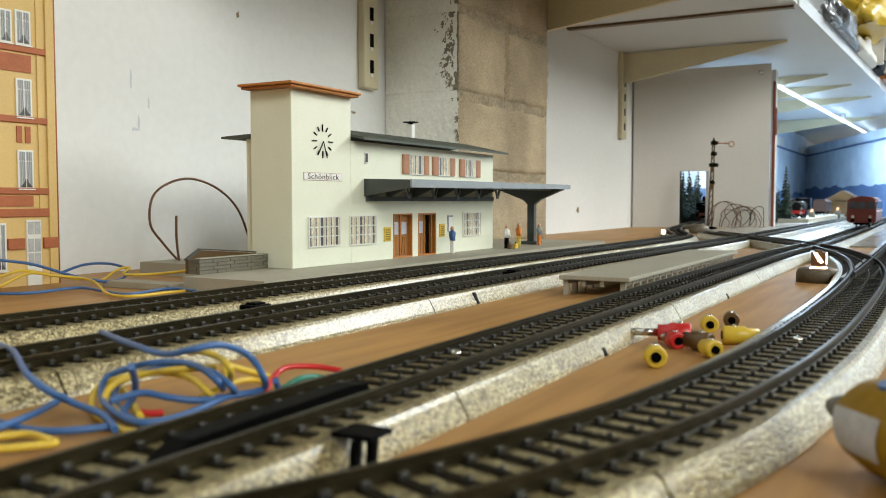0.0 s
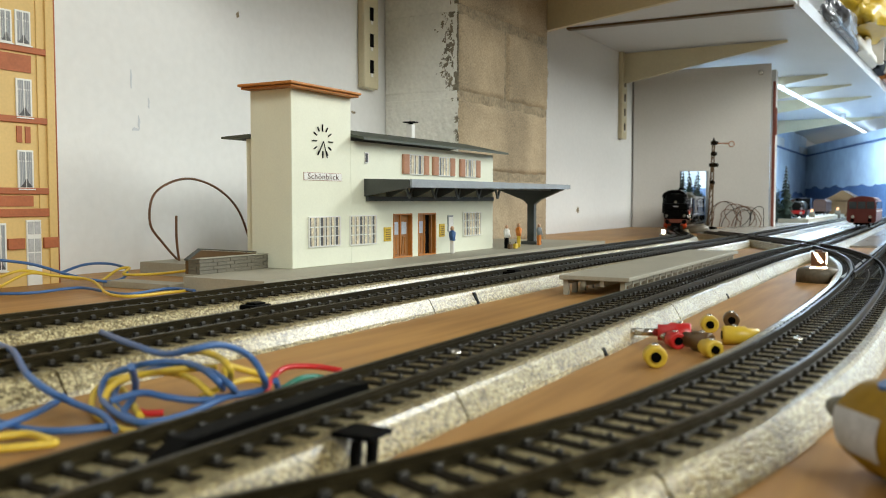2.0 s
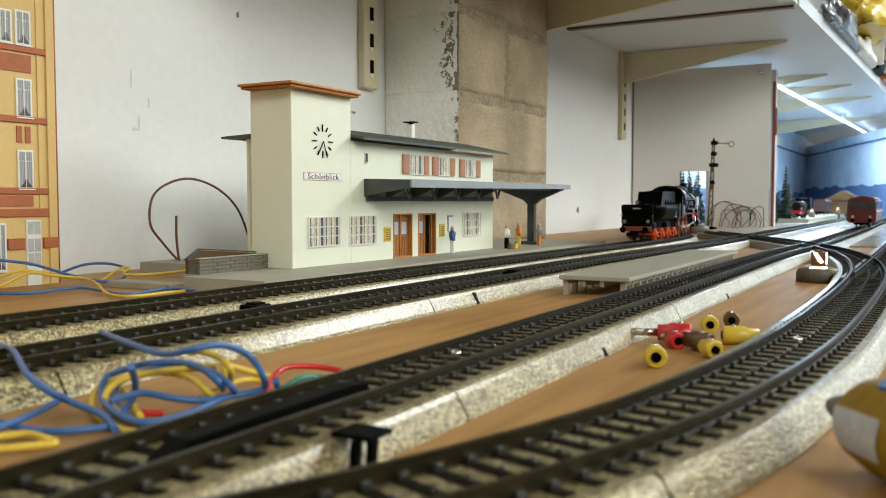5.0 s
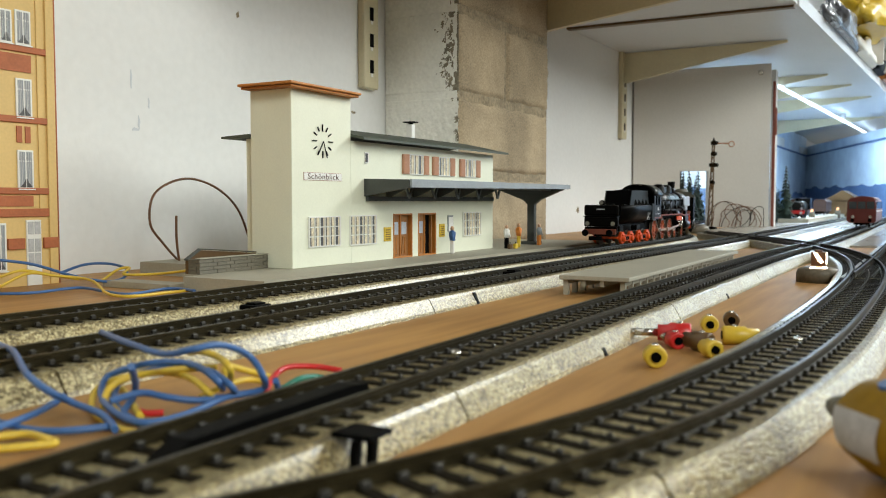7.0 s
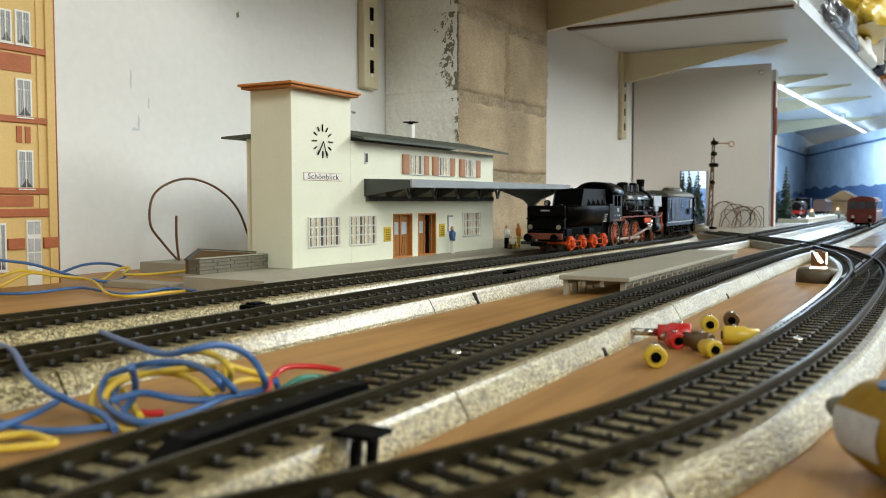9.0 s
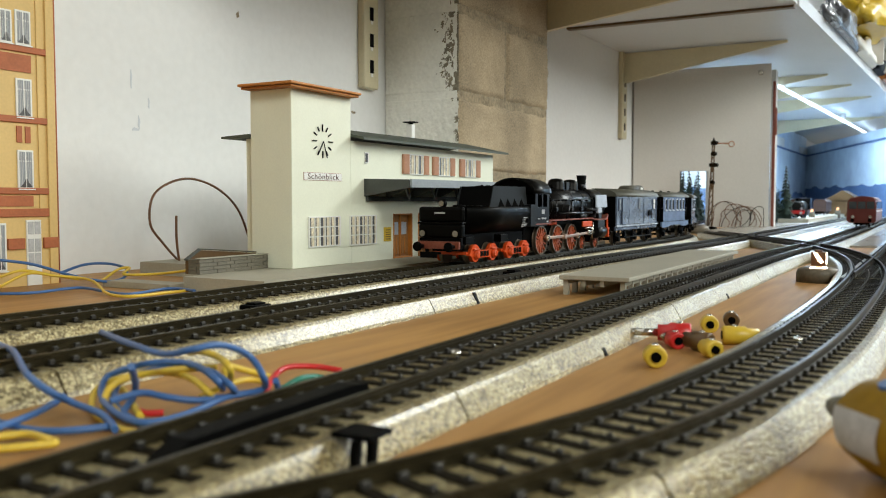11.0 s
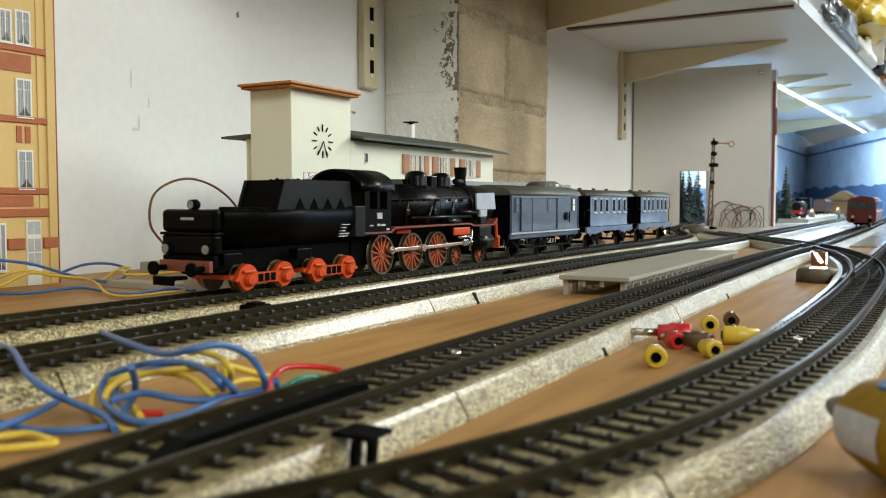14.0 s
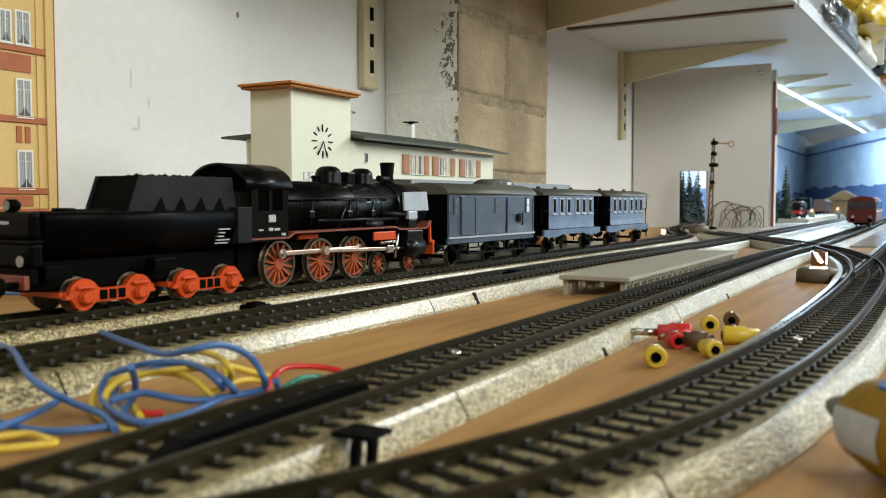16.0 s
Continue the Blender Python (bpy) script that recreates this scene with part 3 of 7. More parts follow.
    for x0, x1 in ((0.5160, 0.5513), (0.5571, 0.5906), (0.5988, 0.6332)):
        w = window(st, x0 + 0.0095, x1 - 0.0085, 0.0660, 0.0788, 3, 1)
        for a, b in ((x0, x0 + 0.0082), (x1 - 0.0072, x1)):
            bm = B()
            box(bm, (a, YS - 0.0014, 0.0656), (b, YS, 0.0791), 0.0003)
            sh = part("shutter", bm, M["shutter"], st, "terracotta louvred shutter")
            for k in range(7):
                bm = B()
                box(bm, (a + 0.0011, YS - 0.0017, 0.0667 + 0.0017 * k), (b - 0.0011, YS - 0.0013, 0.0676 + 0.0017 * k))
                part("slat", bm, M["shutter"], sh)
    bm = B()
    box(bm, (0.4702, YS - 0.0006, 0.0711), (0.4747, YS + 0.001, 0.0781))
    sl = part("window", bm, M["white"], st)
    bm = B()
    box(bm, (0.4709, YS - 0.0009, 0.0718), (0.4733, YS - 0.0004, 0.0774))
    part("pane", bm, M["pane"], sl)
    for x0, x1 in ((0.5056, 0.5282), (0.5384, 0.5617)):
        # the doors stand back in their reveals
        yd = YS + 0.0026
        bm = B()
        box(bm, (x0, yd, ZS), (x1, yd + 0.0005, 0.0373))
        dr = part("door", bm, M["door"], st, "brown double door with glazed upper panels")
        mid = (x0 + x1) / 2
        for n_leaf, (a, b) in enumerate(((x0 + 0.0012, mid - 0.0006), (mid + 0.0006, x1 - 0.0012))):
            if x0 > 0.53 and n_leaf:
                bm = B()
                box(bm, (a, yd - 0.0004, ZS + 0.0004), (b, yd - 0.0001, 0.0368))
                part("opening", bm, M["dark"], dr, "dark gap of the open door leaf")
                bm = B()
                box(bm, (b - 0.0042, yd - 0.0024, ZS + 0.0006), (b - 0.0034, yd - 0.0005, 0.0366))
                part("leaf", bm, M["door"], dr, "brown door leaf standing open")
                continue
            bm = B()
            box(bm, (a + 0.0016, yd - 0.0003, 0.0240), (b - 0.0016, yd, 0.0325))
            part("pane", bm, M["coachpale"], dr)
            bm = B()
            prism(bm, [(a + 0.0012, 0.0105), (b - 0.0012, 0.0105), (b - 0.0030, 0.0225), (a + 0.0030, 0.0225)], "y", yd - 0.0006, yd)
            part("panel", bm, M["door"], dr)
            bm = B()
            box(bm, ((a + b) / 2 - 0.0003, yd - 0.0010, 0.0106), ((a + b) / 2 + 0.0003, yd - 0.0006, 0.0222))
            part("push_bar", bm, M["rooftile"], dr)
        bm = B()
        for a, b, c, d in ((x0 - 0.0010, x0, ZS, 0.0383), (x1, x1 + 0.0010, ZS, 0.0383), (x0, x1, 0.0373, 0.0383)):
            box(bm, (a, YS - 0.0004, c), (b, YS + 0.0031, d))
        box(bm, (mid - 0.0004, yd - 0.0008, ZS), (mid + 0.0004, yd, 0.0373))
        part("frame", bm, M["rooftile"], dr)
        bm = B()
        box(bm, (x0, YS - 0.0006, ZS), (x1, yd, ZS + 0.0010))
        part("threshold", bm, M["rooftile"], dr)
    for x0, x1, z0, z1 in ((0.4929, 0.5011, 0.0202, 0.0295), (0.5677, 0.5754, 0.0205, 0.0300)):
        bm = B()
        box(bm, (x0, YS - 0.0007, z0), (x1, YS, z1))
        p = part("timetable", bm, M["yellow"], st, "yellow timetable sheet")
        for k in range(5):
            bm = B()
            box(bm, (x0 + 0.0012, YS - 0.0009, z0 + 0.0012 + 0.0015 * k), (x1 - 0.0012, YS - 0.00065, z0 + 0.0018 + 0.0015 * k))
            part("line", bm, M["brownp"], p)
    bm = B()
    box(bm, (0.5805, YS - 0.0007, 0.0240), (0.5885, YS, 0.0362))
    p = part("notice_board", bm, M["canopy"], st, "pale framed notice board")
    bm = B()
    box(bm, (0.5812, YS - 0.0010, 0.0247), (0.5878, YS - 0.0006, 0.0350))
    part("sheet", bm, M["white"], p)
    # canopy
    bm = B()
    prism(bm, [(YS, 0.0500), (YS, 0.0612), (0.2866, 0.0604), (0.2866, 0.0552)], "x", 0.4700, 0.4716)
    ca = part("canopy", bm, M["canopyd"], st, "grey platform canopy on brackets and one post")
    bm = B()
    prism(bm, [(YS, 0.0590), (YS, 0.0612), (0.2866, 0.0604), (0.2866, 0.0590)], "x", 0.4717, 0.742)
    prism(bm, [(YS + 0.0001, 0.0590), (YS + 0.0001, 0.0612), (0.352, 0.0612), (0.352, 0.0596)], "x", 0.6585, 0.742)
    part("deck", bm, M["canopyd"], ca)
    bm = B()
    prism(bm, [(0.4705, 0.0554), (0.742, 0.0574), (0.742, 0.0612), (0.4705, 0.0606)], "y", 0.2848, 0.2864)
    part("fascia", bm, M["canopy"], ca, "pale grey fascia board")
    for x in (0.4955, 0.5290, 0.5625, 0.5960, 0.6295):
        bm = B()
        prism(bm, [(YS - 0.0004, 0.0486), (YS - 0.0004, 0.0588), (0.3020, 0.0588), (0.3020, 0.0560)], "x", x, x + 0.0016)
        prism(bm, [(x - 0.0050, 0.0588), (x - 0.0030, 0.0588), (x + 0.0012, 0.0505), (x + 0.0054, 0.0588), (x + 0.0074, 0.0588), (x + 0.0020, 0.0486), (x + 0.0004, 0.0486)], "y", 0.3022, 0.3034)
        part("bracket", bm, M["canopyd"], ca)
    for y, z in ((0.2985, 0.0560), (0.3105, 0.0566)):
        bm = B()
        box(bm, (0.4720, y, z), (0.7380, y + 0.0016, 0.0589), 0.0002)
        part("rib", bm, M["canopy"], ca, "pale grey rib under the canopy")
    bm = B()
    box(bm, (0.4716, YS - 0.0022, 0.0470), (0.656, YS - 0.0006, 0.0500))
    part("beam", bm, M["canopyd"], ca)
    bm = B()
    prism(bm, [(0.3150, ZS), (0.3215, ZS), (0.3215, 0.044), (0.326, 0.048), (0.3505, 0.0572), (0.3505, 0.0588), (0.2885, 0.0588), (0.2885, 0.0568), (0.310, 0.048), (0.3150, 0.044)], "x", 0.731, 0.7365)
    box(bm, (0.727, 0.311, ZS), (0.7405, 0.326, ZS + 0.0028), 0.0003)
    part("post", bm, M["canopyd"], ca, "dark flared canopy post")
    # base plate and the stair surround
    bm = B()
    prism(bm, [(0.330, 0.3370), (0.330, 0.2835), (0.83, 0.282), (0.83, 0.445), (0.3985, 0.445), (0.3985, 0.3500), (0.3425, 0.3500), (0.3425, 0.3370)], "z", 0.0, ZS)
    simple("platform_slab", bm, M["slab"], "grey plastic base slab under the station", "platform")
    sw = thing("stair_surround", "low grey stone stair surround with dark cap beside the station", "wall")
    for a, b in (((0.343, 0.3385, ZS), (0.4035, 0.3410, 0.0162)), ((0.343, 0.3412, ZS), (0.3455, 0.3468, 0.0150))):
        for row in range(4):
            n = 9 if b[0] - a[0] > 0.03 else 1
            for k in range(n):
                bm = B()
                z0 = ZS + 0.0020 * row
                w = (b[0] - a[0]) / n
                p = a[0] + w * k + (0.5 * w if row % 2 and 0 < k else 0.0)
                q = min(b[0], a[0] + w * (k + 1) + (0.5 * w if row % 2 and n > 1 else 0.0))
                if q - p > 0.0005:
                    box(bm, (p + 0.0001, a[1] + 0.0002 * ((k + row) % 2), z0), (q - 0.0001, b[1], z0 + 0.0019), 0.0002)
                    part("stone", bm, M["stone"], sw)
                else:
                    bm.free()
    # the shade inside the surround is put into this wall's dark colour
    bm = B()
    prism(bm, [(0.3432, ZS), (0.3432, 0.0152), (0.3530, 0.0204), (0.3935, 0.0170), (0.3970, 0.0168), (0.3970, ZS)], "y", 0.3470, 0.3490)
    part("back_wall", bm, M["brownp"], sw, "back wall with a sloping top, its shade painted dark brown")
    bm = B()
    box(bm, (0.3426, 0.3380, 0.0162), (0.4035, 0.3414, 0.0168), 0.0002)
    part("cap", bm, M["slab"], sw, "thin pale cap")
    bm = B()
    prism(bm, [(0.3428, 0.0153), (0.3530, 0.0206), (0.3970, 0.0170), (0.3970, 0.0176), (0.3530, 0.0213), (0.3426, 0.0160)], "y", 0.3466, 0.3496)
    part("cap", bm, M["canopyd"], sw)
    bm = B()
    box(bm, (0.3300, 0.3470, 0.0), (0.3440, 0.3980, 0.0035), 0.0003)
    simple("paving_plate", bm, M["slab"], "thin grey plastic paving plate", "plate")


room()
far_ground()
column()
shelves()
joint_strip()
table()
tracks()
station()

# ---- right end of the layout ----
def end_panel():
    bm = B()
    # the board stands askew from the wall to the post, with a low train opening
    pa, pb = Vector((1.5505, 0.4760)), Vector((1.6680, 0.2630))
    d = (pb - pa).normalized()
    nrm = Vector((-d.y, d.x)) * 0.016
    full = (pb - pa).length

    def slab_piece(u0, u1, z0, z1a, z1b):
        p, q = pa + d * u0, pa + d * u1
        base = [(p, z0), (q, z0), (q + nrm, z0), (p + nrm, z0)]
        top = [(p, z1a), (q, z1b), (q + nrm, z1b), (p + nrm, z1a)]
        lo, hi = [bm.verts.new((v.x, v.y, z)) for v, z in base], [bm.verts.new((v.x, v.y, z)) for v, z in top]
        for k in range(4):
            bm.faces.new((lo[k], lo[(k + 1) % 4], hi[(k + 1) % 4], hi[k]))
        bm.faces.new(lo[::-1])
        bm.faces.new(hi)

    h0, h1, h2, h3 = 0.276, 0.281, 0.284, 0.2915
    u1, u2 = 0.0835, 0.1345
    slab_piece(0.0, u1, 0.0, h0, h1)
    slab_piece(u1, u2, 0.1005, h1, h2)
    slab_piece(u2, full, 0.0, h2, h3)
    simple("wall_panel", bm, M["panel"], "cream divider board with a train opening", "board", kind="structure")
    bm = B()
    rod(bm, (1.6560, 0.2785, 0.275), (1.6600, 0.2800, 0.275), 0.0030, 0.0055)
    simple("screw_cap", bm, M["steel"], "shiny round screw cap on the divider board", "screw")
    bm = B()
    box(bm, (1.690, 0.258, 0.0), (1.712, 0.266, 0.283), 0.001)
    p = simple("wooden_post", bm, M["panel"], "pale wooden post behind the divider board", "post")
    bm = B()
    box(bm, (1.686, 0.2575, 0.0), (1.690, 0.2625, 0.262), 0.001)
    box(bm, (1.683, 0.2545, 0.165), (1.690, 0.2605, 0.215), 0.002)
    part("strap", bm, M["edge_red"], p, "red-brown strap")


def backdrop():
    c0, c1 = Vector((3.80, 0.457)), Vector((2.30, -0.095))
    dd = (c1 - c0).normalized()
    side = Vector((-dd.y, dd.x))
    side = side if side.x < 0 else -side

    def upright_strip(outline, off, thick):
        """An outline of (along, height) set up along the slanting board, off before it."""
        bm = B()
        lo = [bm.verts.new((*(c0 + dd * u + side * off), z)) for u, z in outline]
        hi = [bm.verts.new((*(c0 + dd * u + side * (off + thick)), z)) for u, z in outline]
        n = len(outline)
        for k in range(n):
            bm.faces.new((lo[k], lo[(k + 1) % n], hi[(k + 1) % n], hi[k]))
        bm.faces.new(lo[::-1])
        bm.faces.new(hi)
        return bm

    span = (c1 - c0).length
    bm = B()
    box(bm, (1.76, 0.461, 0.0), (3.80, 0.466, 0.297))
    for bm in (bm, upright_strip([(0.0, 0.0), (span, 0.0), (span, 0.262), (0.0, 0.262)], 0.0, 0.005)):
        simple("backdrop", bm, M["sky"], "pale blue sky backdrop board", "backdrop", kind="structure")
    pts = [(0.012, 0.0)] + [(0.012 + (span - 0.02) * k / 48, 0.096 + 0.016 * noise.noise(Vector((k * 0.35, 2.0, 0))) + 0.006 * noise.noise(Vector((k * 1.7, 2.0, 4.0)))) for k in range(49)] + [(span - 0.008, 0.0)]
    simple("backdrop_hills", upright_strip(pts, 0.0055, 0.003), M["hill"], "blue wooded hills cut out before the sky backdrop", "backdrop", kind="structure")
    bm = B()
    pts = [(1.9, 0.0)] + [(1.9 + 1.88 * k / 40, 0.075 + 0.02 * noise.noise(Vector((k * 0.4, 7.0, 0)))) for k in range(41)] + [(3.78, 0.0)]
    prism(bm, pts, "y", 0.455, 0.459)
    simple("backdrop_hills", bm, M["hill"], "blue wooded hills cut out before the sky backdrop", "backdrop", kind="structure")
    # narrow blue band along the backdrop and the boxes on it
    bm = B()
    box(bm, (1.76, 0.4545, 0.2225), (3.78, 0.4605, 0.2275), 0.001)
    simple("backdrop_band", bm, M["hill"], "narrow blue band along the sky backdrop", "ledge", kind="structure")
    simple("backdrop_band", upright_strip([(0.012, 0.2225), (span - 0.01, 0.2325), (span - 0.01, 0.2375), (0.012, 0.2275)], 0.0055, 0.006), M["hill"], "narrow blue band along the sky backdrop", "ledge", kind="structure")
    for x, h in ((2.3, 0.020), (2.9, 0.030), (3.6, 0.025)):
        bm = B()
        box(bm, (x, 0.4545, 0.2276), (x + 0.28, 0.4605, 0.2276 + h), 0.002)
        simple("white_box", bm, M["white"], "long white box on the blue band below the shelf", "box", group="white boxes")


def fir(x, y, h, seed):
    rng = random.Random(seed)
    t = thing("fir_tree", "dark green model fir tree", "tree", pose(x, y, 0.0), group="fir trees")
    bm = B()
    rod(bm, (0, 0, 0), (0, 0, h * 0.98), h * 0.022, h * 0.004, 7)
    part("trunk", bm, M["rust"], t)
    bm = B()
    n = 17
    for k in range(n):
        z = h * (0.10 + 0.88 * k / n)
        r = h * 0.205 * (1 - k / n) + h * 0.012
        m = 11
        for j in range(m):
            a = 2 * math.pi * (j + rng.random() * 0.7) / m + k
            rr = r * rng.uniform(0.65, 1.15)
            tip = Vector((rr * math.cos(a), rr * math.sin(a), z - rr * rng.uniform(0.25, 0.6)))
            side = Vector((-math.sin(a), math.cos(a), 0)) * rr * 0.22
            root = Vector((0, 0, z + h * 0.03))
            mid = root.lerp(tip, 0.6)
            v = [bm.verts.new(p) for p in (root, mid + side, tip, mid - side, mid - Vector((0, 0, rr * 0.2)))]
            bm.faces.new((v[0], v[1], v[2]))
            bm.faces.new((v[0], v[2], v[3]))
            bm.faces.new((v[0], v[4], v[1]))
            bm.faces.new((v[0], v[3], v[4]))
    part("crown", bm, M["fir"], t)


def signal():
    sg = thing("semaphore_signal", "black lattice model semaphore with a red and white arm", "signal", pose(1.455, 0.3195, 0.0016, 1.7, 0, 0))
    bm = B()
    for dx, dy in ((-1, -1), (1, -1), (1, 1), (-1, 1)):
        rod(bm, (0.0032 * dx, 0.0032 * dy, 0.003), (0.0016 * dx, 0.0016 * dy, 0.140), 0.0008, 0.0007, 6)
    for k in range(13):
        z, w = 0.006 + 0.0103 * k, 0.0032 - 0.00012 * k
        rod(bm, (-w, -w, z), (w, -w, z + 0.010), 0.0008, None, 5)
        rod(bm, (w, w, z), (-w, w, z + 0.010), 0.0008, None, 5)
        rod(bm, (-w, -w, z + 0.010), (-w, w, z), 0.0008, None, 5)
    part("mast", bm, M["brownp"], sg)
    bm = B()
    box(bm, (-0.008, -0.010, 0.0), (0.008, 0.010, 0.004), 0.0006)
    part("base", bm, M["dark"], sg)
    bm = B()
    box(bm, (-0.0035, -0.0240, 0.1365), (-0.0025, -0.004, 0.1385), 0.0003)
    tube(bm, [(-0.003, -0.0285 + 0.0042 * math.cos(a), 0.1365 + 0.0042 * math.sin(a)) for a in [2 * math.pi * j / 12 for j in range(13)]], 0.0008, 6)
    a = part("signal_arm", bm, M["shutter"], sg, "faded red semaphore arm with a ring end")
    bm = B()
    box(bm, (-0.0035, -0.0238, 0.1342), (-0.0025, -0.004, 0.1364))
    part("stripe", bm, M["white"], a)
    bm = B()
    rod(bm, (0, 0, 0.139), (0, 0, 0.147), 0.0024, 0.0009, 10)
    part("finial", bm, M["sleeper"], sg)
    for z, w in ((0.139, 0.013), (0.122, 0.010), (0.104, 0.016), (0.076, 0.008)):
        bm = B()
        box(bm, (-0.0045, -w * 0.55, z - 0.004), (0.0035, w * 0.30, z + 0.002), 0.001)
        rod(bm, (0, -w * 0.1, z + 0.002), (0, -w * 0.1, z + 0.004), 0.0022, 0.0010, 10)
        rod(bm, (-0.0060, -w * 0.3, z - 0.001), (-0.0045, -w * 0.3, z - 0.001), 0.0016, None, 10)
        part("lantern", bm, M["sleeper"], sg)
    for z in (0.097, 0.070):
        bm = B()
        box(bm, (-0.0062, -0.004, z - 0.006), (-0.0042, 0.001, z + 0.003), 0.0004)
        part("counterweight", bm, M["brownp"], sg)


def lantern(x, y, z0, h, sym, glass="lamp"):
    """Lit turnout lantern on its drive housing."""
    t = thing("turnout_lantern", "lit turnout lantern with white glowing signs", "lantern", pose(x, y, z0), group="turnout lanterns")
    w = h * 0.42
    bm = B()
    box(bm, (-w, -w, h * 0.12), (w, w, h), h * 0.05)
    box(bm, (-w * 0.5, -w * 0.5, h), (w * 0.5, w * 0.5, h * 1.12))
    rod(bm, (0, 0, 0), (0, 0, h * 0.14), w * 0.5)
    part("housing", bm, M["rust"], t)
    bm = B()
    if sym:
        prism(bm, [(w * 0.65, h * 0.95), (w * 0.15, h * 0.95), (-w * 0.75, h * 0.40), (-w * 0.4, h * 0.30), (0.0, h * 0.45)], "x", -w - 0.0004, -w)
        g = part("sign_glass", bm, M["lamp"], t, "glowing arrow sign")
        bm = B()
        box(bm, (-w * 0.4, -w - 0.0004, h * 0.25), (w * 0.4, -w, h * 0.95))
        part("sign_glass", bm, M["lamp"], t)
        bm = B()
        box(bm, (-w * 1.1, -w * 1.1, 0.0), (w * 1.1, w * 1.1, h * 0.05))
        part("glow_slot", bm, M["lamp"], t)
    else:
        box(bm, (-w - 0.0004, -w * 0.9, h * 0.2), (-w, w * 0.9, h * 0.95))
        part("sign_glass", bm, M[glass], t, "glowing white sign")
        bm = B()
        box(bm, (-w - 0.0003, -w * 0.5, -h * 0.25), (-w * 0.5, w * 0.2, h * 0.05))
        part("glow_slot", bm, M[glass], t)


def drive(x, y, r, h):
    bm = B()
    turned(bm, [(r, 0), (r, h * 0.62), (r * 0.93, h * 0.86), (r * 0.78, h * 0.99), (r * 0.3, h * 1.03)], pose(x, y, 0))
    simple("turnout_drive", bm, M["drive"], "round tan turnout drive housing", "turnout drive", group="turnout drives")


def railbus():
    rb = thing("railbus", "dark red model railbus with rounded roof", "railbus", pose(1.36, 0.0915, RAIL_TOP, 0, 0, 0))
    bm = B()
    w = 0.0185
    prism(bm, [(-w, 0.010), (-w, 0.026), (-w * 0.93, 0.038), (w * 0.93, 0.038), (w, 0.026), (w, 0.010), (w * 0.85, 0.007), (-w * 0.85, 0.007)], "x", 0.0, 0.150)
    body = part("body", bm, M["busred"], rb)
    bm = B()
    prism(bm, [(-w * 0.95, 0.038), (-w * 0.7, 0.0425), (0, 0.0445), (w * 0.7, 0.0425), (w * 0.95, 0.038)], "x", -0.0005, 0.1505, smooth=True)
    part("roof", bm, M["busred"], rb)
    for y0, y1 in ((-0.0160, -0.0065), (-0.0048, 0.0048), (0.0065, 0.0160)):
        bm = B()
        box(bm, (-0.0006, y0, 0.0265), (0.001, y1, 0.0365))
        part("window", bm, M["bus_glass"], rb)
    for k in range(8):
        bm = B()
        box(bm, (0.008 + 0.0175 * k, -w - 0.0004, 0.0265), (0.022 + 0.0175 * k, -w + 0.001, 0.0365))
        part("window", bm, M["bus_glass"], rb)
    bm = B()
    box(bm, (-0.0008, -w, 0.0225), (0.150, -w - 0.0006, 0.0240))
    part("stripe", bm, M["white"], rb)
    for y in (-0.011, 0.011):
        bm = B()
        rod(bm, (-0.0015, y, 0.0155), (0.0, y, 0.0155), 0.0022)
        part("headlight", bm, M["steel"], rb)
        bm = B()
        rod(bm, (-0.007, y, 0.0105), (0.0, y, 0.0105), 0.0012)
        rod(bm, (-0.0078, y, 0.0105), (-0.0068, y, 0.0105), 0.0026)
        part("buffer", bm, M["dark"], rb)
    for x in (0.030, 0.120):
        bm = B()
        for y in (-0.0083, 0.0083):
            rod(bm, (x, y - 0.001, 0.0058), (x, y + 0.001, 0.0058), 0.0058)
        rod(bm, (x, -0.008, 0.0058), (x, 0.008, 0.0058), 0.001)
        part("wheelset", bm, M["dark"], rb)
    bm = B()
    box(bm, (0.004, -0.010, 0.0045), (0.146, 0.010, 0.0085))
    part("underframe", bm, M["dark"], rb)


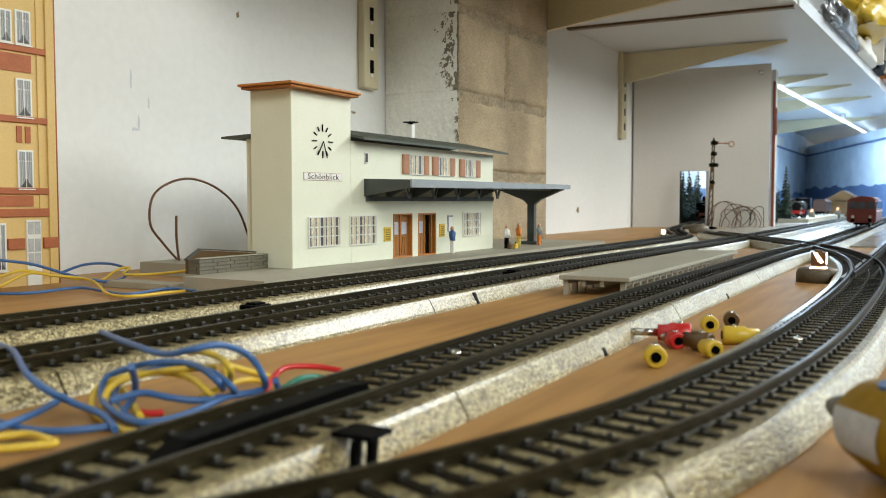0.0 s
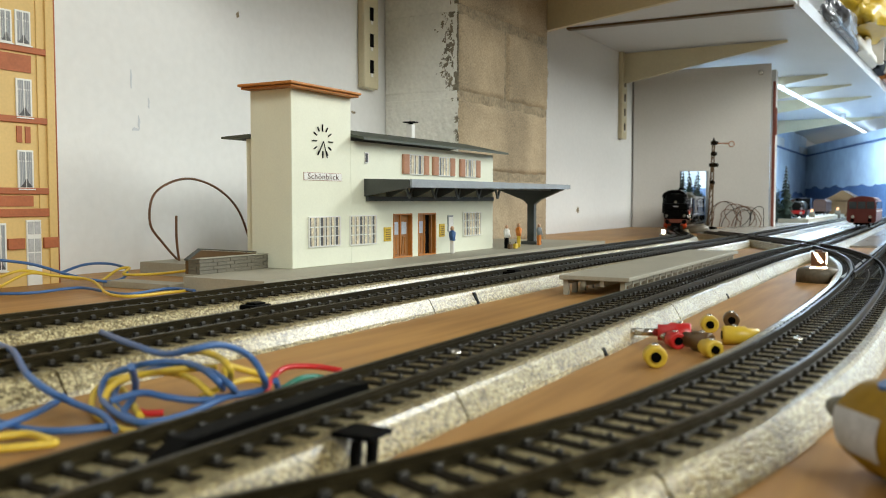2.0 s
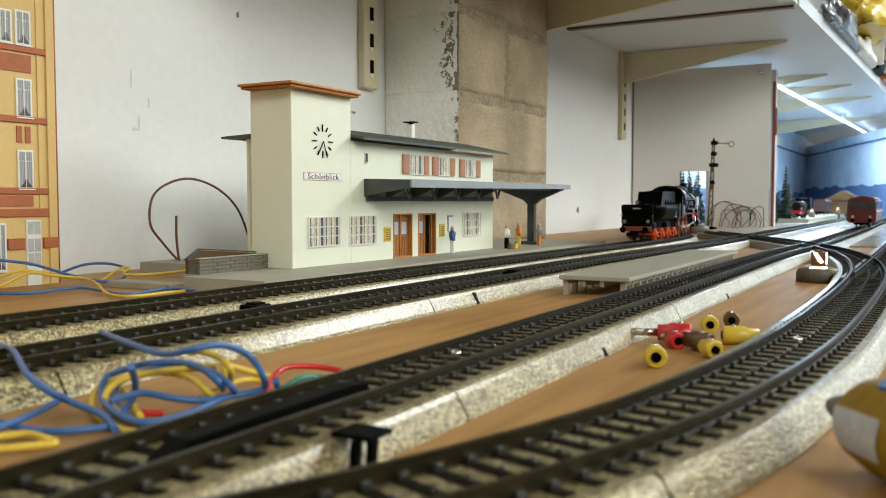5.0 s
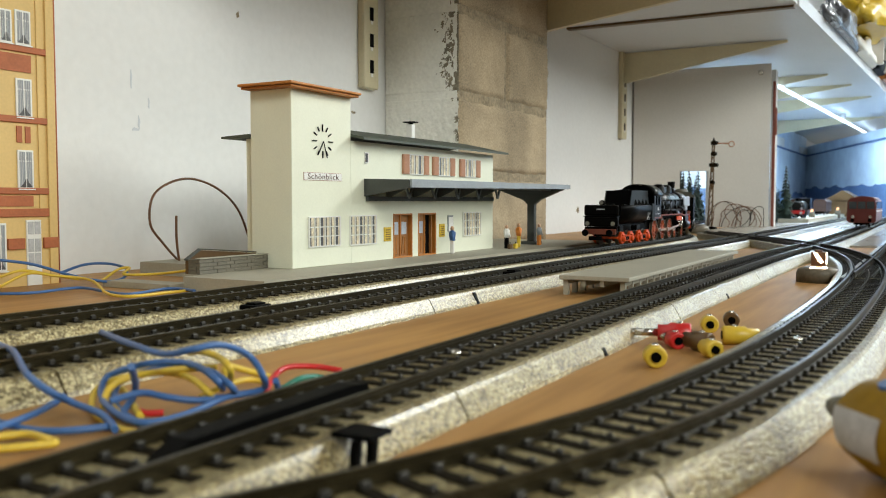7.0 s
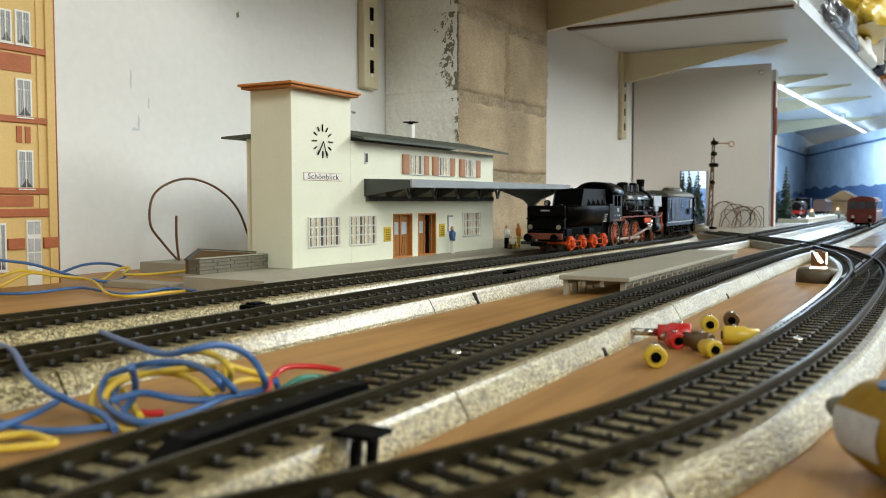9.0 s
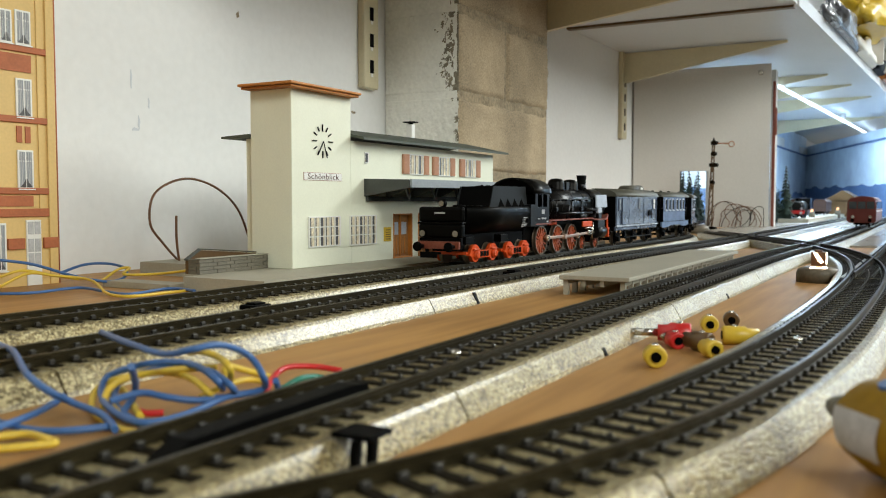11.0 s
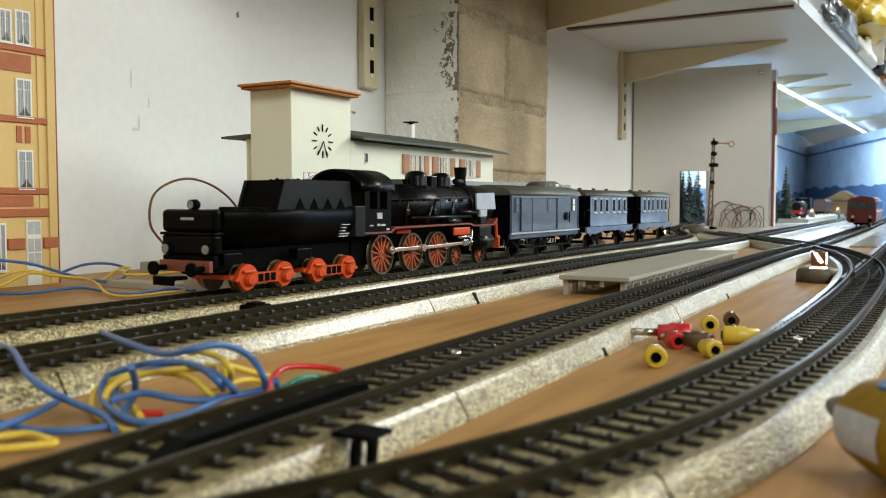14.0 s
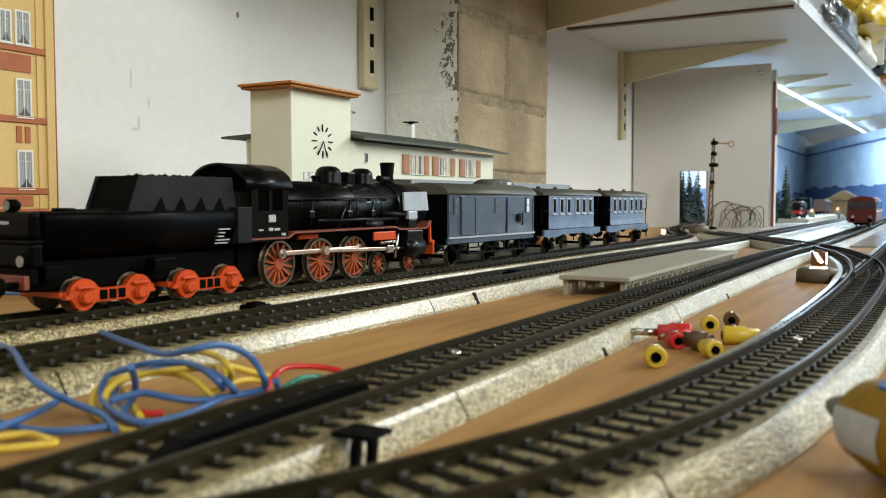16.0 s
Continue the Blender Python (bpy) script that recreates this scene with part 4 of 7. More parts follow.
def parked_stock():
    # a steam locomotive and a white van on the far tracks
    lo = thing("tank_locomotive", "parked black model steam locomotive with red buffer beam", "locomotive", pose(2.02, 0.262, 0.0))
    bm = B()
    box(bm, (-0.01, -0.03, 0.0), (0.9, 0.03, RAIL_TOP))
    simple("track_ramp", bm, M["slab"], "grey siding roadbed on the far layout", "track bed", pose(1.98, 0.262, 0))
    z = RAIL_TOP
    bm = B()
    rod(bm, (0.0, 0, z + 0.026), (0.10, 0, z + 0.026), 0.0115, None, 24)
    rod(bm, (-0.002, 0, z + 0.026), (0.0, 0, z + 0.026), 0.0095, 0.0110, 24)
    part("boiler", bm, M["locogrey"], lo)
    bm = B()
    turned(bm, [(0.0035, 0.0), (0.0032, 0.006), (0.0042, 0.0075)], pose(0.014, 0, z + 0.036))
    part("chimney", bm, M["dark"], lo)
    bm = B()
    box(bm, (-0.006, -0.0165, z + 0.010), (-0.003, 0.0165, z + 0.0175))
    part("buffer_beam", bm, M["red"], lo)
    for yy in (-0.0105, 0.0105):
        bm = B()
        rod(bm, (-0.013, yy, z + 0.0125), (-0.006, yy, z + 0.0125), 0.0013)
        rod(bm, (-0.014, yy, z + 0.0125), (-0.0128, yy, z + 0.0125), 0.003)
        part("buffer", bm, M["steel"], lo)
        bm = B()
        rod(bm, (-0.006, yy, z + 0.0205), (-0.002, yy, z + 0.0205), 0.0022)
        part("headlight", bm, M["steel"], lo)
    bm = B()
    box(bm, (-0.003, -0.016, z + 0.0175), (0.12, 0.016, z + 0.019))
    box(bm, (0.0, -0.006, z + 0.004), (0.12, 0.006, z + 0.0175))
    part("footplate", bm, M["dark"], lo)
    bm = B()
    box(bm, (0.095, -0.0165, z + 0.019), (0.12, 0.0165, z + 0.044), 0.001)
    part("cab", bm, M["locogrey"], lo)
    for x in (0.02, 0.05, 0.08):
        bm = B()
        for yy in (-0.0083, 0.0083):
            rod(bm, (x, yy - 0.001, z + 0.0075), (x, yy + 0.001, z + 0.0075), 0.0075)
        rod(bm, (x, -0.008, z + 0.0075), (x, 0.008, z + 0.0075), 0.001)
        part("wheelset", bm, M["dark"], lo)
    for x, yy, w, h, m, nm, lb in ((2.50, 0.268, 0.13, 0.045, "wagon", "goods_van", "dark brown model goods van on the far siding"), (2.30, 0.300, 0.13, 0.044, "wagon", "brown_wagon", "dark brown model wagon on the far siding")):
        v = thing(nm, lb, "wagon", pose(x, yy, RAIL_TOP))
        bm = B()
        prism(bm, [(-0.016, 0.010), (-0.016, 0.036), (-0.010, 0.042), (0.010, 0.042), (0.016, 0.036), (0.016, 0.010)], "x", 0.0, w)
        part("body", bm, M[m], v)
        bm = B()
        box(bm, (0.004, -0.012, 0.004), (w - 0.004, 0.012, 0.010))
        part("underframe", bm, M["dark"], v)
        for xx in (0.025, w - 0.025):
            bm = B()
            for q in (-0.0083, 0.0083):
                rod(bm, (xx, q - 0.001, 0.0055), (xx, q + 0.001, 0.0055), 0.0055)
            rod(bm, (xx, -0.008, 0.0055), (xx, 0.008, 0.0055), 0.001)
            part("wheelset", bm, M["dark"], v)
    bm = B()
    box(bm, (2.78, 0.20, 0.0016), (2.95, 0.275, 0.050))
    prism(bm, [(0.190, 0.050), (0.285, 0.050), (0.2375, 0.078)], "x", 2.77, 2.96)
    simple("engine_shed", bm, M["brownp"], "brown model shed with a pitched roof", "building")


def tube_light():
    t = thing("tube_light", "lit cool white tube light under the shelf", "lamp")
    bm = B()
    rod(bm, (1.90, 0.289, 0.280), (3.75, 0.2005, 0.280), 0.0034, None, 12)
    part("tube", bm, M["tube"], t)
    for f in (0.03, 0.5, 0.97):
        bm = B()
        x, y = 1.90 + 1.85 * f, 0.289 - 0.0885 * f
        box(bm, (x - 0.01, y - 0.006, 0.2835), (x + 0.01, y + 0.006, 0.30), 0.001)
        part("clip", bm, M["white"], t)


def lump(name, label, cat, c, size, seed, m, rough=0.25):
    bm = B()
    bmesh.ops.create_icosphere(bm, subdivisions=4, radius=1.0)
    for v in bm.verts:
        d = v.co.normalized()
        k = 1 + rough * noise.noise(d * 1.7 + Vector((seed, 0, 0))) + 0.5 * rough * abs(noise.noise(d * 4.5 + Vector((seed, 3, 0))))
        v.co = Vector((d.x * size[0] * k, d.y * size[1] * k, max(d.z * size[2] * k, -size[2] * 0.55)))
    for f in bm.faces:
        f.smooth = True
    zb = min(v.co.z for v in bm.verts)
    return simple(name, bm, M[m], label, cat, pose(c[0], c[1], c[2] - zb))


def on_shelf():
    lump("grey_bag", "crumpled dark grey film bag on the shelf edge", "bag", (1.64, 0.150, 0.318), (0.19, 0.022, 0.030), 9, "film", 0.55)
    lump("yellow_bag", "crumpled yellow plastic bag lying on a grey film bag", "bag", (1.78, 0.122, 0.352), (0.13, 0.036, 0.046), 3, "yellow", 0.55)
    lump("white_cloth", "crumpled white cloth on the shelf edge", "cloth", (1.90, 0.133, 0.318), (0.15, 0.018, 0.024), 5, "white", 0.45)
    lump("black_case", "dark case on the shelf", "case", (2.10, 0.120, 0.318), (0.08, 0.018, 0.030), 14, "dark", 0.3)
    lump("brown_bundle", "brown paper bundle on the shelf", "bundle", (2.30, 0.108, 0.318), (0.12, 0.030, 0.056), 21, "rooftile", 0.45)
    bm = B()
    box(bm, (1.93, 0.085, 0.3640), (2.13, 0.130, 0.3700), 0.001)
    box(bm, (1.96, 0.100, 0.3185), (1.98, 0.125, 0.3640))
    box(bm, (2.10, 0.100, 0.3185), (2.12, 0.125, 0.3640))
    simple("small_stand", bm, M["panel"], "pale wooden board on two feet on the shelf", "stand")


def wires():
    rng = random.Random(12)
    for k in range(10):
        bm = B()
        yc = 0.335 - 0.0062 * k + rng.uniform(-0.006, 0.006)
        w, h = rng.uniform(0.010, 0.024), rng.uniform(0.026, 0.054)
        first, last, lean = rng.uniform(-0.5, 0.3), math.pi + rng.uniform(-0.2, 1.3), rng.uniform(-0.010, 0.010)
        pts = []
        for j in range(15):
            a = first + (last - first) * j / 14
            y = min(max(yc + w * math.cos(a) + lean * math.sin(a), 0.268), 0.356)
            z = max(0.0012 + h * 0.42 + h * 0.58 * math.sin(a), 0.0012)
            pts.append((1.5505 + (0.4760 - y) / 1.8128 - 0.006 - 0.0014 * k - 0.003 * math.sin(a), y, z))
        pts.insert(0, (pts[0][0] - 0.002, pts[0][1] + 0.003, 0.0010))
        tube(bm, pts, 0.0007, 6)
        simple("loose_wire", bm, M["rust" if k % 3 else "chair"], "thin looped wire standing at the divider board", "wire", group="loose wires")


def island_platform():
    ip = thing("island_platform", "grey-green plastic island platform on legs between the tracks", "platform")
    bm = B()
    box(bm, (0.4135, 0.1283, 0.0078), (0.680, 0.1645, 0.0100), 0.0004)
    part("deck", bm, M["slab"], ip)
    n = 22
    for k in range(n):
        bm = B()
        x = 0.417 + (0.676 - 0.417) * k / (n - 1)
        box(bm, (x - 0.0012, 0.1310, 0.0), (x + 0.0012, 0.1335, 0.0078))
        part("leg", bm, M["slab"], ip)
    for k in range(n):
        bm = B()
        x = 0.417 + (0.676 - 0.417) * k / (n - 1)
        box(bm, (x - 0.0012, 0.1605, 0.0), (x + 0.0012, 0.1630, 0.0078))
        part("leg", bm, M["slab"], ip)
    for y in (0.1510, 0.1415):
        bm = B()
        box(bm, (0.4150, y, 0.0048), (0.676, y + 0.002, 0.0078))
        part("rib", bm, M["slab"], ip)
    for y0, y1 in ((0.1310, 0.1335), (0.1605, 0.1630)):
        bm = B()
        box(bm, (0.4195, y0 + 0.0003, 0.0055), (0.676, y1 - 0.0003, 0.0077))
        part("beam", bm, M["slab"], ip)


def plug(x, y, rz, m, label, length=0.011, r=0.0034, pin=False, z=None, tilt=0, k=0.86):
    """A miniature plug lying on its barrel."""
    length, r = length * k, r * k
    t = thing("plug", label, "plug", pose(x, y, z if z is not None else r, 0, tilt, rz), group="miniature plugs")
    bm = B()
    turned(bm, [(r * 0.60, 0.0004), (r * 0.85, 0.0), (r, 0.0006), (r, length * 0.62), (r * 0.80, length * 0.70), (r * 0.78, length)], pose(0, 0, 0, 0, 90, 0), 20)
    part("barrel", bm, M[m], t)
    bm = B()
    rod(bm, (-0.0002, 0, 0), (0.003, 0, 0), r * 0.46, None, 14)
    part("socket", bm, M["dark"], t)
    bm = B()
    rod(bm, (length, 0, 0), (length + 0.0075, 0, 0), 0.0013, None, 12)
    rod(bm, (length + 0.0075, 0, 0), (length + 0.009, 0, 0), 0.0013, 0.0006, 12)
    if pin:
        part("pin", bm, M["steel"], t, "bright metal pin")
    else:
        bm.free()
    bm = B()
    rod(bm, (length * 0.35, 0, r * 0.86), (length * 0.35, 0, r * 1.10), r * 0.30, None, 10)
    part("screw", bm, M["steel"], t)


def plugs():
    plug(0.2435, 0.0675, 25, "yellow", "yellow miniature plug lying on the board", 0.009, 0.0037)
    plug(0.292, 0.0695, 105, "red", "red miniature plug with bright pin", 0.0125, 0.0040, True)
    plug(0.278, 0.0700, 35, "red", "red miniature plug seen end on", 0.010, 0.0032)
    plug(0.318, 0.0690, 20, "yellow", "yellow miniature plug seen end on", 0.010, 0.0036)
    plug(0.3350, 0.0650, 15, "brownp", "brown miniature plug seen end on", 0.010, 0.0034)
    plug(0.2780, 0.0600, 70, "brownp", "dark brown miniature plug with bright pin", 0.011, 0.0036, True)
    plug(0.2960, 0.0605, -72, "yellow", "yellow miniature plug lying sideways", 0.0135, 0.0036)
    plug(0.2660, 0.0560, 40, "yellow", "short yellow miniature plug beside the rail", 0.0085, 0.0033)


def uncoupler():
    u = thing("uncoupler", "black uncoupling ramp between the rails", "uncoupler")
    bm = B()
    prism(bm, [(0.094, 0.0058), (0.101, 0.0093), (0.146, 0.0098), (0.151, 0.0092), (0.151, 0.0058)], "y", 0.1020, 0.1066)
    part("ramp", bm, M["dark"], u)
    # thin black plate painted as the shadow between ramp and near rail
    bm = B()
    box(bm, (0.094, 0.0985, 0.0056), (0.152, 0.1019, 0.0064), 0.0003)
    part("ramp_shadow", bm, M["dark"], u)
    c = thing("track_clip", "black plastic contact clip on the ballast edge", "clip")
    bm = B()
    box(bm, (0.1210, 0.0815, 0.0066), (0.1282, 0.0898, 0.0076), 0.0003)
    part("plate", bm, M["dark"], c)
    for x in (0.1198, 0.1248):
        bm = B()
        prism(bm, [(x, 0.0), (x + 0.0016, 0.0), (x + 0.0026, 0.0066), (x + 0.0008, 0.0066)], "y", 0.0838, 0.0852)
        part("leg", bm, M["dark"], c)
    bm = B()
    prism(bm, [(0.1808, 0.0002), (0.1832, 0.0054), (0.1850, 0.0054), (0.1850, 0.0002)], "x", 0.3560, 0.3585)
    simple("joint_gap", bm, M["dark"], "dark open joint plate on the ballast edge", "joint plate")
    for cx, cy, z0, z1 in ((0.4330, 0.1985, 0.0066, 0.0092), (0.2625, 0.2300, 0.0, 0.0070)):
        bm = B()
        box(bm, (cx - 0.0050, cy - 0.0040, z0), (cx + 0.0050, cy + 0.0040, z1), 0.0005)
        box(bm, (cx - 0.0030, cy - 0.0025, z1), (cx + 0.0030, cy + 0.0025, z1 + 0.0008), 0.0002)
        simple("contact_block", bm, M["dark"], "black contact block beside the rail", "contact block", group="contact blocks")
    for x, y in ((0.2256, 0.1812), (0.2556, 0.0860), (0.4356, 0.0860)):
        bm = B()
        prism(bm, [(y - 0.0003, 0.0003), (y + 0.0011, 0.0026), (y + 0.0030, 0.0026), (y + 0.0030, 0.0003)], "x", x - 0.0011, x + 0.0011)
        simple("bed_slot", bm, M["dark"], "small dark slot in the ballast edge", "slot", group="bed slots")


def track_screw():
    for x, y in ((0.2020, 0.1090), (0.2700, 0.0340)):
        bm = B()
        turned(bm, [(0.0014, 0.0), (0.0015, 0.0006), (0.0009, 0.0012)], pose(x, y, 0.0069), 14)
        simple("track_screw", bm, M["steel"], "bright screw head between the rails", "screw", group="track screws")


def bottle():
    t = thing("glue_bottle", "yellow and white plastic bottle lying by the track", "bottle", pose(0.1755, 0.0130, 0.0086, 0, 0, -142))
    bm = B()
    turned(bm, [(0.0018, -0.003), (0.0030, 0.0), (0.0050, 0.003), (0.0074, 0.007), (0.0085, 0.013), (0.0085, 0.095), (0.0070, 0.098)], pose(0, 0, 0, 0, 90, 0), 32)
    part("body", bm, M["amber"], t)
    bm = B()
    n = 14
    prof = [(0.0055, 0.0034), (0.0077, 0.0072), (0.0087, 0.0128), (0.0087, 0.020)]
    rows = [[bm.verts.new((x, -r * math.sin(a), r * math.cos(a))) for a in [1.15 + 0.85 * j / n for j in range(n + 1)]] for r, x in prof]
    for a, b in zip(rows, rows[1:]):
        for j in range(n):
            bm.faces.new((a[j], a[j + 1], b[j + 1], b[j])).smooth = True
    part("label_patch", bm, M["curtain_grey"], t, "dull white label patch")
    bm = B()
    rod(bm, (-0.0050, 0, 0), (0.0006, 0, 0), 0.0016, 0.0034, 16)
    part("nozzle", bm, M["stone"], t, "dirty grey nozzle")
    bm = B()
    rod(bm, (0.015, -0.0024, 0.0075), (0.015, -0.0027, 0.0085), 0.0020)
    part("emblem", bm, M["blue"], t, "plain dark blue emblem")


CABLES = [
    ("blue", [(0.1545, 0.2367, 0.0080), (0.1493, 0.2214, 0.0080), (0.1364, 0.1968, 0.0100), (0.1216, 0.1717, 0.0100), (0.1184, 0.1610, 0.0080), (0.1242, 0.1597, 0.0040), (0.1230, 0.1495, 0.0030), (0.1186, 0.1402, 0.0020)]),
    ("blue", [(0.1599, 0.1936, 0.0120), (0.1419, 0.1623, 0.0140), (0.1358, 0.1450, 0.0140), (0.1344, 0.1352, 0.0160), (0.1416, 0.1341, 0.0160), (0.1522, 0.1357, 0.0120), (0.1517, 0.1311, 0.0080), (0.1545, 0.1336, 0.0040), (0.1439, 0.1349, 0.0040), (0.1315, 0.1342, 0.0030), (0.1226, 0.1359, 0.0030), (0.1247, 0.1465, 0.0030), (0.1308, 0.1588, 0.0040), (0.1395, 0.1674, 0.0060), (0.1414, 0.1601, 0.0090), (0.1453, 0.1534, 0.0100), (0.1444, 0.1436, 0.0100), (0.1421, 0.1356, 0.0080), (0.1467, 0.1383, 0.0050)]),
    ("blue", [(0.1260, 0.1505, 0.0050), (0.1318, 0.1476, 0.0060), (0.1347, 0.1424, 0.0050), (0.1389, 0.1383, 0.0040), (0.1450, 0.1351, 0.0040)]),
    ("blue", [(0.0998, 0.1556, 0.0030), (0.1063, 0.1583, 0.0030), (0.1163, 0.1619, 0.0030), (0.1274, 0.1685, 0.0030), (0.1275, 0.1672, 0.0040)]),
    ("blue", [(0.1102, 0.1715, 0.0020), (0.1109, 0.1652, 0.0020), (0.1103, 0.1554, 0.0020), (0.1127, 0.1484, 0.0020), (0.1196, 0.1430, 0.0020)]),
    ("blue", [(0.1224, 0.1398, 0.0140), (0.1315, 0.1489, 0.0080), (0.1341, 0.1528, 0.0040), (0.1278, 0.1493, 0.0020)]),
    ("blue", [(0.2880, 0.4250, 0.0163), (0.3041, 0.4200, 0.0131), (0.3169, 0.4050, 0.0067), (0.3307, 0.3950, 0.0030), (0.3466, 0.4000, 0.0040), (0.3606, 0.4150, 0.0076), (0.3603, 0.4300, 0.0098), (0.3443, 0.4300, 0.0102), (0.3252, 0.4250, 0.0072)]),
    ("blue", [(0.2677, 0.3958, 0.0020), (0.2790, 0.3859, 0.0020), (0.3066, 0.3877, 0.0020), (0.2998, 0.3583, 0.0020), (0.2977, 0.3398, 0.0020), (0.3267, 0.3438, 0.0020), (0.3245, 0.3238, 0.0020)]),
    ("yellow", [(0.1013, 0.1579, 0.0020), (0.1042, 0.1553, 0.0020), (0.1081, 0.1524, 0.0020), (0.1076, 0.1466, 0.0020), (0.1064, 0.1422, 0.0020), (0.1025, 0.1446, 0.0020), (0.0989, 0.1475, 0.0020), (0.0962, 0.1500, 0.0020)]),
    ("yellow", [(0.1664, 0.1415, 0.0040), (0.1615, 0.1440, 0.0060), (0.1554, 0.1455, 0.0080), (0.1519, 0.1414, 0.0050), (0.1454, 0.1348, 0.0100), (0.1464, 0.1388, 0.0120), (0.1464, 0.1438, 0.0130), (0.1485, 0.1503, 0.0120)]),
    ("yellow", [(0.1278, 0.1544, 0.0030), (0.1322, 0.1587, 0.0050), (0.1355, 0.1579, 0.0070), (0.1386, 0.1551, 0.0080), (0.1417, 0.1496, 0.0090), (0.1467, 0.1460, 0.0090), (0.1494, 0.1425, 0.0090)]),
    ("yellow", [(0.1478, 0.1463, 0.0020), (0.1537, 0.1440, 0.0040), (0.1613, 0.1438, 0.0040), (0.1676, 0.1426, 0.0020)]),
    ("yellow", [(0.1278, 0.1493, 0.0020), (0.1344, 0.1614, 0.0030), (0.1422, 0.1658, 0.0030), (0.1281, 0.1437, 0.0020)]),
    ("yellow", [(0.2808, 0.4150, 0.0033), (0.2934, 0.4100, 0.0095), (0.3064, 0.4050, 0.0075), (0.3156, 0.3900, 0.0053), (0.2971, 0.3550, 0.0016), (0.2934, 0.3350, 0.0016), (0.3127, 0.3330, 0.0015), (0.3327, 0.3320, 0.0014)]),
    ("yellow", [(0.2878, 0.4250, 0.0075), (0.2973, 0.4200, 0.0103), (0.3105, 0.4150, 0.0074), (0.3244, 0.4100, 0.0041)]),
    ("yellow", [(0.3304, 0.4000, 0.0028), (0.3514, 0.4100, 0.0078), (0.3595, 0.4100, 0.0079), (0.3467, 0.4000, 0.0056), (0.3623, 0.3900, 0.0052), (0.3652, 0.3650, 0.0082)]),
    ("red", [(0.1547, 0.1329, 0.0030), (0.1669, 0.1407, 0.0040), (0.1743, 0.1423, 0.0050), (0.1826, 0.1397, 0.0040), (0.1856, 0.1338, 0.0030)]),
    ("red", [(0.1321, 0.1498, 0.0020), (0.1312, 0.1451, 0.0020), (0.1332, 0.1425, 0.0020)]),
    ("green", [(0.1640, 0.1357, 0.0020), (0.1677, 0.1335, 0.0040), (0.1759, 0.1346, 0.0030), (0.1786, 0.1297, 0.0020)]),
]


def cables():
    coil = [(x + 0.0016, y - 0.0024, max(z - 0.0012, 0.0012)) for x, y, z in CABLES[1][1][6:]]
    under = [(x - 0.0012, y + 0.0016, max(z - 0.0024, 0.0012)) for x, y, z in CABLES[1][1][8:]]
    for c, pts in CABLES + [("blue", coil), ("yellow", under)]:
        bm = B()
        tube(bm, pts, 0.00078, 8)
        simple("cable", bm, M[c], {"blue": "blue insulated layout wire lying loose", "yellow": "yellow insulated layout wire lying loose", "red": "red insulated layout wire on the board", "green": "green insulated layout wire on the board"}[c], "wire", group="loose layout wires")
    bm = B()
    tube(bm, [(0.4335, 0.436, 0.0003), (0.4236, 0.437, 0.0077), (0.4116, 0.438, 0.0195), (0.4029, 0.440, 0.0322), (0.4053, 0.440, 0.0496), (0.4199, 0.440, 0.0589), (0.4401, 0.440, 0.0619), (0.4642, 0.440, 0.0556), (0.4839, 0.440, 0.0416), (0.4955, 0.440, 0.0208), (0.500, 0.440, 0.008)], 0.0008)
    simple("cable", bm, M["rust"], "stiff brown wire bent into a loop", "wire", group="loose layout wires")
    bm = B()
    tube(bm, [(0.4156, 0.43, 0.0375), (0.4157, 0.43, 0.0203), (0.4187, 0.43, 0.0010)], 0.0008)
    simple("cable", bm, M["rust"], "short stiff brown wire standing up", "wire", group="loose layout wires")


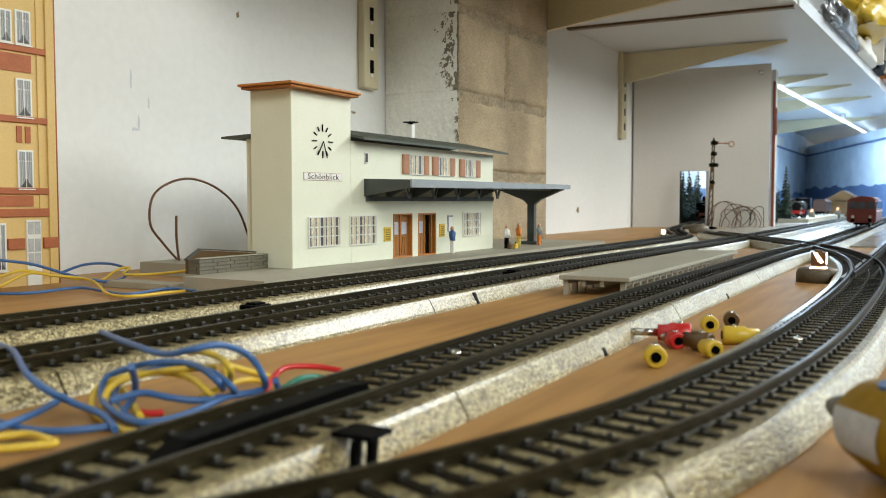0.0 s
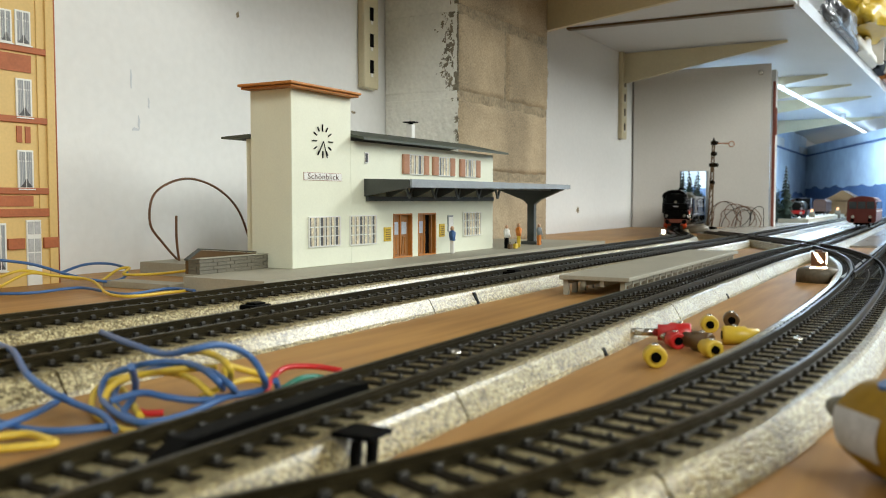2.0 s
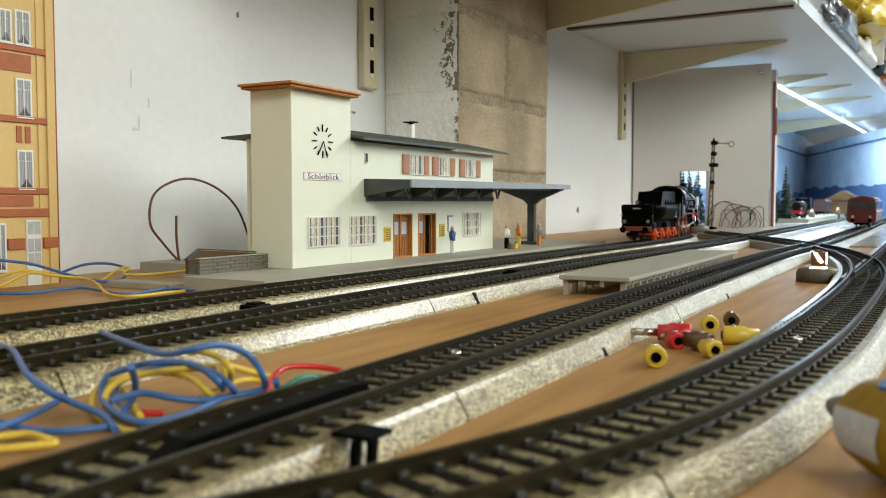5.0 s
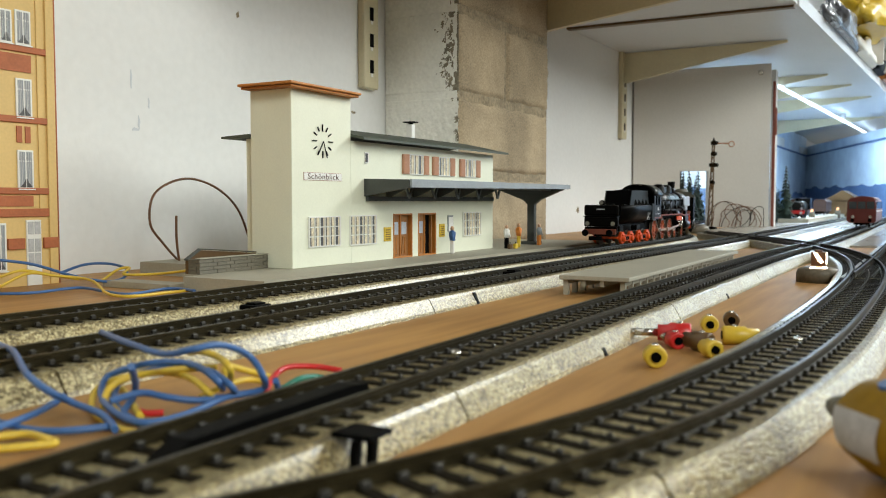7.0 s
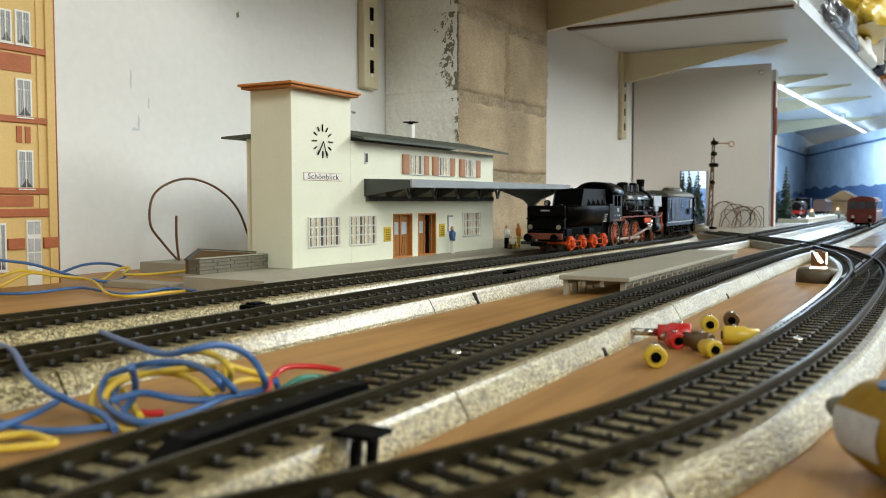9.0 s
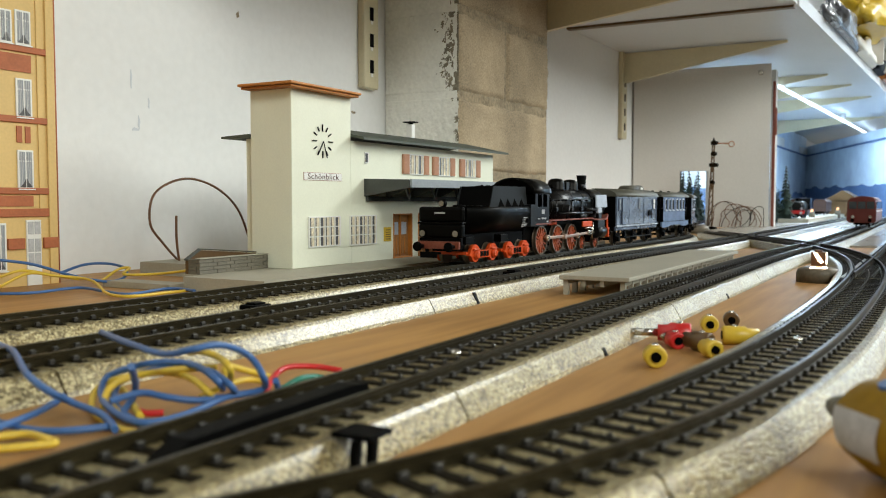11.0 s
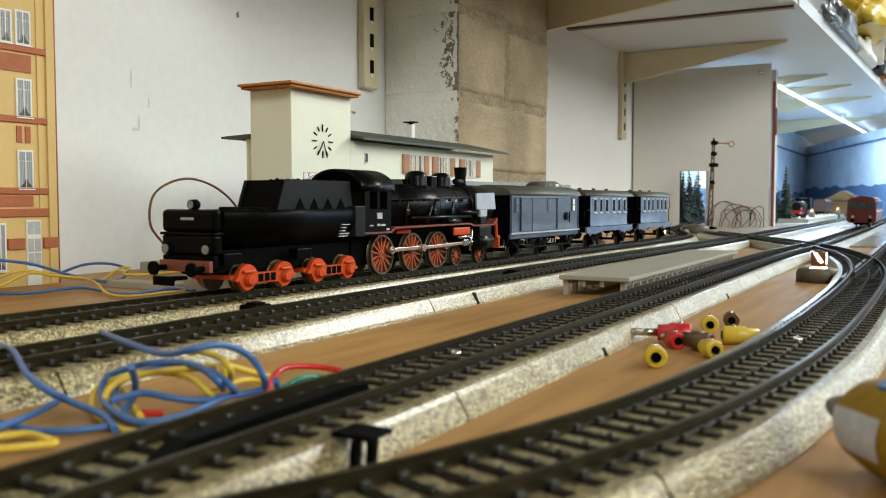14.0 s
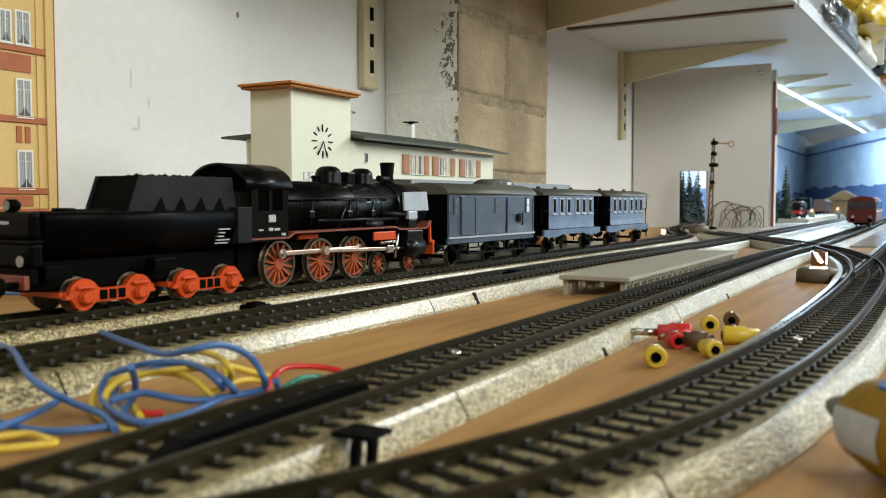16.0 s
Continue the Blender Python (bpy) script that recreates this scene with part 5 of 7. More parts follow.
def town_house():
    yh = 0.44
    h = thing("town_house", "ochre model town house with red brick bands and white windows", "building")
    bm = B()
    box(bm, (0.12, yh, 0.0), (0.3325, 0.474, 0.205))
    part("wall", bm, M["ochre"], h)
    for z, t in ((0.1300, 0.0036), (0.0916, 0.0036), (0.0525, 0.0036), (0.0405, 0.0046), (0.167, 0.0036)):
        bm = B()
        box(bm, (0.119, yh - 0.0012, z - t / 2), (0.3345, yh, z + t / 2), 0.0004)
        part("cornice", bm, M["brick"], h, "red brick band")
    bm = B()
    box(bm, (0.3285, yh - 0.0014, 0.0), (0.3338, yh - 0.0001, 0.205), 0.0003)
    part("corner_strip", bm, M["ochre"], h)
    bm = B()
    rod(bm, (0.3341, yh - 0.0010, 0.0), (0.3341, yh - 0.0010, 0.205), 0.0006, None, 8)
    part("downpipe", bm, M["brick"], h)
    bm = B()
    box(bm, (0.3230, yh - 0.0008, 0.0425), (0.3240, yh, 0.205))
    part("corner_strip", bm, M["ochre"], h)

    def win(x0, x1, z0, z1):
        bm = B()
        box(bm, (x0 - 0.0011, yh - 0.0009, z0 - 0.0010), (x1 + 0.0011, yh - 0.0001, z1 + 0.0010), 0.0002)
        w = part("window", bm, M["white"], h)
        mid, tr = (x0 + x1) / 2, z0 + (z1 - z0) * 0.74
        for a, b, c, d in ((x0, mid - 0.0004, z0, tr - 0.0004), (mid + 0.0004, x1, z0, tr - 0.0004), (x0, mid - 0.0004, tr + 0.0004, z1), (mid + 0.0004, x1, tr + 0.0004, z1)):
            bm = B()
            box(bm, (a, yh - 0.0011, c), (b, yh - 0.0008, d))
            part("pane", bm, M["curtain_grey"], w)
        # folds of the curtains and the dark gap that they leave at the bottom
        for a, b, sgn in ((x0, mid - 0.0004, 1), (mid + 0.0004, x1, -1)):
            for f in (0.22, 0.55, 0.82):
                bm = B()
                u = a + (b - a) * f
                box(bm, (u - 0.00018, yh - 0.00125, z0 + 0.0002), (u + 0.00018, yh - 0.0010, z1 - 0.0002))
                part("curtain_fold", bm, M["canopy"], w)
            bm = B()
            q, p = (b, a) if sgn > 0 else (a, b)
            prism(bm, [(q, z0), (p, z0), (q + (p - q) * 0.35, z0 + 0.0022), (q, z0 + 0.0044)], "y", yh - 0.0014, yh - 0.0011)
            part("curtain_gap", bm, M["pane"], w)
        bm = B()
        box(bm, (x0 - 0.0014, yh - 0.0018, z0 - 0.0016), (x1 + 0.0014, yh - 0.0002, z0 - 0.0009))
        part("sill", bm, M["white"], w)

    for off in (0.0, -0.0405, -0.081, -0.1215):
        for z0, z1 in ((0.0546, 0.0740), (0.0938, 0.1130)):
            win(0.3108 + off, 0.3184 + off, z0, z1)
        win(0.3113 + off, 0.3186 + off, 0.1332, 0.1500)
        win(0.3018 + off, 0.3072 + off, 0.1332, 0.1490)
        win(0.3113 + off, 0.3186 + off, 0.172, 0.190)
        if off:
            win(0.3108 + off, 0.3184 + off, 0.010, 0.034)
    win(0.2958, 0.3008, 0.010, 0.034)
    for off in (0.0, -0.0405, -0.081, -0.1215):
        for x0, x1, z0, z1 in ((0.300, 0.3195, 0.1175, 0.1270), (0.3098, 0.3130, 0.0790, 0.0880), (0.3150, 0.3182, 0.0790, 0.0880), (0.297, 0.3190, 0.0440, 0.0500)):
            bm = B()
            box(bm, (x0 + off, yh - 0.0007, z0), (x1 + off, yh - 0.0001, z1))
            part("brick_panel", bm, M["brick"], h)
    for x0, x1 in ((0.3025, 0.3125), (0.3245, 0.3340)):
        bm = B()
        box(bm, (x0, yh - 0.0018, 0.0205), (x1, yh - 0.0001, 0.0265), 0.0003)
        part("brick_panel", bm, M["brick"], h)
    bm = B()
    box(bm, (0.3140, yh - 0.0010, 0.0), (0.3232, yh - 0.0001, 0.0365), 0.0002)
    d = part("door", bm, M["white"], h, "white house door with a glazed top")
    for a, b in ((0.3148, 0.3182), (0.3190, 0.3224)):
        for c, e in ((0.0110, 0.0180), (0.0187, 0.0260), (0.0285, 0.0355)):
            bm = B()
            box(bm, (a, yh - 0.0013, c), (b, yh - 0.0009, e))
            part("pane", bm, M["curtain_grey"], d)


def figurine(x, y, z, h, top, legs, rz=0, lean=0.0):
    """Small painted figurine of plain shapes, one mesh."""
    bm = B()
    w = h * 0.13
    box(bm, (-w * 0.7, -w * 0.55, 0.0), (-w * 0.05, w * 0.55, h * 0.48), h * 0.03, mi=1)
    box(bm, (w * 0.05, -w * 0.55, 0.0), (w * 0.7, w * 0.55, h * 0.48), h * 0.03, mi=1)
    turned(bm, [(w * 0.65, h * 0.45), (w * 0.95, h * 0.62), (w * 1.0, h * 0.76), (w * 0.45, h * 0.84)], None, 12, 0)
    for sx in (-1, 1):
        rod(bm, (sx * w * 0.95, 0, h * 0.78), (sx * w * 1.25, -w * 0.5, h * 0.47), w * 0.26, None, 8, 0)
    turned(bm, [(w * 0.2, h * 0.82), (w * 0.5, h * 0.86), (w * 0.55, h * 0.92), (w * 0.3, h * 0.99)], None, 12, 2)
    simple("figurine", bm, [M[top], M[legs], M["skin"]], "small painted plastic figurine standing on the platform", "figurine", pose(x, y, z, lean, 0, rz), group="platform figurines")


def figurines():
    figurine(0.5745, 0.3130, ZS, 0.0205, "blue", "white", 20)
    figurine(0.6566, 0.3070, ZS, 0.0195, "white", "dark", -10)
    figurine(0.6771, 0.3055, ZS, 0.0205, "orange", "yellow", 30)
    figurine(0.7220, 0.3060, ZS, 0.0190, "canopy", "orange", 60)
    for x, y, m, lb in ((0.6560, 0.2985, "yellow", "yellow suitcase on the platform"), (0.6495, 0.3005, "brownp", "brown suitcase on the platform")):
        bm = B()
        box(bm, (x, y, ZS), (x + 0.0052, y + 0.0026, ZS + 0.0042), 0.0006)
        t = simple("suitcase", bm, M[m], lb, "suitcase", group="platform luggage")
        bm = B()
        tube(bm, [(x + 0.0016, y + 0.0013, ZS + 0.0042), (x + 0.0020, y + 0.0013, ZS + 0.0052), (x + 0.0032, y + 0.0013, ZS + 0.0052), (x + 0.0036, y + 0.0013, ZS + 0.0042)], 0.00025, 6)
        part("handle", bm, M["dark"], t)


def scuffs():
    """Thin grey smears and flakes on the white wall."""
    rng = random.Random(31)
    for x, z, w, h, m in ((0.531, 0.192, 0.0022, 0.0030, "mortar"), (0.428, 0.096, 0.0040, 0.0014, "shelf"), (0.431, 0.101, 0.0010, 0.0050, "shelf"), (0.425, 0.131, 0.0008, 0.0075, "shelf"),
                          (0.687, 0.130, 0.0042, 0.0014, "mortar"), (1.282, 0.033, 0.0065, 0.0055, "mortar"), (0.440, 0.115, 0.0008, 0.004, "shelf")):
        bm = B()
        ring = []
        for k in range(14):
            a = 2 * math.pi * k / 14
            q = rng.uniform(0.55, 1.1)
            ring.append((x + w * q * math.cos(a), z + h * q * math.sin(a)))
        prism(bm, ring, "y", 0.4797, 0.4802)
        simple("wall_scuff", bm, M[m], "small grey scuff on the white wall", "stain", group="wall scuffs", kind="structure")


scuffs()
end_panel()
backdrop()
for k, (x, y, h) in enumerate(((1.715, 0.445, 0.075), (1.730, 0.458, 0.095), (1.745, 0.438, 0.070), (1.765, 0.440, 0.088), (1.79, 0.452, 0.10), (1.805, 0.438, 0.065), (1.84, 0.436, 0.060), (1.88, 0.437, 0.062), (1.825, 0.440, 0.080), (1.86, 0.452, 0.095), (1.90, 0.447, 0.085), (1.94, 0.452, 0.10), (2.20, 0.448, 0.095), (2.00, 0.2815, 0.102), (2.05, 0.310, 0.075), (2.45, 0.44, 0.08), (2.70, 0.40, 0.07), (2.3, 0.41, 0.06))):
    fir(x, y, h * 1.22, k)
signal()
lantern(1.008, 0.2725, 0.0085, 0.0058, False)
drive(1.009, 0.2730, 0.0055, 0.0085)
lantern(0.549, 0.0585, 0.0085, 0.0092, True)
drive(0.5535, 0.0595, 0.0118, 0.0085)
drive(1.31, 0.3085, 0.020, 0.012)
lantern(2.20, 0.2520, 0.0215, 0.0070, False, "dim_lamp")
drive(2.20, 0.2520, 0.0070, 0.0220)
lantern(2.60, 0.2330, 0.0220, 0.0070, False, "dim_lamp")
drive(2.60, 0.2330, 0.0070, 0.0225)
railbus()
parked_stock()
tube_light()
on_shelf()
wires()
island_platform()
plugs()
uncoupler()
track_screw()
bottle()
cables()
town_house()
figurines()


# ---- train ----
END_X = [(0.0, 1.72), (0.5, 1.60), (1.0, 1.455), (1.5, 1.265), (2.0, 1.135), (2.5, 1.075), (3.0, 1.015), (3.5, 0.945), (4.0, 0.872), (4.5, 0.828), (5.0, 0.798), (5.5, 0.769), (6.0, 0.742), (6.5, 0.717),
         (7.0, 0.703), (7.5, 0.683), (8.0, 0.661), (8.5, 0.625), (9.0, 0.591), (9.5, 0.554), (10.0, 0.517), (10.5, 0.480), (11.0, 0.4425), (11.5, 0.4044), (12.0, 0.3657), (12.5, 0.3297),
         (13.0, 0.2916), (13.5, 0.2718), (14.0, 0.2490), (14.5, 0.2086), (15.0, 0.1725), (15.5, 0.1710), (16.0, 0.1710)]
R_DRIVE, R_SMALL = 0.0102, 0.0058
SPIN = []


def wheel(bm, x, y, r, spokes, tread=0.0022):
    """A spoked wheel round the y axis."""
    s = -1 if y < 0 else 1
    m = pose(x, y, 0, 90, 0, 0)
    n = 28
    for k in range(n):
        a, b = 2 * math.pi * k / n, 2 * math.pi * (k + 1) / n
        ring = []
        for ang in (a, b):
            c, d = math.cos(ang), math.sin(ang)
            ring.append([bm.verts.new(m @ Vector((q * c, q * d, z))) for q, z in ((r, -tread / 2), (r, tread / 2), (r * 0.91, tread / 2), (r * 0.91, -tread / 2))])
        for j in range(4):
            f = bm.faces.new((ring[0][j], ring[0][(j + 1) % 4], ring[1][(j + 1) % 4], ring[1][j]))
            f.material_index = 1
    rod(bm, (x, y - 0.0016 * 0.7, 0), (x, y + 0.0016 * 0.7, 0), r * 0.26, None, 14)
    for k in range(spokes):
        a = 2 * math.pi * k / spokes
        box(bm, (-r * 0.045, -0.0006, r * 0.2), (r * 0.045, 0.0006, r * 0.9), 0.0, pose(x, y, 0, 0, math.degrees(a), 0))
    rod(bm, (x, y + s * -0.0014, 0), (x, y + s * -0.0010, 0), r * 1.08, None, 28, 1)


def wheelset(parent, x, r, spokes, m, crank=0.0, name="wheelset"):
    bm = B()
    for y in (-0.0086, 0.0086):
        wheel(bm, 0, y, r, spokes)
    rod(bm, (0, -0.0088, 0), (0, 0.0088, 0), 0.0011, None, 8)
    if crank:
        for y, a in ((-1, 0.0), (1, math.pi / 2)):
            c, s = crank * math.cos(a), crank * math.sin(a)
            rod(bm, (c, y * 0.0088, s), (c, y * 0.0138, s), 0.0013, None, 10, 2)
            prism(bm, [(r * 0.86 * math.cos(a + math.pi + q), r * 0.86 * math.sin(a + math.pi + q)) for q in (-0.55, -0.2, 0.2, 0.55)], "y", y * 0.0086 - 0.0008, y * 0.0086 + 0.0008)
    ob = part(name, bm, [m, M["tyre"], M["steel"]], parent)
    ob.matrix_basis = pose(x, 0, RAIL_TOP + r)
    SPIN.append((ob, x, r))
    return ob


def buffers(parent, x, sgn, z, m="dark"):
    for y in (-0.0105, 0.0105):
        bm = B()
        rod(bm, (x, y, z), (x + sgn * 0.006, y, z), 0.0012, None, 10)
        rod(bm, (x + sgn * 0.0055, y, z), (x + sgn * 0.0067, y, z), 0.0029, 0.0027, 16)
        part("buffer", bm, M[m], parent)


def coupling(parent, x, sgn):
    bm = B()
    box(bm, (min(x, x + sgn * 0.010), -0.0025, RAIL_TOP + 0.0065), (max(x, x + sgn * 0.010), 0.0025, RAIL_TOP + 0.0080), 0.0003)
    box(bm, (x + sgn * 0.010 - 0.0007, -0.0055, RAIL_TOP + 0.0050), (x + sgn * 0.010 + 0.0007, 0.0055, RAIL_TOP + 0.0085), 0.0003)
    part("coupling", bm, M["dark"], parent)


def lampface(parent, x, y, z, r, sgn):
    bm = B()
    turned(bm, [(r * 1.1, 0.0), (r * 1.15, 0.003), (r * 0.7, 0.0042)], pose(x, y, z, 0, -90 * -sgn, 0), 16)
    h = part("headlight", bm, M["dark"], parent)
    bm = B()
    rod(bm, (x - 0.0004, y, z), (x + 0.0004, y, z), r * 0.86, None, 16)
    part("lens", bm, M["lens"], h, "clear headlight lens")


def tender():
    t = thing("tender", "black model locomotive tender with red bogies and coal bunker", "tender")
    bm = B()
    half = [(-0.0110, 0.0434), (-0.0146, 0.0434), (-0.0156, 0.0430), (-0.0161, 0.0420)]
    half += [(-0.0162 * math.cos(a), 0.0400 - 0.0140 * math.sin(a)) for a in [math.radians(6 * k) for k in range(14)]]
    prism(bm, half + [(-y, z) for y, z in half[::-1]], "x", 0.0115, 0.0962, smooth=True)
    part("water_tank", bm, M["tank_black"], t)
    bm = B()
    box(bm, (0.0075, -0.0152, 0.0345), (0.0120, 0.0152, 0.0437), 0.0018)
    box(bm, (0.0068, -0.0152, 0.0335), (0.0118, 0.0152, 0.0346), 0.0003)
    box(bm, (0.0072, -0.0148, 0.0255), (0.0118, 0.0148, 0.0336), 0.0012)
    part("end_plate", bm, M["tank_black"], t)
    bm = B()
    box(bm, (0.0965, -0.0166, 0.0300), (0.1045, 0.0166, 0.0446), 0.0004)
    part("end_plate", bm, M["lit_black"], t)
    bm = B()
    lo = [(0.0485, -0.0119, 0.0432), (0.1005, -0.0119, 0.0432), (0.1005, 0.0119, 0.0432), (0.0485, 0.0119, 0.0432)]
    hi = [(0.0535, -0.0116, 0.0562), (0.0985, -0.0116, 0.0564), (0.0985, 0.0116, 0.0564), (0.0535, 0.0116, 0.0562)]
    vl, vh = [bm.verts.new(p) for p in lo], [bm.verts.new(p) for p in hi]
    # sloped end painted near-black as shaded, the other faces greyer as lit
    for k in range(4):
        bm.faces.new((vl[k], vl[(k + 1) % 4], vh[(k + 1) % 4], vh[k])).material_index = 1 if k == 3 else 0
    bm.faces.new(vl[::-1])
    bm.faces.new(vh)
    bk = part("coal_bunker", bm, [M["lit_black"], M["dark"]], t)
    for k in range(4):
        for s in (-1, 1):
            bm = B()
            x = 0.0580 + 0.0098 * k
            a = [bm.verts.new(p) for p in ((x, s * 0.0117, 0.0434), (x + 0.0060, s * 0.0117, 0.0434), (x + 0.0040, s * 0.0146, 0.0434), (x + 0.0040, s * 0.0116, 0.0490))]
            for f in ((0, 1, 2), (0, 1, 3), (1, 2, 3), (0, 2, 3)):
                bm.faces.new([a[j] for j in f])
            part("rib", bm, M["dark"], bk)
    # light catching the plate edges, painted as greyer strips
    for s in (-1, 1):
        bm = B()
        y0, y1 = sorted((s * 0.0120, s * 0.0114))
        prism(bm, [(0.0472, 0.0433), (0.0490, 0.0433), (0.0540, 0.0562), (0.0522, 0.0562)], "y", y0, y1)
        part("side_edge", bm, M["lit_black"], bk, "bunker plate edge painted grey as lit")
    bm = B()
    box(bm, (0.0400, -0.0090, 0.0433), (0.0480, 0.0090, 0.0441), 0.0002)
    rod(bm, (0.0300, 0.0, 0.0433), (0.0300, 0.0, 0.0446), 0.0042, 0.0038, 18)
    part("filler_lid", bm, M["tank_black"], t)
    bm = B()
    rng = random.Random(6)
    for k in range(150):
        x, y = rng.uniform(0.060, 0.096), rng.uniform(-0.0098, 0.0098)
        bmesh.ops.create_icosphere(bm, subdivisions=1, radius=rng.uniform(0.0008, 0.0016), matrix=Matrix.Translation((x, y, 0.0548 + rng.uniform(0, 0.0008) + 0.0006 * (1 - abs(y) / 0.01))))
    ob = part("coal_load", bm, M["dark"], bk)
    ob["kind"] = "stuff"
    bm = B()
    box(bm, (0.010, -0.0070, 0.0175), (0.104, 0.0070, 0.0272), 0.0005)
    box(bm, (0.0072, -0.0142, 0.0205), (0.0102, 0.0142, 0.0254), 0.0004)
    part("underframe", bm, M["dark"], t)
    for x0 in (0.056, 0.012):
        bm = B()
        box(bm, (x0, -0.0150, 0.0215), (x0 + 0.010, -0.0100, 0.0262), 0.0004)
        part("tool_box", bm, M["tank_black"], t)
    bm = B()
    box(bm, (0.0052, -0.0140, 0.0190), (0.0072, 0.0140, 0.0235), 0.0003)
    part("buffer_beam", bm, M["edge_red"], t, "dull red buffer beam")
    buffers(t, 0.0052, -1, 0.0205)
    coupling(t, 0.0050, -1)
    for y in (-0.0112, 0.0112):
        lampface(t, 0.0060, y, 0.0280, 0.0021, 1)
    lampface(t, 0.0092, 0.0, 0.0455, 0.0019, 1)
    # side lettering as plain bars
    for k, (x, z, w) in enumerate(((0.0865, 0.0358, 0.006), (0.0868, 0.0344, 0.0028), (0.0860, 0.0330, 0.003), (0.0855, 0.0316, 0.007), (0.0850, 0.0304, 0.007))):
        bm = B()
        box(bm, (x, -0.0163 + 0.0005 * max(0, k - 2), z), (x + w, -0.0150, z + 0.00045))
        part("marking", bm, M["curtain_grey"], t)
    bm = B()
    box(bm, (0.0071, -0.0035, 0.0395), (0.0077, 0.0035, 0.0405))
    part("marking", bm, M["curtain_grey"], t)
    # bogies
    for c in (0.0396, 0.0851):
        bg = thing("bogie", "", "")
        bg.name = "bogie"
        bg.parent = t
        bg.matrix_basis = pose(c, 0, 0)
        for y in (-0.0112, 0.0112):
            bm = B()
            def edge(x, r, mid, sgn):
                d = abs(abs(x) - 0.0113)
                e = 0.0150 + sgn * math.sqrt(max(0.0, r * r - d * d)) if d < r else 0.0150 + sgn * 0.0006
                return (max if sgn > 0 else min)(e, mid) if abs(x) < 0.0113 else e
            xs = [-0.0185 + 0.0370 * k / 36 for k in range(37)]
            out = [(x, edge(x, 0.0060, 0.0172, 1)) for x in xs] + [(x, edge(x, 0.0047, 0.0128, -1)) for x in xs[::-1]]
            prism(bm, out, "y", y - 0.0011, y + 0.0011)
            sd = part("side_frame", bm, M["locored"], bg, "bright red cast bogie side frame")
            s = -1 if y < 0 else 1
            for x in (-0.0113, 0.0113):
                bm = B()
                rod(bm, (x, y, 0.0146), (x, y + s * 0.0030, 0.0146), 0.0029, 0.0026, 6)
                rod(bm, (x, y + s * 0.0030, 0.0146), (x, y + s * 0.0034, 0.0146), 0.0024, 0.0016, 14)
                box(bm, (x - 0.0034, min(y, y + s * 0.0026), 0.0175), (x + 0.0034, max(y, y + s * 0.0026), 0.0186), 0.0004)
                part("axle_box", bm, M["locored"], sd)
            for x in (-0.0038, 0.0, 0.0038):
                bm = B()
                box(bm, (x - 0.0014, min(y + s * 0.0011, y + s * 0.0014), 0.0134), (x + 0.0014, max(y + s * 0.0011, y + s * 0.0014), 0.0167))
                part("frame_slot", bm, M["dark"], sd)
        bm = B()
        box(bm, (-0.0195, -0.0104, 0.0150), (0.0195, 0.0104, 0.0168))
        part("bolster", bm, M["locored"], bg)
        for x in (-0.0113, 0.0113):
            wheelset(bg, x, R_SMALL, 0, M["dark"])
    return t


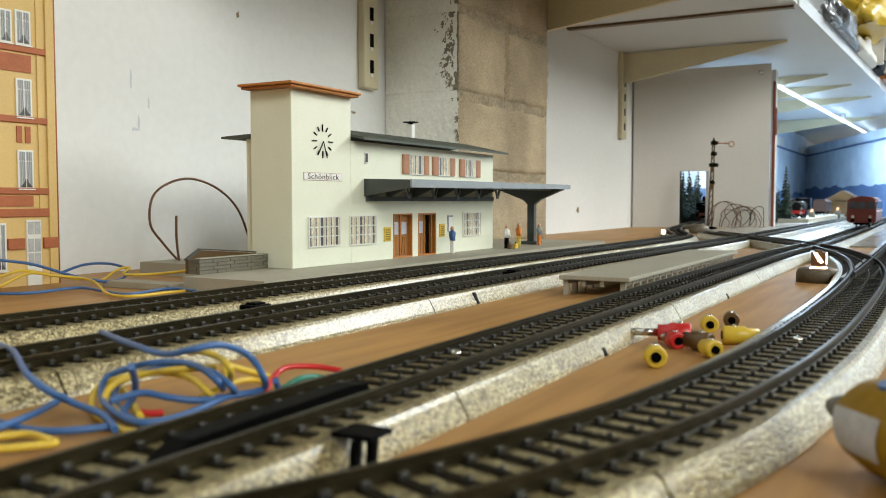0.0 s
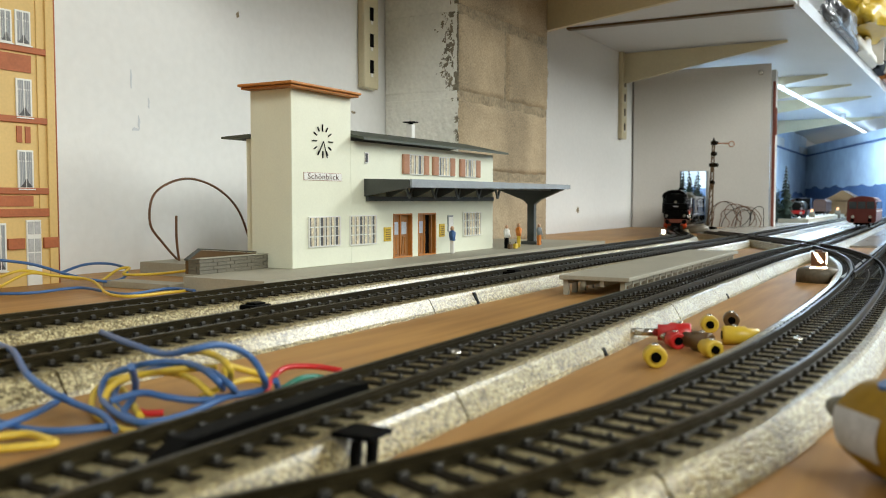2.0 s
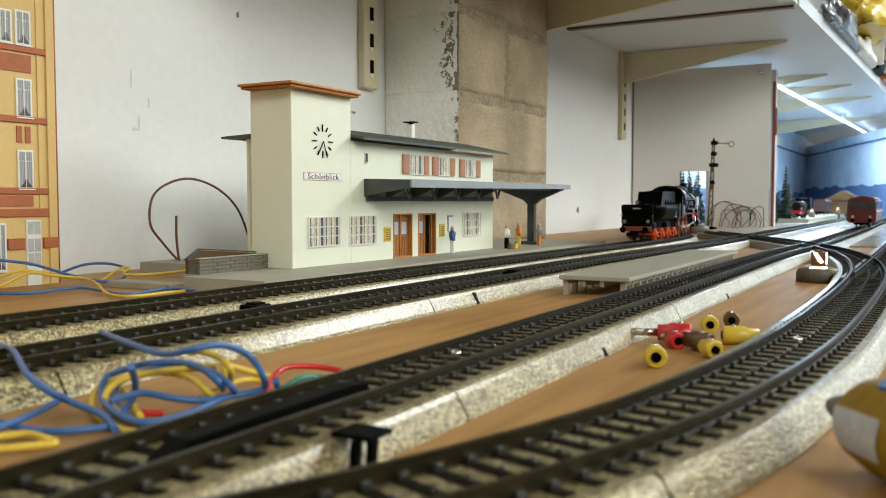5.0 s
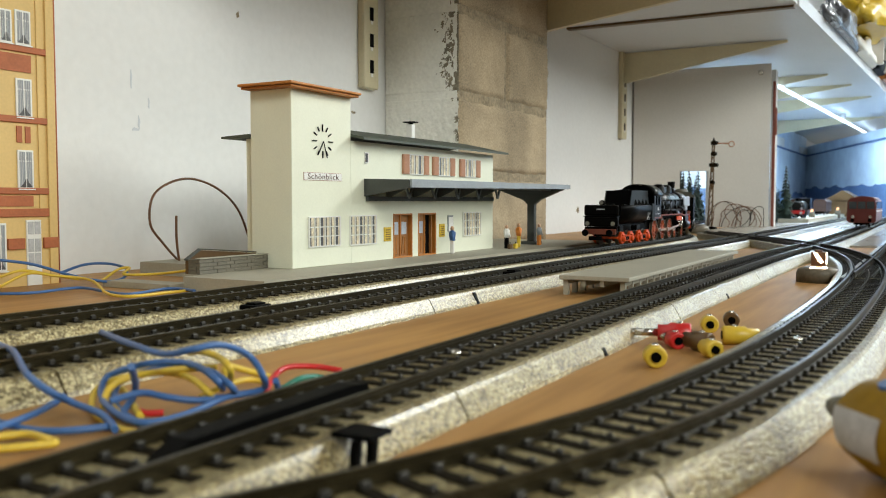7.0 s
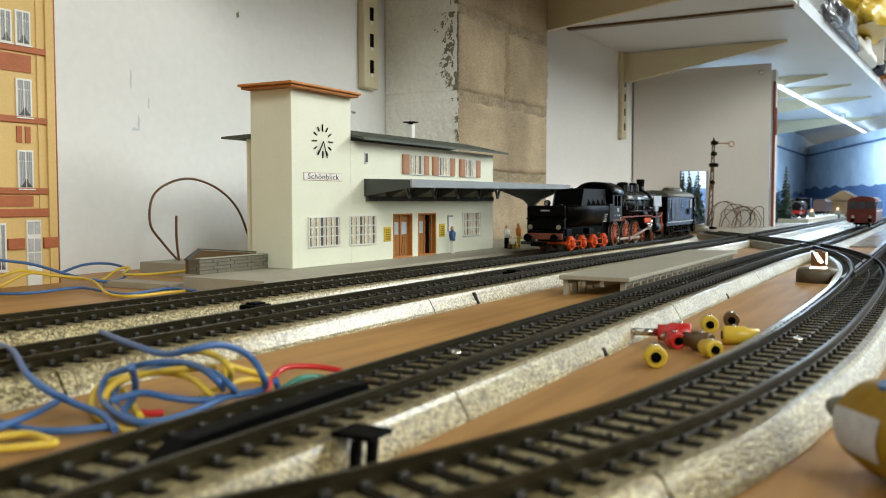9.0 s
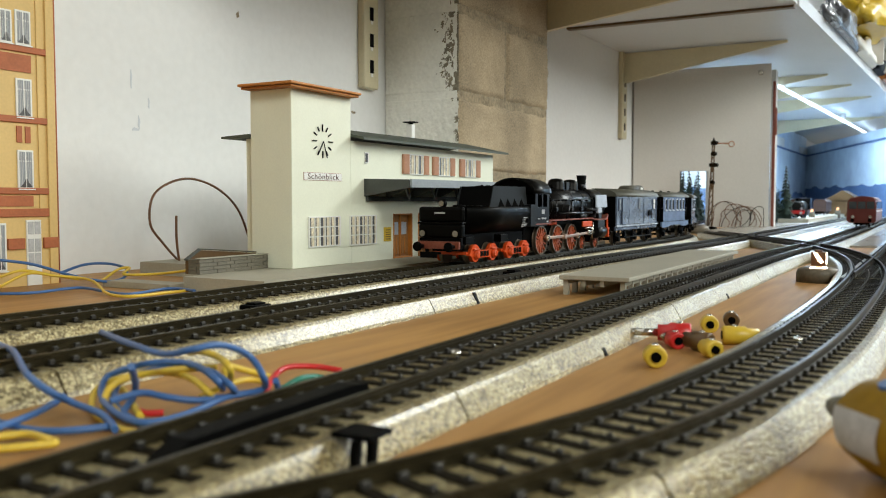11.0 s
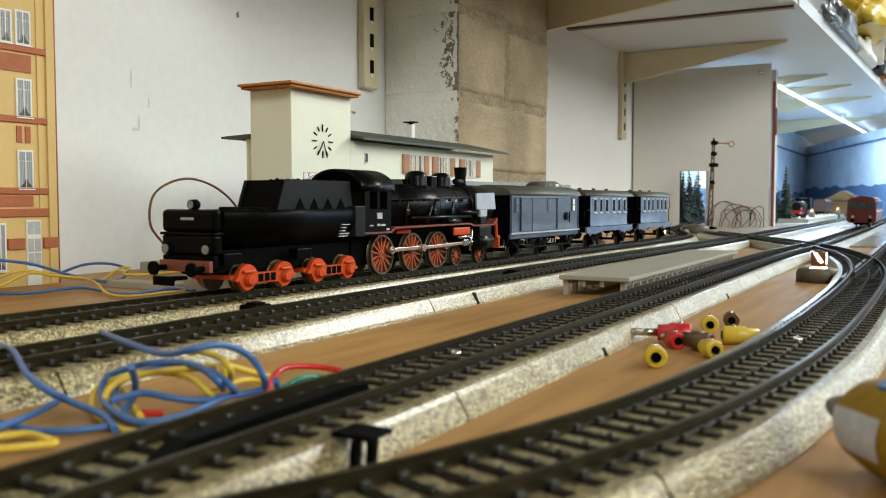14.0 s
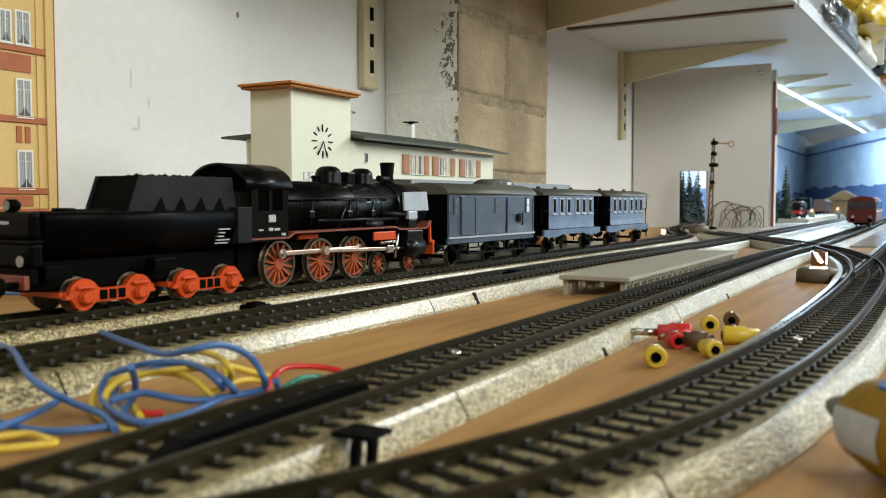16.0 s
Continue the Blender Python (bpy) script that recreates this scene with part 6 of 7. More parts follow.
def locomotive():
    t = thing("steam_locomotive", "black model steam locomotive with red spoked wheels and running gear", "locomotive")
    bx = 0.0235
    bm = B()
    rod(bm, (bx - 0.002, 0, 0.0437), (0.118, 0, 0.0437), 0.0124, None, 32)
    boiler = part("boiler", bm, M["locoblk"], t)
    for x in (0.035, 0.054, 0.076, 0.097, 0.112):
        bm = B()
        rod(bm, (x, 0, 0.0437), (x + 0.0006, 0, 0.0437), 0.01252, None, 32)
        part("boiler_band", bm, M["locoblk"], boiler)
    bm = B()
    rod(bm, (0.112, 0, 0.0437), (0.139, 0, 0.0437), 0.0130, None, 32)
    rod(bm, (0.139, 0, 0.0437), (0.1415, 0, 0.0437), 0.0112, 0.0080, 32)
    part("smokebox", bm, M["locogrey"], t)
    for x, r, h in ((0.0700, 0.0063, 0.0638), (0.0965, 0.0060, 0.0635)):
        bm = B()
        turned(bm, [(r * 1.15, 0.0535), (r, 0.0560), (r, h - 0.0040), (r * 0.90, h - 0.0018), (r * 0.6, h - 0.0004), (r * 0.2, h)], pose(x, 0, 0), 24)
        part("dome", bm, M["locoblk"], t)
    bm = B()
    box(bm, (0.0800, -0.0040, 0.055), (0.0865, 0.0040, 0.0612), 0.0006)
    part("sand_box", bm, M["locoblk"], t)
    bm = B()
    turned(bm, [(0.0048, 0.0545), (0.0034, 0.0575), (0.0032, 0.0600), (0.0040, 0.0672), (0.0033, 0.0672), (0.0028, 0.0640)], pose(0.1200, 0, 0), 20)
    part("chimney", bm, M["dark"], t)
    bm = B()
    rod(bm, (0.106, -0.004, 0.0585), (0.1145, -0.004, 0.0585), 0.0016, None, 10)
    rod(bm, (0.110, -0.004, 0.055), (0.110, -0.004, 0.0600), 0.0009, None, 8)
    part("generator", bm, M["locogrey"], t)
    for x, h in ((0.029, 0.0600), (0.062, 0.0590)):
        bm = B()
        rod(bm, (x, 0.002, 0.055), (x, 0.002, h), 0.0011, None, 10)
        rod(bm, (x, 0.002, h - 0.0015), (x, 0.002, h), 0.0016, None, 10)
        part("safety_valve", bm, M["dark"], t)
    # cab
    bm = B()
    for s in (-1, 1):
        y0, y1 = sorted((s * 0.0158, s * 0.0146))
        for a, b, c, d in ((0.0, 0.0225, 0.0318, 0.0430), (0.0, 0.0040, 0.0430, 0.0540), (0.0105, 0.0125, 0.0430, 0.0520), (0.0190, 0.0225, 0.0430, 0.0540), (0.0040, 0.0190, 0.0515, 0.0540)):
            box(bm, (a, y0, c), (b, y1, d))
    prism(bm, [(-0.0146, 0.0318), (-0.0146, 0.0535), (-0.008, 0.0590), (0.008, 0.0590), (0.0146, 0.0535), (0.0146, 0.0318)], "x", 0.0205, 0.0220)
    box(bm, (0.0, -0.0146, 0.0300), (0.0220, 0.0146, 0.0320))
    cab = part("cab", bm, M["locoblk"], t)
    bm = B()
    arc = [(0.0168 * math.sin(a), 0.0525 + 0.0102 * math.cos(a)) for a in [math.radians(-90 + 15 * k) for k in range(13)]]
    prism(bm, arc + [(y * 0.93, z - 0.0009) for y, z in arc[::-1]], "x", -0.0035, 0.0245, smooth=True)
    part("roof", bm, M["locoblk"], cab)
    bm = B()
    prism(bm, [(y * 0.9, z - 0.0012) for y, z in arc], "x", 0.0195, 0.0204)
    prism(bm, [(y * 0.9, z - 0.0012) for y, z in arc], "x", 0.0008, 0.0014)
    part("roof_bulkhead", bm, M["dark"], cab)
    for x, z, w, h in ((0.0100, 0.0382, 0.0042, 0.0030), (0.0040, 0.0347, 0.0026, 0.0006), (0.0100, 0.0346, 0.0024, 0.0012), (0.0134, 0.0346, 0.0034, 0.0010), (0.0180, 0.0324, 0.0024, 0.0010)):
        bm = B()
        box(bm, (x, -0.0162, z), (x + w, -0.0157, z + h))
        part("plate", bm, M["curtain_grey"], cab)
    # running board with its red edge, dropped under the cab and raised over the cylinders
    for s in (-1, 1):
        bm = B()
        y0, y1 = sorted((s * 0.0158, s * 0.0090))
        out = [(0.0, 0.0309), (0.0, 0.0318), (0.0225, 0.0318), (0.0265, 0.0338), (0.1050, 0.0343), (0.1090, 0.0330), (0.1330, 0.0330), (0.1375, 0.0362), (0.1390, 0.0362), (0.1390, 0.0353), (0.1345, 0.0321), (0.1085, 0.0321), (0.1045, 0.0334), (0.0270, 0.0329), (0.0230, 0.0309)]
        prism(bm, out, "y", y0, y1)
        part("running_board", bm, M["edge_red"], t, "red-edged running board")
        bm = B()
        y0, y1 = sorted((s * 0.0156, s * 0.0146))
        prism(bm, [(0.1130, 0.0420), (0.1125, 0.0515), (0.1345, 0.0520), (0.1365, 0.0420)], "y", y0, y1)
        part("smoke_deflector", bm, M["coachpale"], t, "grey worn smoke deflector")
        bm = B()
        rod(bm, (0.1135, s * 0.0128, 0.0228), (0.1315, s * 0.0128, 0.0228), 0.0048, None, 18)
        box(bm, (0.1155, min(s * 0.0085, s * 0.0160), 0.0255), (0.1305, max(s * 0.0085, s * 0.0160), 0.0318), 0.0006)
        part("cylinder_block", bm, M["locogrey"], t)
        bm = B()
        box(bm, (0.0870, min(s * 0.0138, s * 0.0150), 0.0275), (0.1060, max(s * 0.0138, s * 0.0150), 0.0318), 0.0005)
        part("slide_plate", bm, M["locored"], t)
        bm = B()
        rod(bm, (0.1020, s * 0.0140, 0.0228), (0.1150, s * 0.0140, 0.0228), 0.0010, None, 10)
        rod(bm, (0.1050, s * 0.0150, 0.0180), (0.1075, s * 0.0150, 0.0305), 0.0008, None, 8)
        box(bm, (0.0985, min(s * 0.0128, s * 0.0150), 0.0208), (0.1045, max(s * 0.0128, s * 0.0150), 0.0248), 0.0005)
        rod(bm, (0.0925, s * 0.0148, 0.0262), (0.1060, s * 0.0148, 0.0265), 0.0008, None, 8)
        part("valve_gear", bm, M["steel"], t, "bright valve gear and slide bars")
        bm = B()
        rod(bm, (0.024, s * 0.0132, 0.0475), (0.110, s * 0.0132, 0.0490), 0.0005, None, 6)
        rod(bm, (0.045, s * 0.0130, 0.0380), (0.110, s * 0.0130, 0.0380), 0.0010, None, 8)
        rod(bm, (0.060, s * 0.0130, 0.0340), (0.066, s * 0.0128, 0.0440), 0.0008, None, 8)
        rod(bm, (0.080, s * 0.0135, 0.0355), (0.094, s * 0.0135, 0.0355), 0.0022, None, 12)
        part("pipework", bm, M["locogrey"], t)
        bm = B()
        box(bm, (0.1170, min(s * 0.0135, s * 0.0157), 0.0376), (0.1255, max(s * 0.0135, s * 0.0157), 0.0418), 0.0004)
        part("air_pump", bm, M["coachpale"], t, "pale grey pump casing")
        bm = B()
        box(bm, (0.1165, min(s * 0.0135, s * 0.0160), 0.0332), (0.1240, max(s * 0.0135, s * 0.0160), 0.0374), 0.0004)
        part("feed_pump", bm, M["locogrey"], t)
        bm = B()
        rod(bm, (0.095, s * 0.0140, 0.0408), (0.1165, s * 0.0140, 0.0402), 0.0011, None, 10)
        for x in (0.034, 0.047, 0.060, 0.073, 0.086, 0.099):
            rod(bm, (x, s * 0.0110, 0.0474), (x, s * 0.0138, 0.0476), 0.0006, None, 6)
        for x in (0.041, 0.069, 0.088):
            rod(bm, (x, s * 0.0122, 0.0345), (x + 0.002, s * 0.0124, 0.0470), 0.0006, None, 6)
            box(bm, (x - 0.0018, min(s * 0.0118, s * 0.0140), 0.0395), (x + 0.0018, max(s * 0.0118, s * 0.0140), 0.0425), 0.0004)
        part("boiler_piping", bm, M["locogrey"], t)
        bm = B()
        prism(bm, [(0.1385, 0.0365), (0.1398, 0.0365), (0.1405, 0.0262), (0.1438, 0.0256), (0.1438, 0.0240), (0.1392, 0.0246)], "y", min(s * 0.0138, s * 0.0150), max(s * 0.0138, s * 0.0150))
        part("front_step", bm, M["locored"], t)
    bm = B()
    box(bm, (0.002, -0.0058, 0.0150), (0.144, 0.0058, 0.0318), 0.0005)
    box(bm, (0.030, -0.0085, 0.0300), (0.110, 0.0085, 0.0335))
    box(bm, (0.112, -0.0090, 0.0290), (0.138, 0.0090, 0.0370))
    part("frame", bm, M["dark"], t)
    bm = B()
    box(bm, (0.036, -0.0100, 0.0298), (0.050, 0.0100, 0.0322), 0.0004)
    part("spring_hanger", bm, M["locored"], t)
    bm = B()
    box(bm, (0.1420, -0.0148, 0.0180), (0.1438, 0.0148, 0.0240), 0.0003)
    part("buffer_beam", bm, M["locored"], t)
    buffers(t, 0.1438, 1, 0.0208)
    coupling(t, 0.1425, 1)
    drivers = [wheelset(t, x, R_DRIVE, 14, M["wheelred"], 0.0048, "driving_wheelset") for x in (0.0235, 0.0520, 0.0780)]
    for x in (0.0985, 0.1265):
        wheelset(t, x, R_SMALL, 9, M["wheelred"])
    rods = []
    for s, ph in ((-1, 0.0), (1, math.pi / 2)):
        bm = B()
        box(bm, (0.0235, s * 0.0122 - 0.0005, -0.0010), (0.0780, s * 0.0122 + 0.0005, 0.0010), 0.0003)
        for x in (0.0235, 0.0520, 0.0780):
            rod(bm, (x, s * 0.0122 - 0.0008, 0), (x, s * 0.0122 + 0.0008, 0), 0.0021, None, 14)
        sr = part("coupling_rod", bm, M["steel_warm"], t, "bright coupling rod")
        bm = B()
        box(bm, (0.0, s * 0.0136 - 0.0005, -0.0009), (0.0520, s * 0.0136 + 0.0005, 0.0009), 0.0003)
        for x, r in ((0.0, 0.0020), (0.0520, 0.0015)):
            rod(bm, (x, s * 0.0136 - 0.0008, 0), (x, s * 0.0136 + 0.0008, 0), r, None, 14)
        cr = part("connecting_rod", bm, M["steel_warm"], t, "bright connecting rod")
        rods.append((sr, cr, ph))
    return t, rods


def arch_roof(bm, w, z0, z1, x0, x1):
    arc = [(w * math.sin(a), z0 + (z1 - z0) * math.cos(a)) for a in [math.radians(-90 + 15 * k) for k in range(13)]]
    prism(bm, arc, "x", x0, x1, smooth=True)


def running_gear(t, xs, w, z):
    for x in xs:
        wheelset(t, x, 0.0055, 9, M["dark"])
        for s in (-1, 1):
            bm = B()
            prism(bm, [(x - 0.0075, z), (x - 0.0025, 0.0140), (x + 0.0025, 0.0140), (x + 0.0075, z), (x + 0.004, z), (x, 0.0178), (x - 0.004, z)], "y", s * 0.0112 - 0.0005, s * 0.0112 + 0.0005)
            box(bm, (x - 0.0022, s * 0.0125 - 0.0013, 0.0130), (x + 0.0022, s * 0.0125 + 0.0013, 0.0172), 0.0004)
            prism(bm, [(x - 0.0085, z - 0.0012), (x - 0.0085, z - 0.0024), (x, 0.0172), (x + 0.0085, z - 0.0024), (x + 0.0085, z - 0.0012), (x, 0.0188)], "y", s * 0.0130 - 0.0004, s * 0.0130 + 0.0004)
            part("axle_guard", bm, M["dark"], t)


def luggage_van():
    t = thing("luggage_van", "blue-grey model luggage van with arched grey roof and cupola", "railway van")
    w, z0, z1, L = 0.0152, 0.0262, 0.0507, 0.1125
    bm = B()
    box(bm, (0.0, -w, z0), (L, w, z1), 0.0003)
    part("body", bm, M["coachgrey"], t)
    for x in (-0.0006, L):
        bm = B()
        box(bm, (x, -w + 0.0002, z0), (x + 0.0006, w - 0.0002, z1 + 0.0005))
        part("end_wall", bm, M["dark"], t)
    bm = B()
    arch_roof(bm, w + 0.0014, z1, 0.0575, -0.0022, L + 0.0022)
    part("roof", bm, M["coachroof"], t, "dull grey arched roof")
    bm = B()
    arc = [(0.084 + 0.0165 * math.sin(a), 0.0550 + 0.0062 * math.cos(a)) for a in [math.radians(-80 + 16 * k) for k in range(11)]]
    prism(bm, arc, "y", -0.0075, 0.0075, smooth=True)
    cu = part("cupola", bm, M["coachroof"], t, "raised roof cupola")
    for x in (0.076, 0.088):
        bm = B()
        box(bm, (x, -0.0079, 0.0573), (x + 0.006, -0.0070, 0.0592), 0.0003)
        part("window", bm, M["white" if x > 0.08 else "pane"], cu)
    for s in (-1, 1):
        for x0, x1, z in ((0.0008, L - 0.0008, 0.0385), (0.0008, L - 0.0008, 0.0268), (0.0008, L - 0.0008, 0.0496)):
            bm = B()
            box(bm, (x0, s * (w + 0.0003) - 0.0003, z), (x1, s * (w + 0.0003) + 0.0003, z + 0.0008))
            part("waist_strip", bm, M["coachgrey"], t)
        for x in (0.001, 0.0300, 0.0735, 0.1115):
            bm = B()
            box(bm, (x - 0.0004, s * (w + 0.0003) - 0.0003, z0), (x + 0.0004, s * (w + 0.0003) + 0.0003, z1 - 0.0006))
            part("strip", bm, M["coachgrey"], t)
        # sliding door under its rail, the shadow gap at its edge painted as a dark strip
        bm = B()
        box(bm, (0.0125, s * (w + 0.0009) - 0.0004, 0.0489), (0.0760, s * (w + 0.0009) + 0.0004, 0.0496), 0.0001)
        part("door_rail", bm, M["coachgrey"], t)
        for x0, x1 in ((0.0140, 0.0295), (0.0305, 0.0690)):
            bm = B()
            box(bm, (x0, s * (w + 0.0008) - 0.0004, z0 + 0.0010), (x1, s * (w + 0.0008) + 0.0004, z1 - 0.0020), 0.0002)
            d = part("sliding_door", bm, M["coachgrey"], t)
            bm = B()
            box(bm, (x0 + 0.0004, s * (w + 0.0013) - 0.0002, 0.0382), (x1 - 0.0004, s * (w + 0.0013) + 0.0002, 0.0390))
            part("waist_strip", bm, M["coachgrey"], d)
        bm = B()
        box(bm, (0.0692, s * (w + 0.0003) - 0.0004, z0 + 0.0010), (0.0716, s * (w + 0.0003) + 0.0001, z1 - 0.0018))
        part("door_gap", bm, M["dark"], t, "dark strip painted as the shadow gap beside the sliding door")
        bm = B()
        rod(bm, (0.0885, s * (w + 0.0003), 0.0362), (0.0885, s * (w + 0.0013), 0.0362), 0.0028, None, 16)
        rod(bm, (0.0945, s * (w + 0.0007), 0.0315), (0.0945, s * (w + 0.0007), 0.0395), 0.0004, None, 6)
        part("hand_wheel", bm, M["dark"], t)
        for x0, x1, z, h, m in ((0.0068, 0.0105, 0.0398, 0.0085, "pane"), (0.0545, 0.0590, 0.0402, 0.0078, "pane"), (0.1005, 0.1040, 0.0400, 0.0085, "white")):
            off = w + (0.0008 if 0.03 < x0 < 0.07 else 0.0)
            bm = B()
            box(bm, (x0 - 0.0008, s * (off + 0.0003) - 0.0004, z - 0.0007), (x1 + 0.0008, s * (off + 0.0003) + 0.0004, z + h + 0.0007))
            wd = part("window", bm, M["coachgrey"], t)
            for f in (0.0, 0.53):
                bm = B()
                box(bm, (x0, s * (off + 0.0006) - 0.0003, z + h * f), (x1, s * (off + 0.0006) + 0.0003, z + h * (f + 0.47)))
                part("pane", bm, M[m], wd)
        bm = B()
        box(bm, (0.0, s * (w + 0.0006) - 0.0006, z0 - 0.0006), (L, s * (w + 0.0006) + 0.0006, z0 + 0.0004))
        part("sill", bm, M["coachpale"], t, "pale bottom sill")
        bm = B()
        box(bm, (0.0, s * 0.0145 - 0.0008, 0.0225), (L, s * 0.0145 + 0.0008, 0.0258), 0.0003)
        part("solebar", bm, M["coachgrey"], t)
        bm = B()
        box(bm, (0.022, s * 0.0155 - 0.0012, 0.0160), (0.093, s * 0.0155 + 0.0012, 0.0168))
        for x in (0.024, 0.045, 0.070, 0.091):
            box(bm, (x - 0.0004, s * 0.0148 - 0.0004, 0.0166), (x + 0.0004, s * 0.0148 + 0.0004, 0.0226))
        part("footboard", bm, M["locogrey"], t)
    bm = B()
    box(bm, (0.001, -0.0138, 0.0220), (L - 0.001, 0.0138, 0.0262))
    part("underframe", bm, M["dark"], t)
    running_gear(t, (0.014, 0.0575, 0.101), w, 0.0225)
    for x, s in ((0.0, -1), (L, 1)):
        buffers(t, x, s, 0.0212)
        coupling(t, x, s)
    return t


def coach():
    t = thing("passenger_coach", "blue-grey model passenger coach with open end platforms", "railway coach", group="train coaches")
    w, z0, z1, L, a, b = 0.0142, 0.0270, 0.0510, 0.110, 0.0125, 0.0975
    bm = B()
    box(bm, (a, -w, z0), (b, w, z1), 0.0003)
    part("body", bm, M["coachblue"], t)
    for x in (a - 0.0005, b):
        bm = B()
        box(bm, (x, -w + 0.0002, z0), (x + 0.0005, w - 0.0002, z1))
        part("end_wall", bm, M["dark"], t)
    bm = B()
    arch_roof(bm, w + 0.0016, 0.0508, 0.0560, 0.0, L)
    rf = part("roof", bm, M["coachroof"], t, "dull grey arched roof")
    for x in (0.025, 0.055, 0.085):
        bm = B()
        turned(bm, [(0.0016, 0.0552), (0.0014, 0.0566), (0.0019, 0.0568), (0.0010, 0.0574)], pose(x, 0, 0), 12)
        part("ventilator", bm, M["coachroof"], rf)
    for s in (-1, 1):
        for k in range(6):
            x = a + 0.0060 + 0.0128 * k + (0.0034 if k > 2 else 0)
            bm = B()
            box(bm, (x - 0.0009, s * (w + 0.0003) - 0.0004, 0.0378), (x + 0.0057, s * (w + 0.0003) + 0.0004, 0.0492), 0.0003)
            wd = part("window", bm, M["coachpale"], t, "pale framed coach window")
            bm = B()
            box(bm, (x, s * (w + 0.0006) - 0.0003, 0.0388), (x + 0.0046, s * (w + 0.0006) + 0.0003, 0.0482))
            part("pane", bm, M["dark"], wd)
            bm = B()
            box(bm, (x - 0.0012, s * (w + 0.0009) - 0.0005, 0.0371), (x + 0.0060, s * (w + 0.0009) + 0.0005, 0.0379))
            part("sill", bm, M["coachpale"], wd)
        for z in (0.0370, 0.0274):
            bm = B()
            box(bm, (a, s * (w + 0.0003) - 0.0004, z), (b, s * (w + 0.0003) + 0.0004, z + 0.0008))
            part("waist_strip", bm, M["coachblue"], t)
        bm = B()
        prism(bm, [(0.002, 0.0268), (0.002, 0.0225), (0.010, 0.0215), (0.026, 0.0215), (0.034, 0.0232), (0.076, 0.0232), (0.080, 0.0215), (0.098, 0.0215), (0.108, 0.0225), (0.108, 0.0268)], "y", s * 0.0148 - 0.0007, s * 0.0148 + 0.0007)
        part("solebar", bm, M["coachblue"], t)
        for x, d in ((0.0025, 1), (0.1075, -1)):
            bm = B()
            rod(bm, (x, s * 0.0130, 0.0268), (x, s * 0.0130, 0.0400), 0.0004, None, 6)
            rod(bm, (x, s * 0.0130, 0.0400), (x + d * 0.010, s * 0.0138, 0.0400), 0.0004, None, 6)
            rod(bm, (x, s * 0.0138, 0.0400), (x, s * 0.0138, 0.0510), 0.0004, None, 6)
            rod(bm, (x + d * 0.002, s * 0.0145, 0.0150), (x + d * 0.002, s * 0.0145, 0.0260), 0.0005, None, 6)
            part("handrail", bm, M["dark"], t)
    bm = B()
    box(bm, (0.002, -0.0140, 0.0228), (0.108, 0.0140, 0.0269), 0.0003)
    part("underframe", bm, M["dark"], t)
    running_gear(t, (0.020, 0.090), w, 0.0218)
    for x, s in ((0.002, -1), (0.108, 1)):
        buffers(t, x, s, 0.0212)
        coupling(t, x, s)
    return t


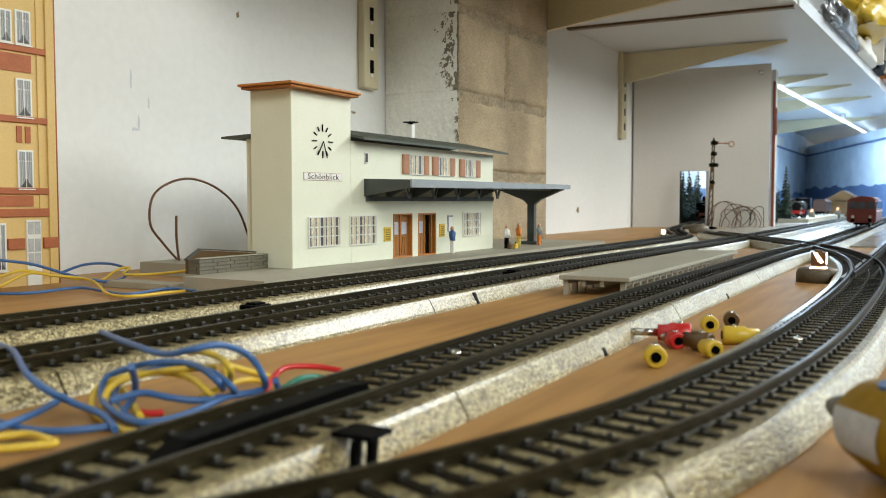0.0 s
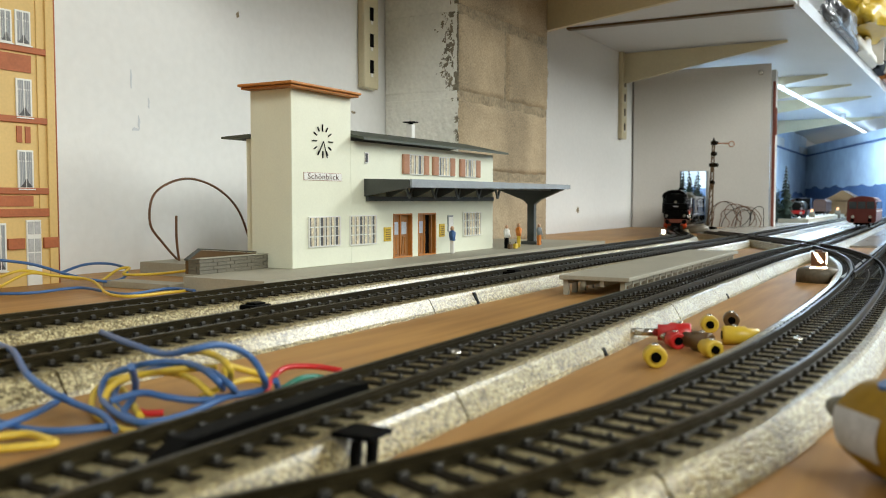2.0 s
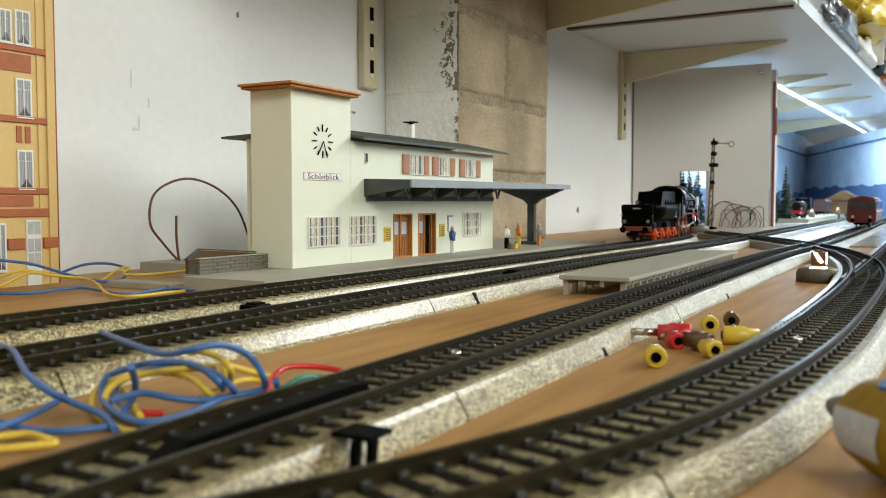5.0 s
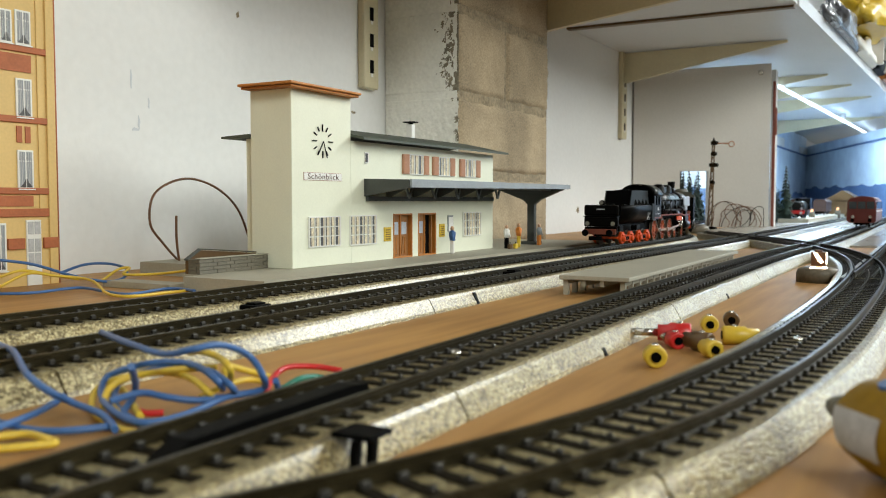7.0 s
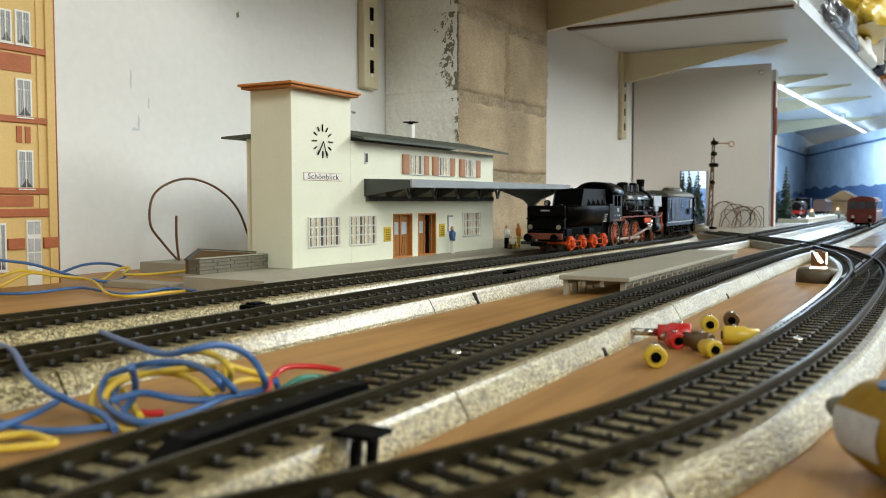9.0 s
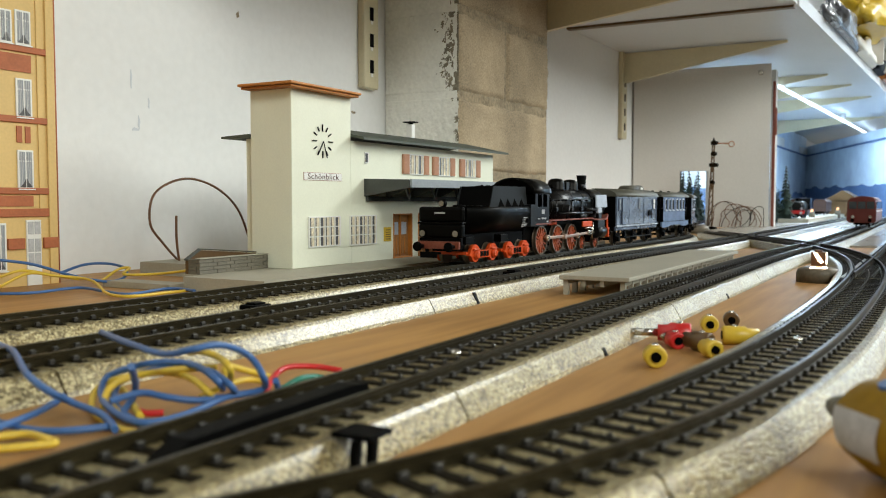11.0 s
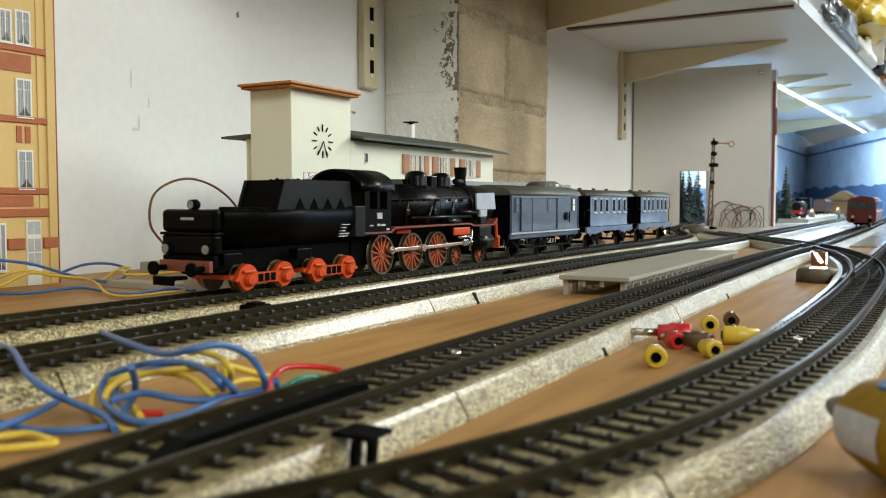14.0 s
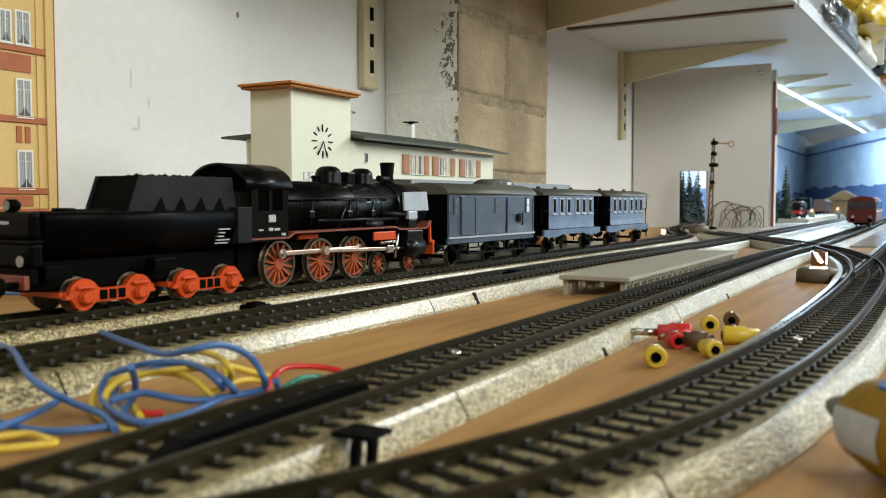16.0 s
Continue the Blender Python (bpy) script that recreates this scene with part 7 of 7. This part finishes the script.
def s_end(t):
    """Arc length of the train's leading end along the main line, gliding between the rows."""
    k = min(int(t / 0.5), len(END_X) - 2)
    ss = [MAIN.s_of_x(END_X[min(max(j, 0), len(END_X) - 1)][1]) for j in (k - 1, k, k + 1, k + 2)]
    d0, d1, d2 = ss[1] - ss[0], ss[2] - ss[1], ss[3] - ss[2]
    def slope(p, q):
        return 0.0 if p * q <= 0 else 2 * p * q / (p + q)
    m0, m1 = slope(d0, d1), slope(d1, d2)
    u = (t - END_X[k][0]) / 0.5
    return ss[1] * (2 * u ** 3 - 3 * u ** 2 + 1) + m0 * (u ** 3 - 2 * u ** 2 + u) + ss[2] * (3 * u ** 2 - 2 * u ** 3) + m1 * (u ** 3 - u ** 2)


def stand(s, u, p, q):
    """Pose of a vehicle whose origin lies u behind the train's end and which rides on pivots p and q of its own length."""
    a, b = MAIN.at(s + u + p), MAIN.at(s + u + q)
    d = (b - a).normalized()
    o = a - d * p
    return pose(o.x, o.y, 0, 0, 0, math.degrees(math.atan2(d.y, d.x)))


TENDER = tender()
LOCO, RODS = locomotive()
VAN = luggage_van()
COACH = coach()
COACH_B = copy_thing(COACH, pose(0, 0, 0))
for ob in COACH_B.children:
    if ob.name.startswith("wheelset"):
        SPIN.append((ob, ob.location.x, 0.0055))


def motions():
    times = [k / 30 for k in range(0, 105)] + [3.5 + 0.1 * k for k in range(0, 126)]
    vehicles = ((TENDER, 0.0, 0.0396, 0.0851), (LOCO, 0.1050, 0.020, 0.110), (VAN, 0.2625, 0.014, 0.101), (COACH, 0.3900, 0.020, 0.090), (COACH_B, 0.5120, 0.020, 0.090))
    for ob, u, p, q in vehicles:
        walk(ob, [(t, stand(s_end(t), u, p, q)) for t in times])
    for ob, x, r in SPIN:
        rows, a, last = [], 0.0, None
        z = ob.location.z
        for t in reversed(times):
            s = s_end(t)
            if last is not None:
                a += max(-1.3, min(1.3, (s - last) / r))
            last = s
            rows.append((t, pose(x, 0, z, 0, math.degrees(a) + START, 0)))
        walk(ob, rows[::-1])
    zc = RAIL_TOP + R_DRIVE
    for sr, cr, ph in RODS:
        side, con, a, last = [], [], math.radians(START), None
        for t in reversed(times):
            s = s_end(t)
            if last is not None:
                a += max(-1.3, min(1.3, (s - last) / R_DRIVE))
            last = s
            # the crank pin turns with its wheel about the y axis
            cx, cz = 0.0048 * math.cos(ph - a), 0.0048 * math.sin(ph - a)
            side.append((t, pose(cx, 0, zc + cz)))
            tilt = math.asin((0.0228 - (zc + cz)) / 0.0520)
            con.append((t, pose(0.0520 + cx, 0, zc + cz, 0, -math.degrees(tilt), 0)))
        walk(sr, side[::-1])
        walk(cr, con[::-1])


START = -105.0
motions()
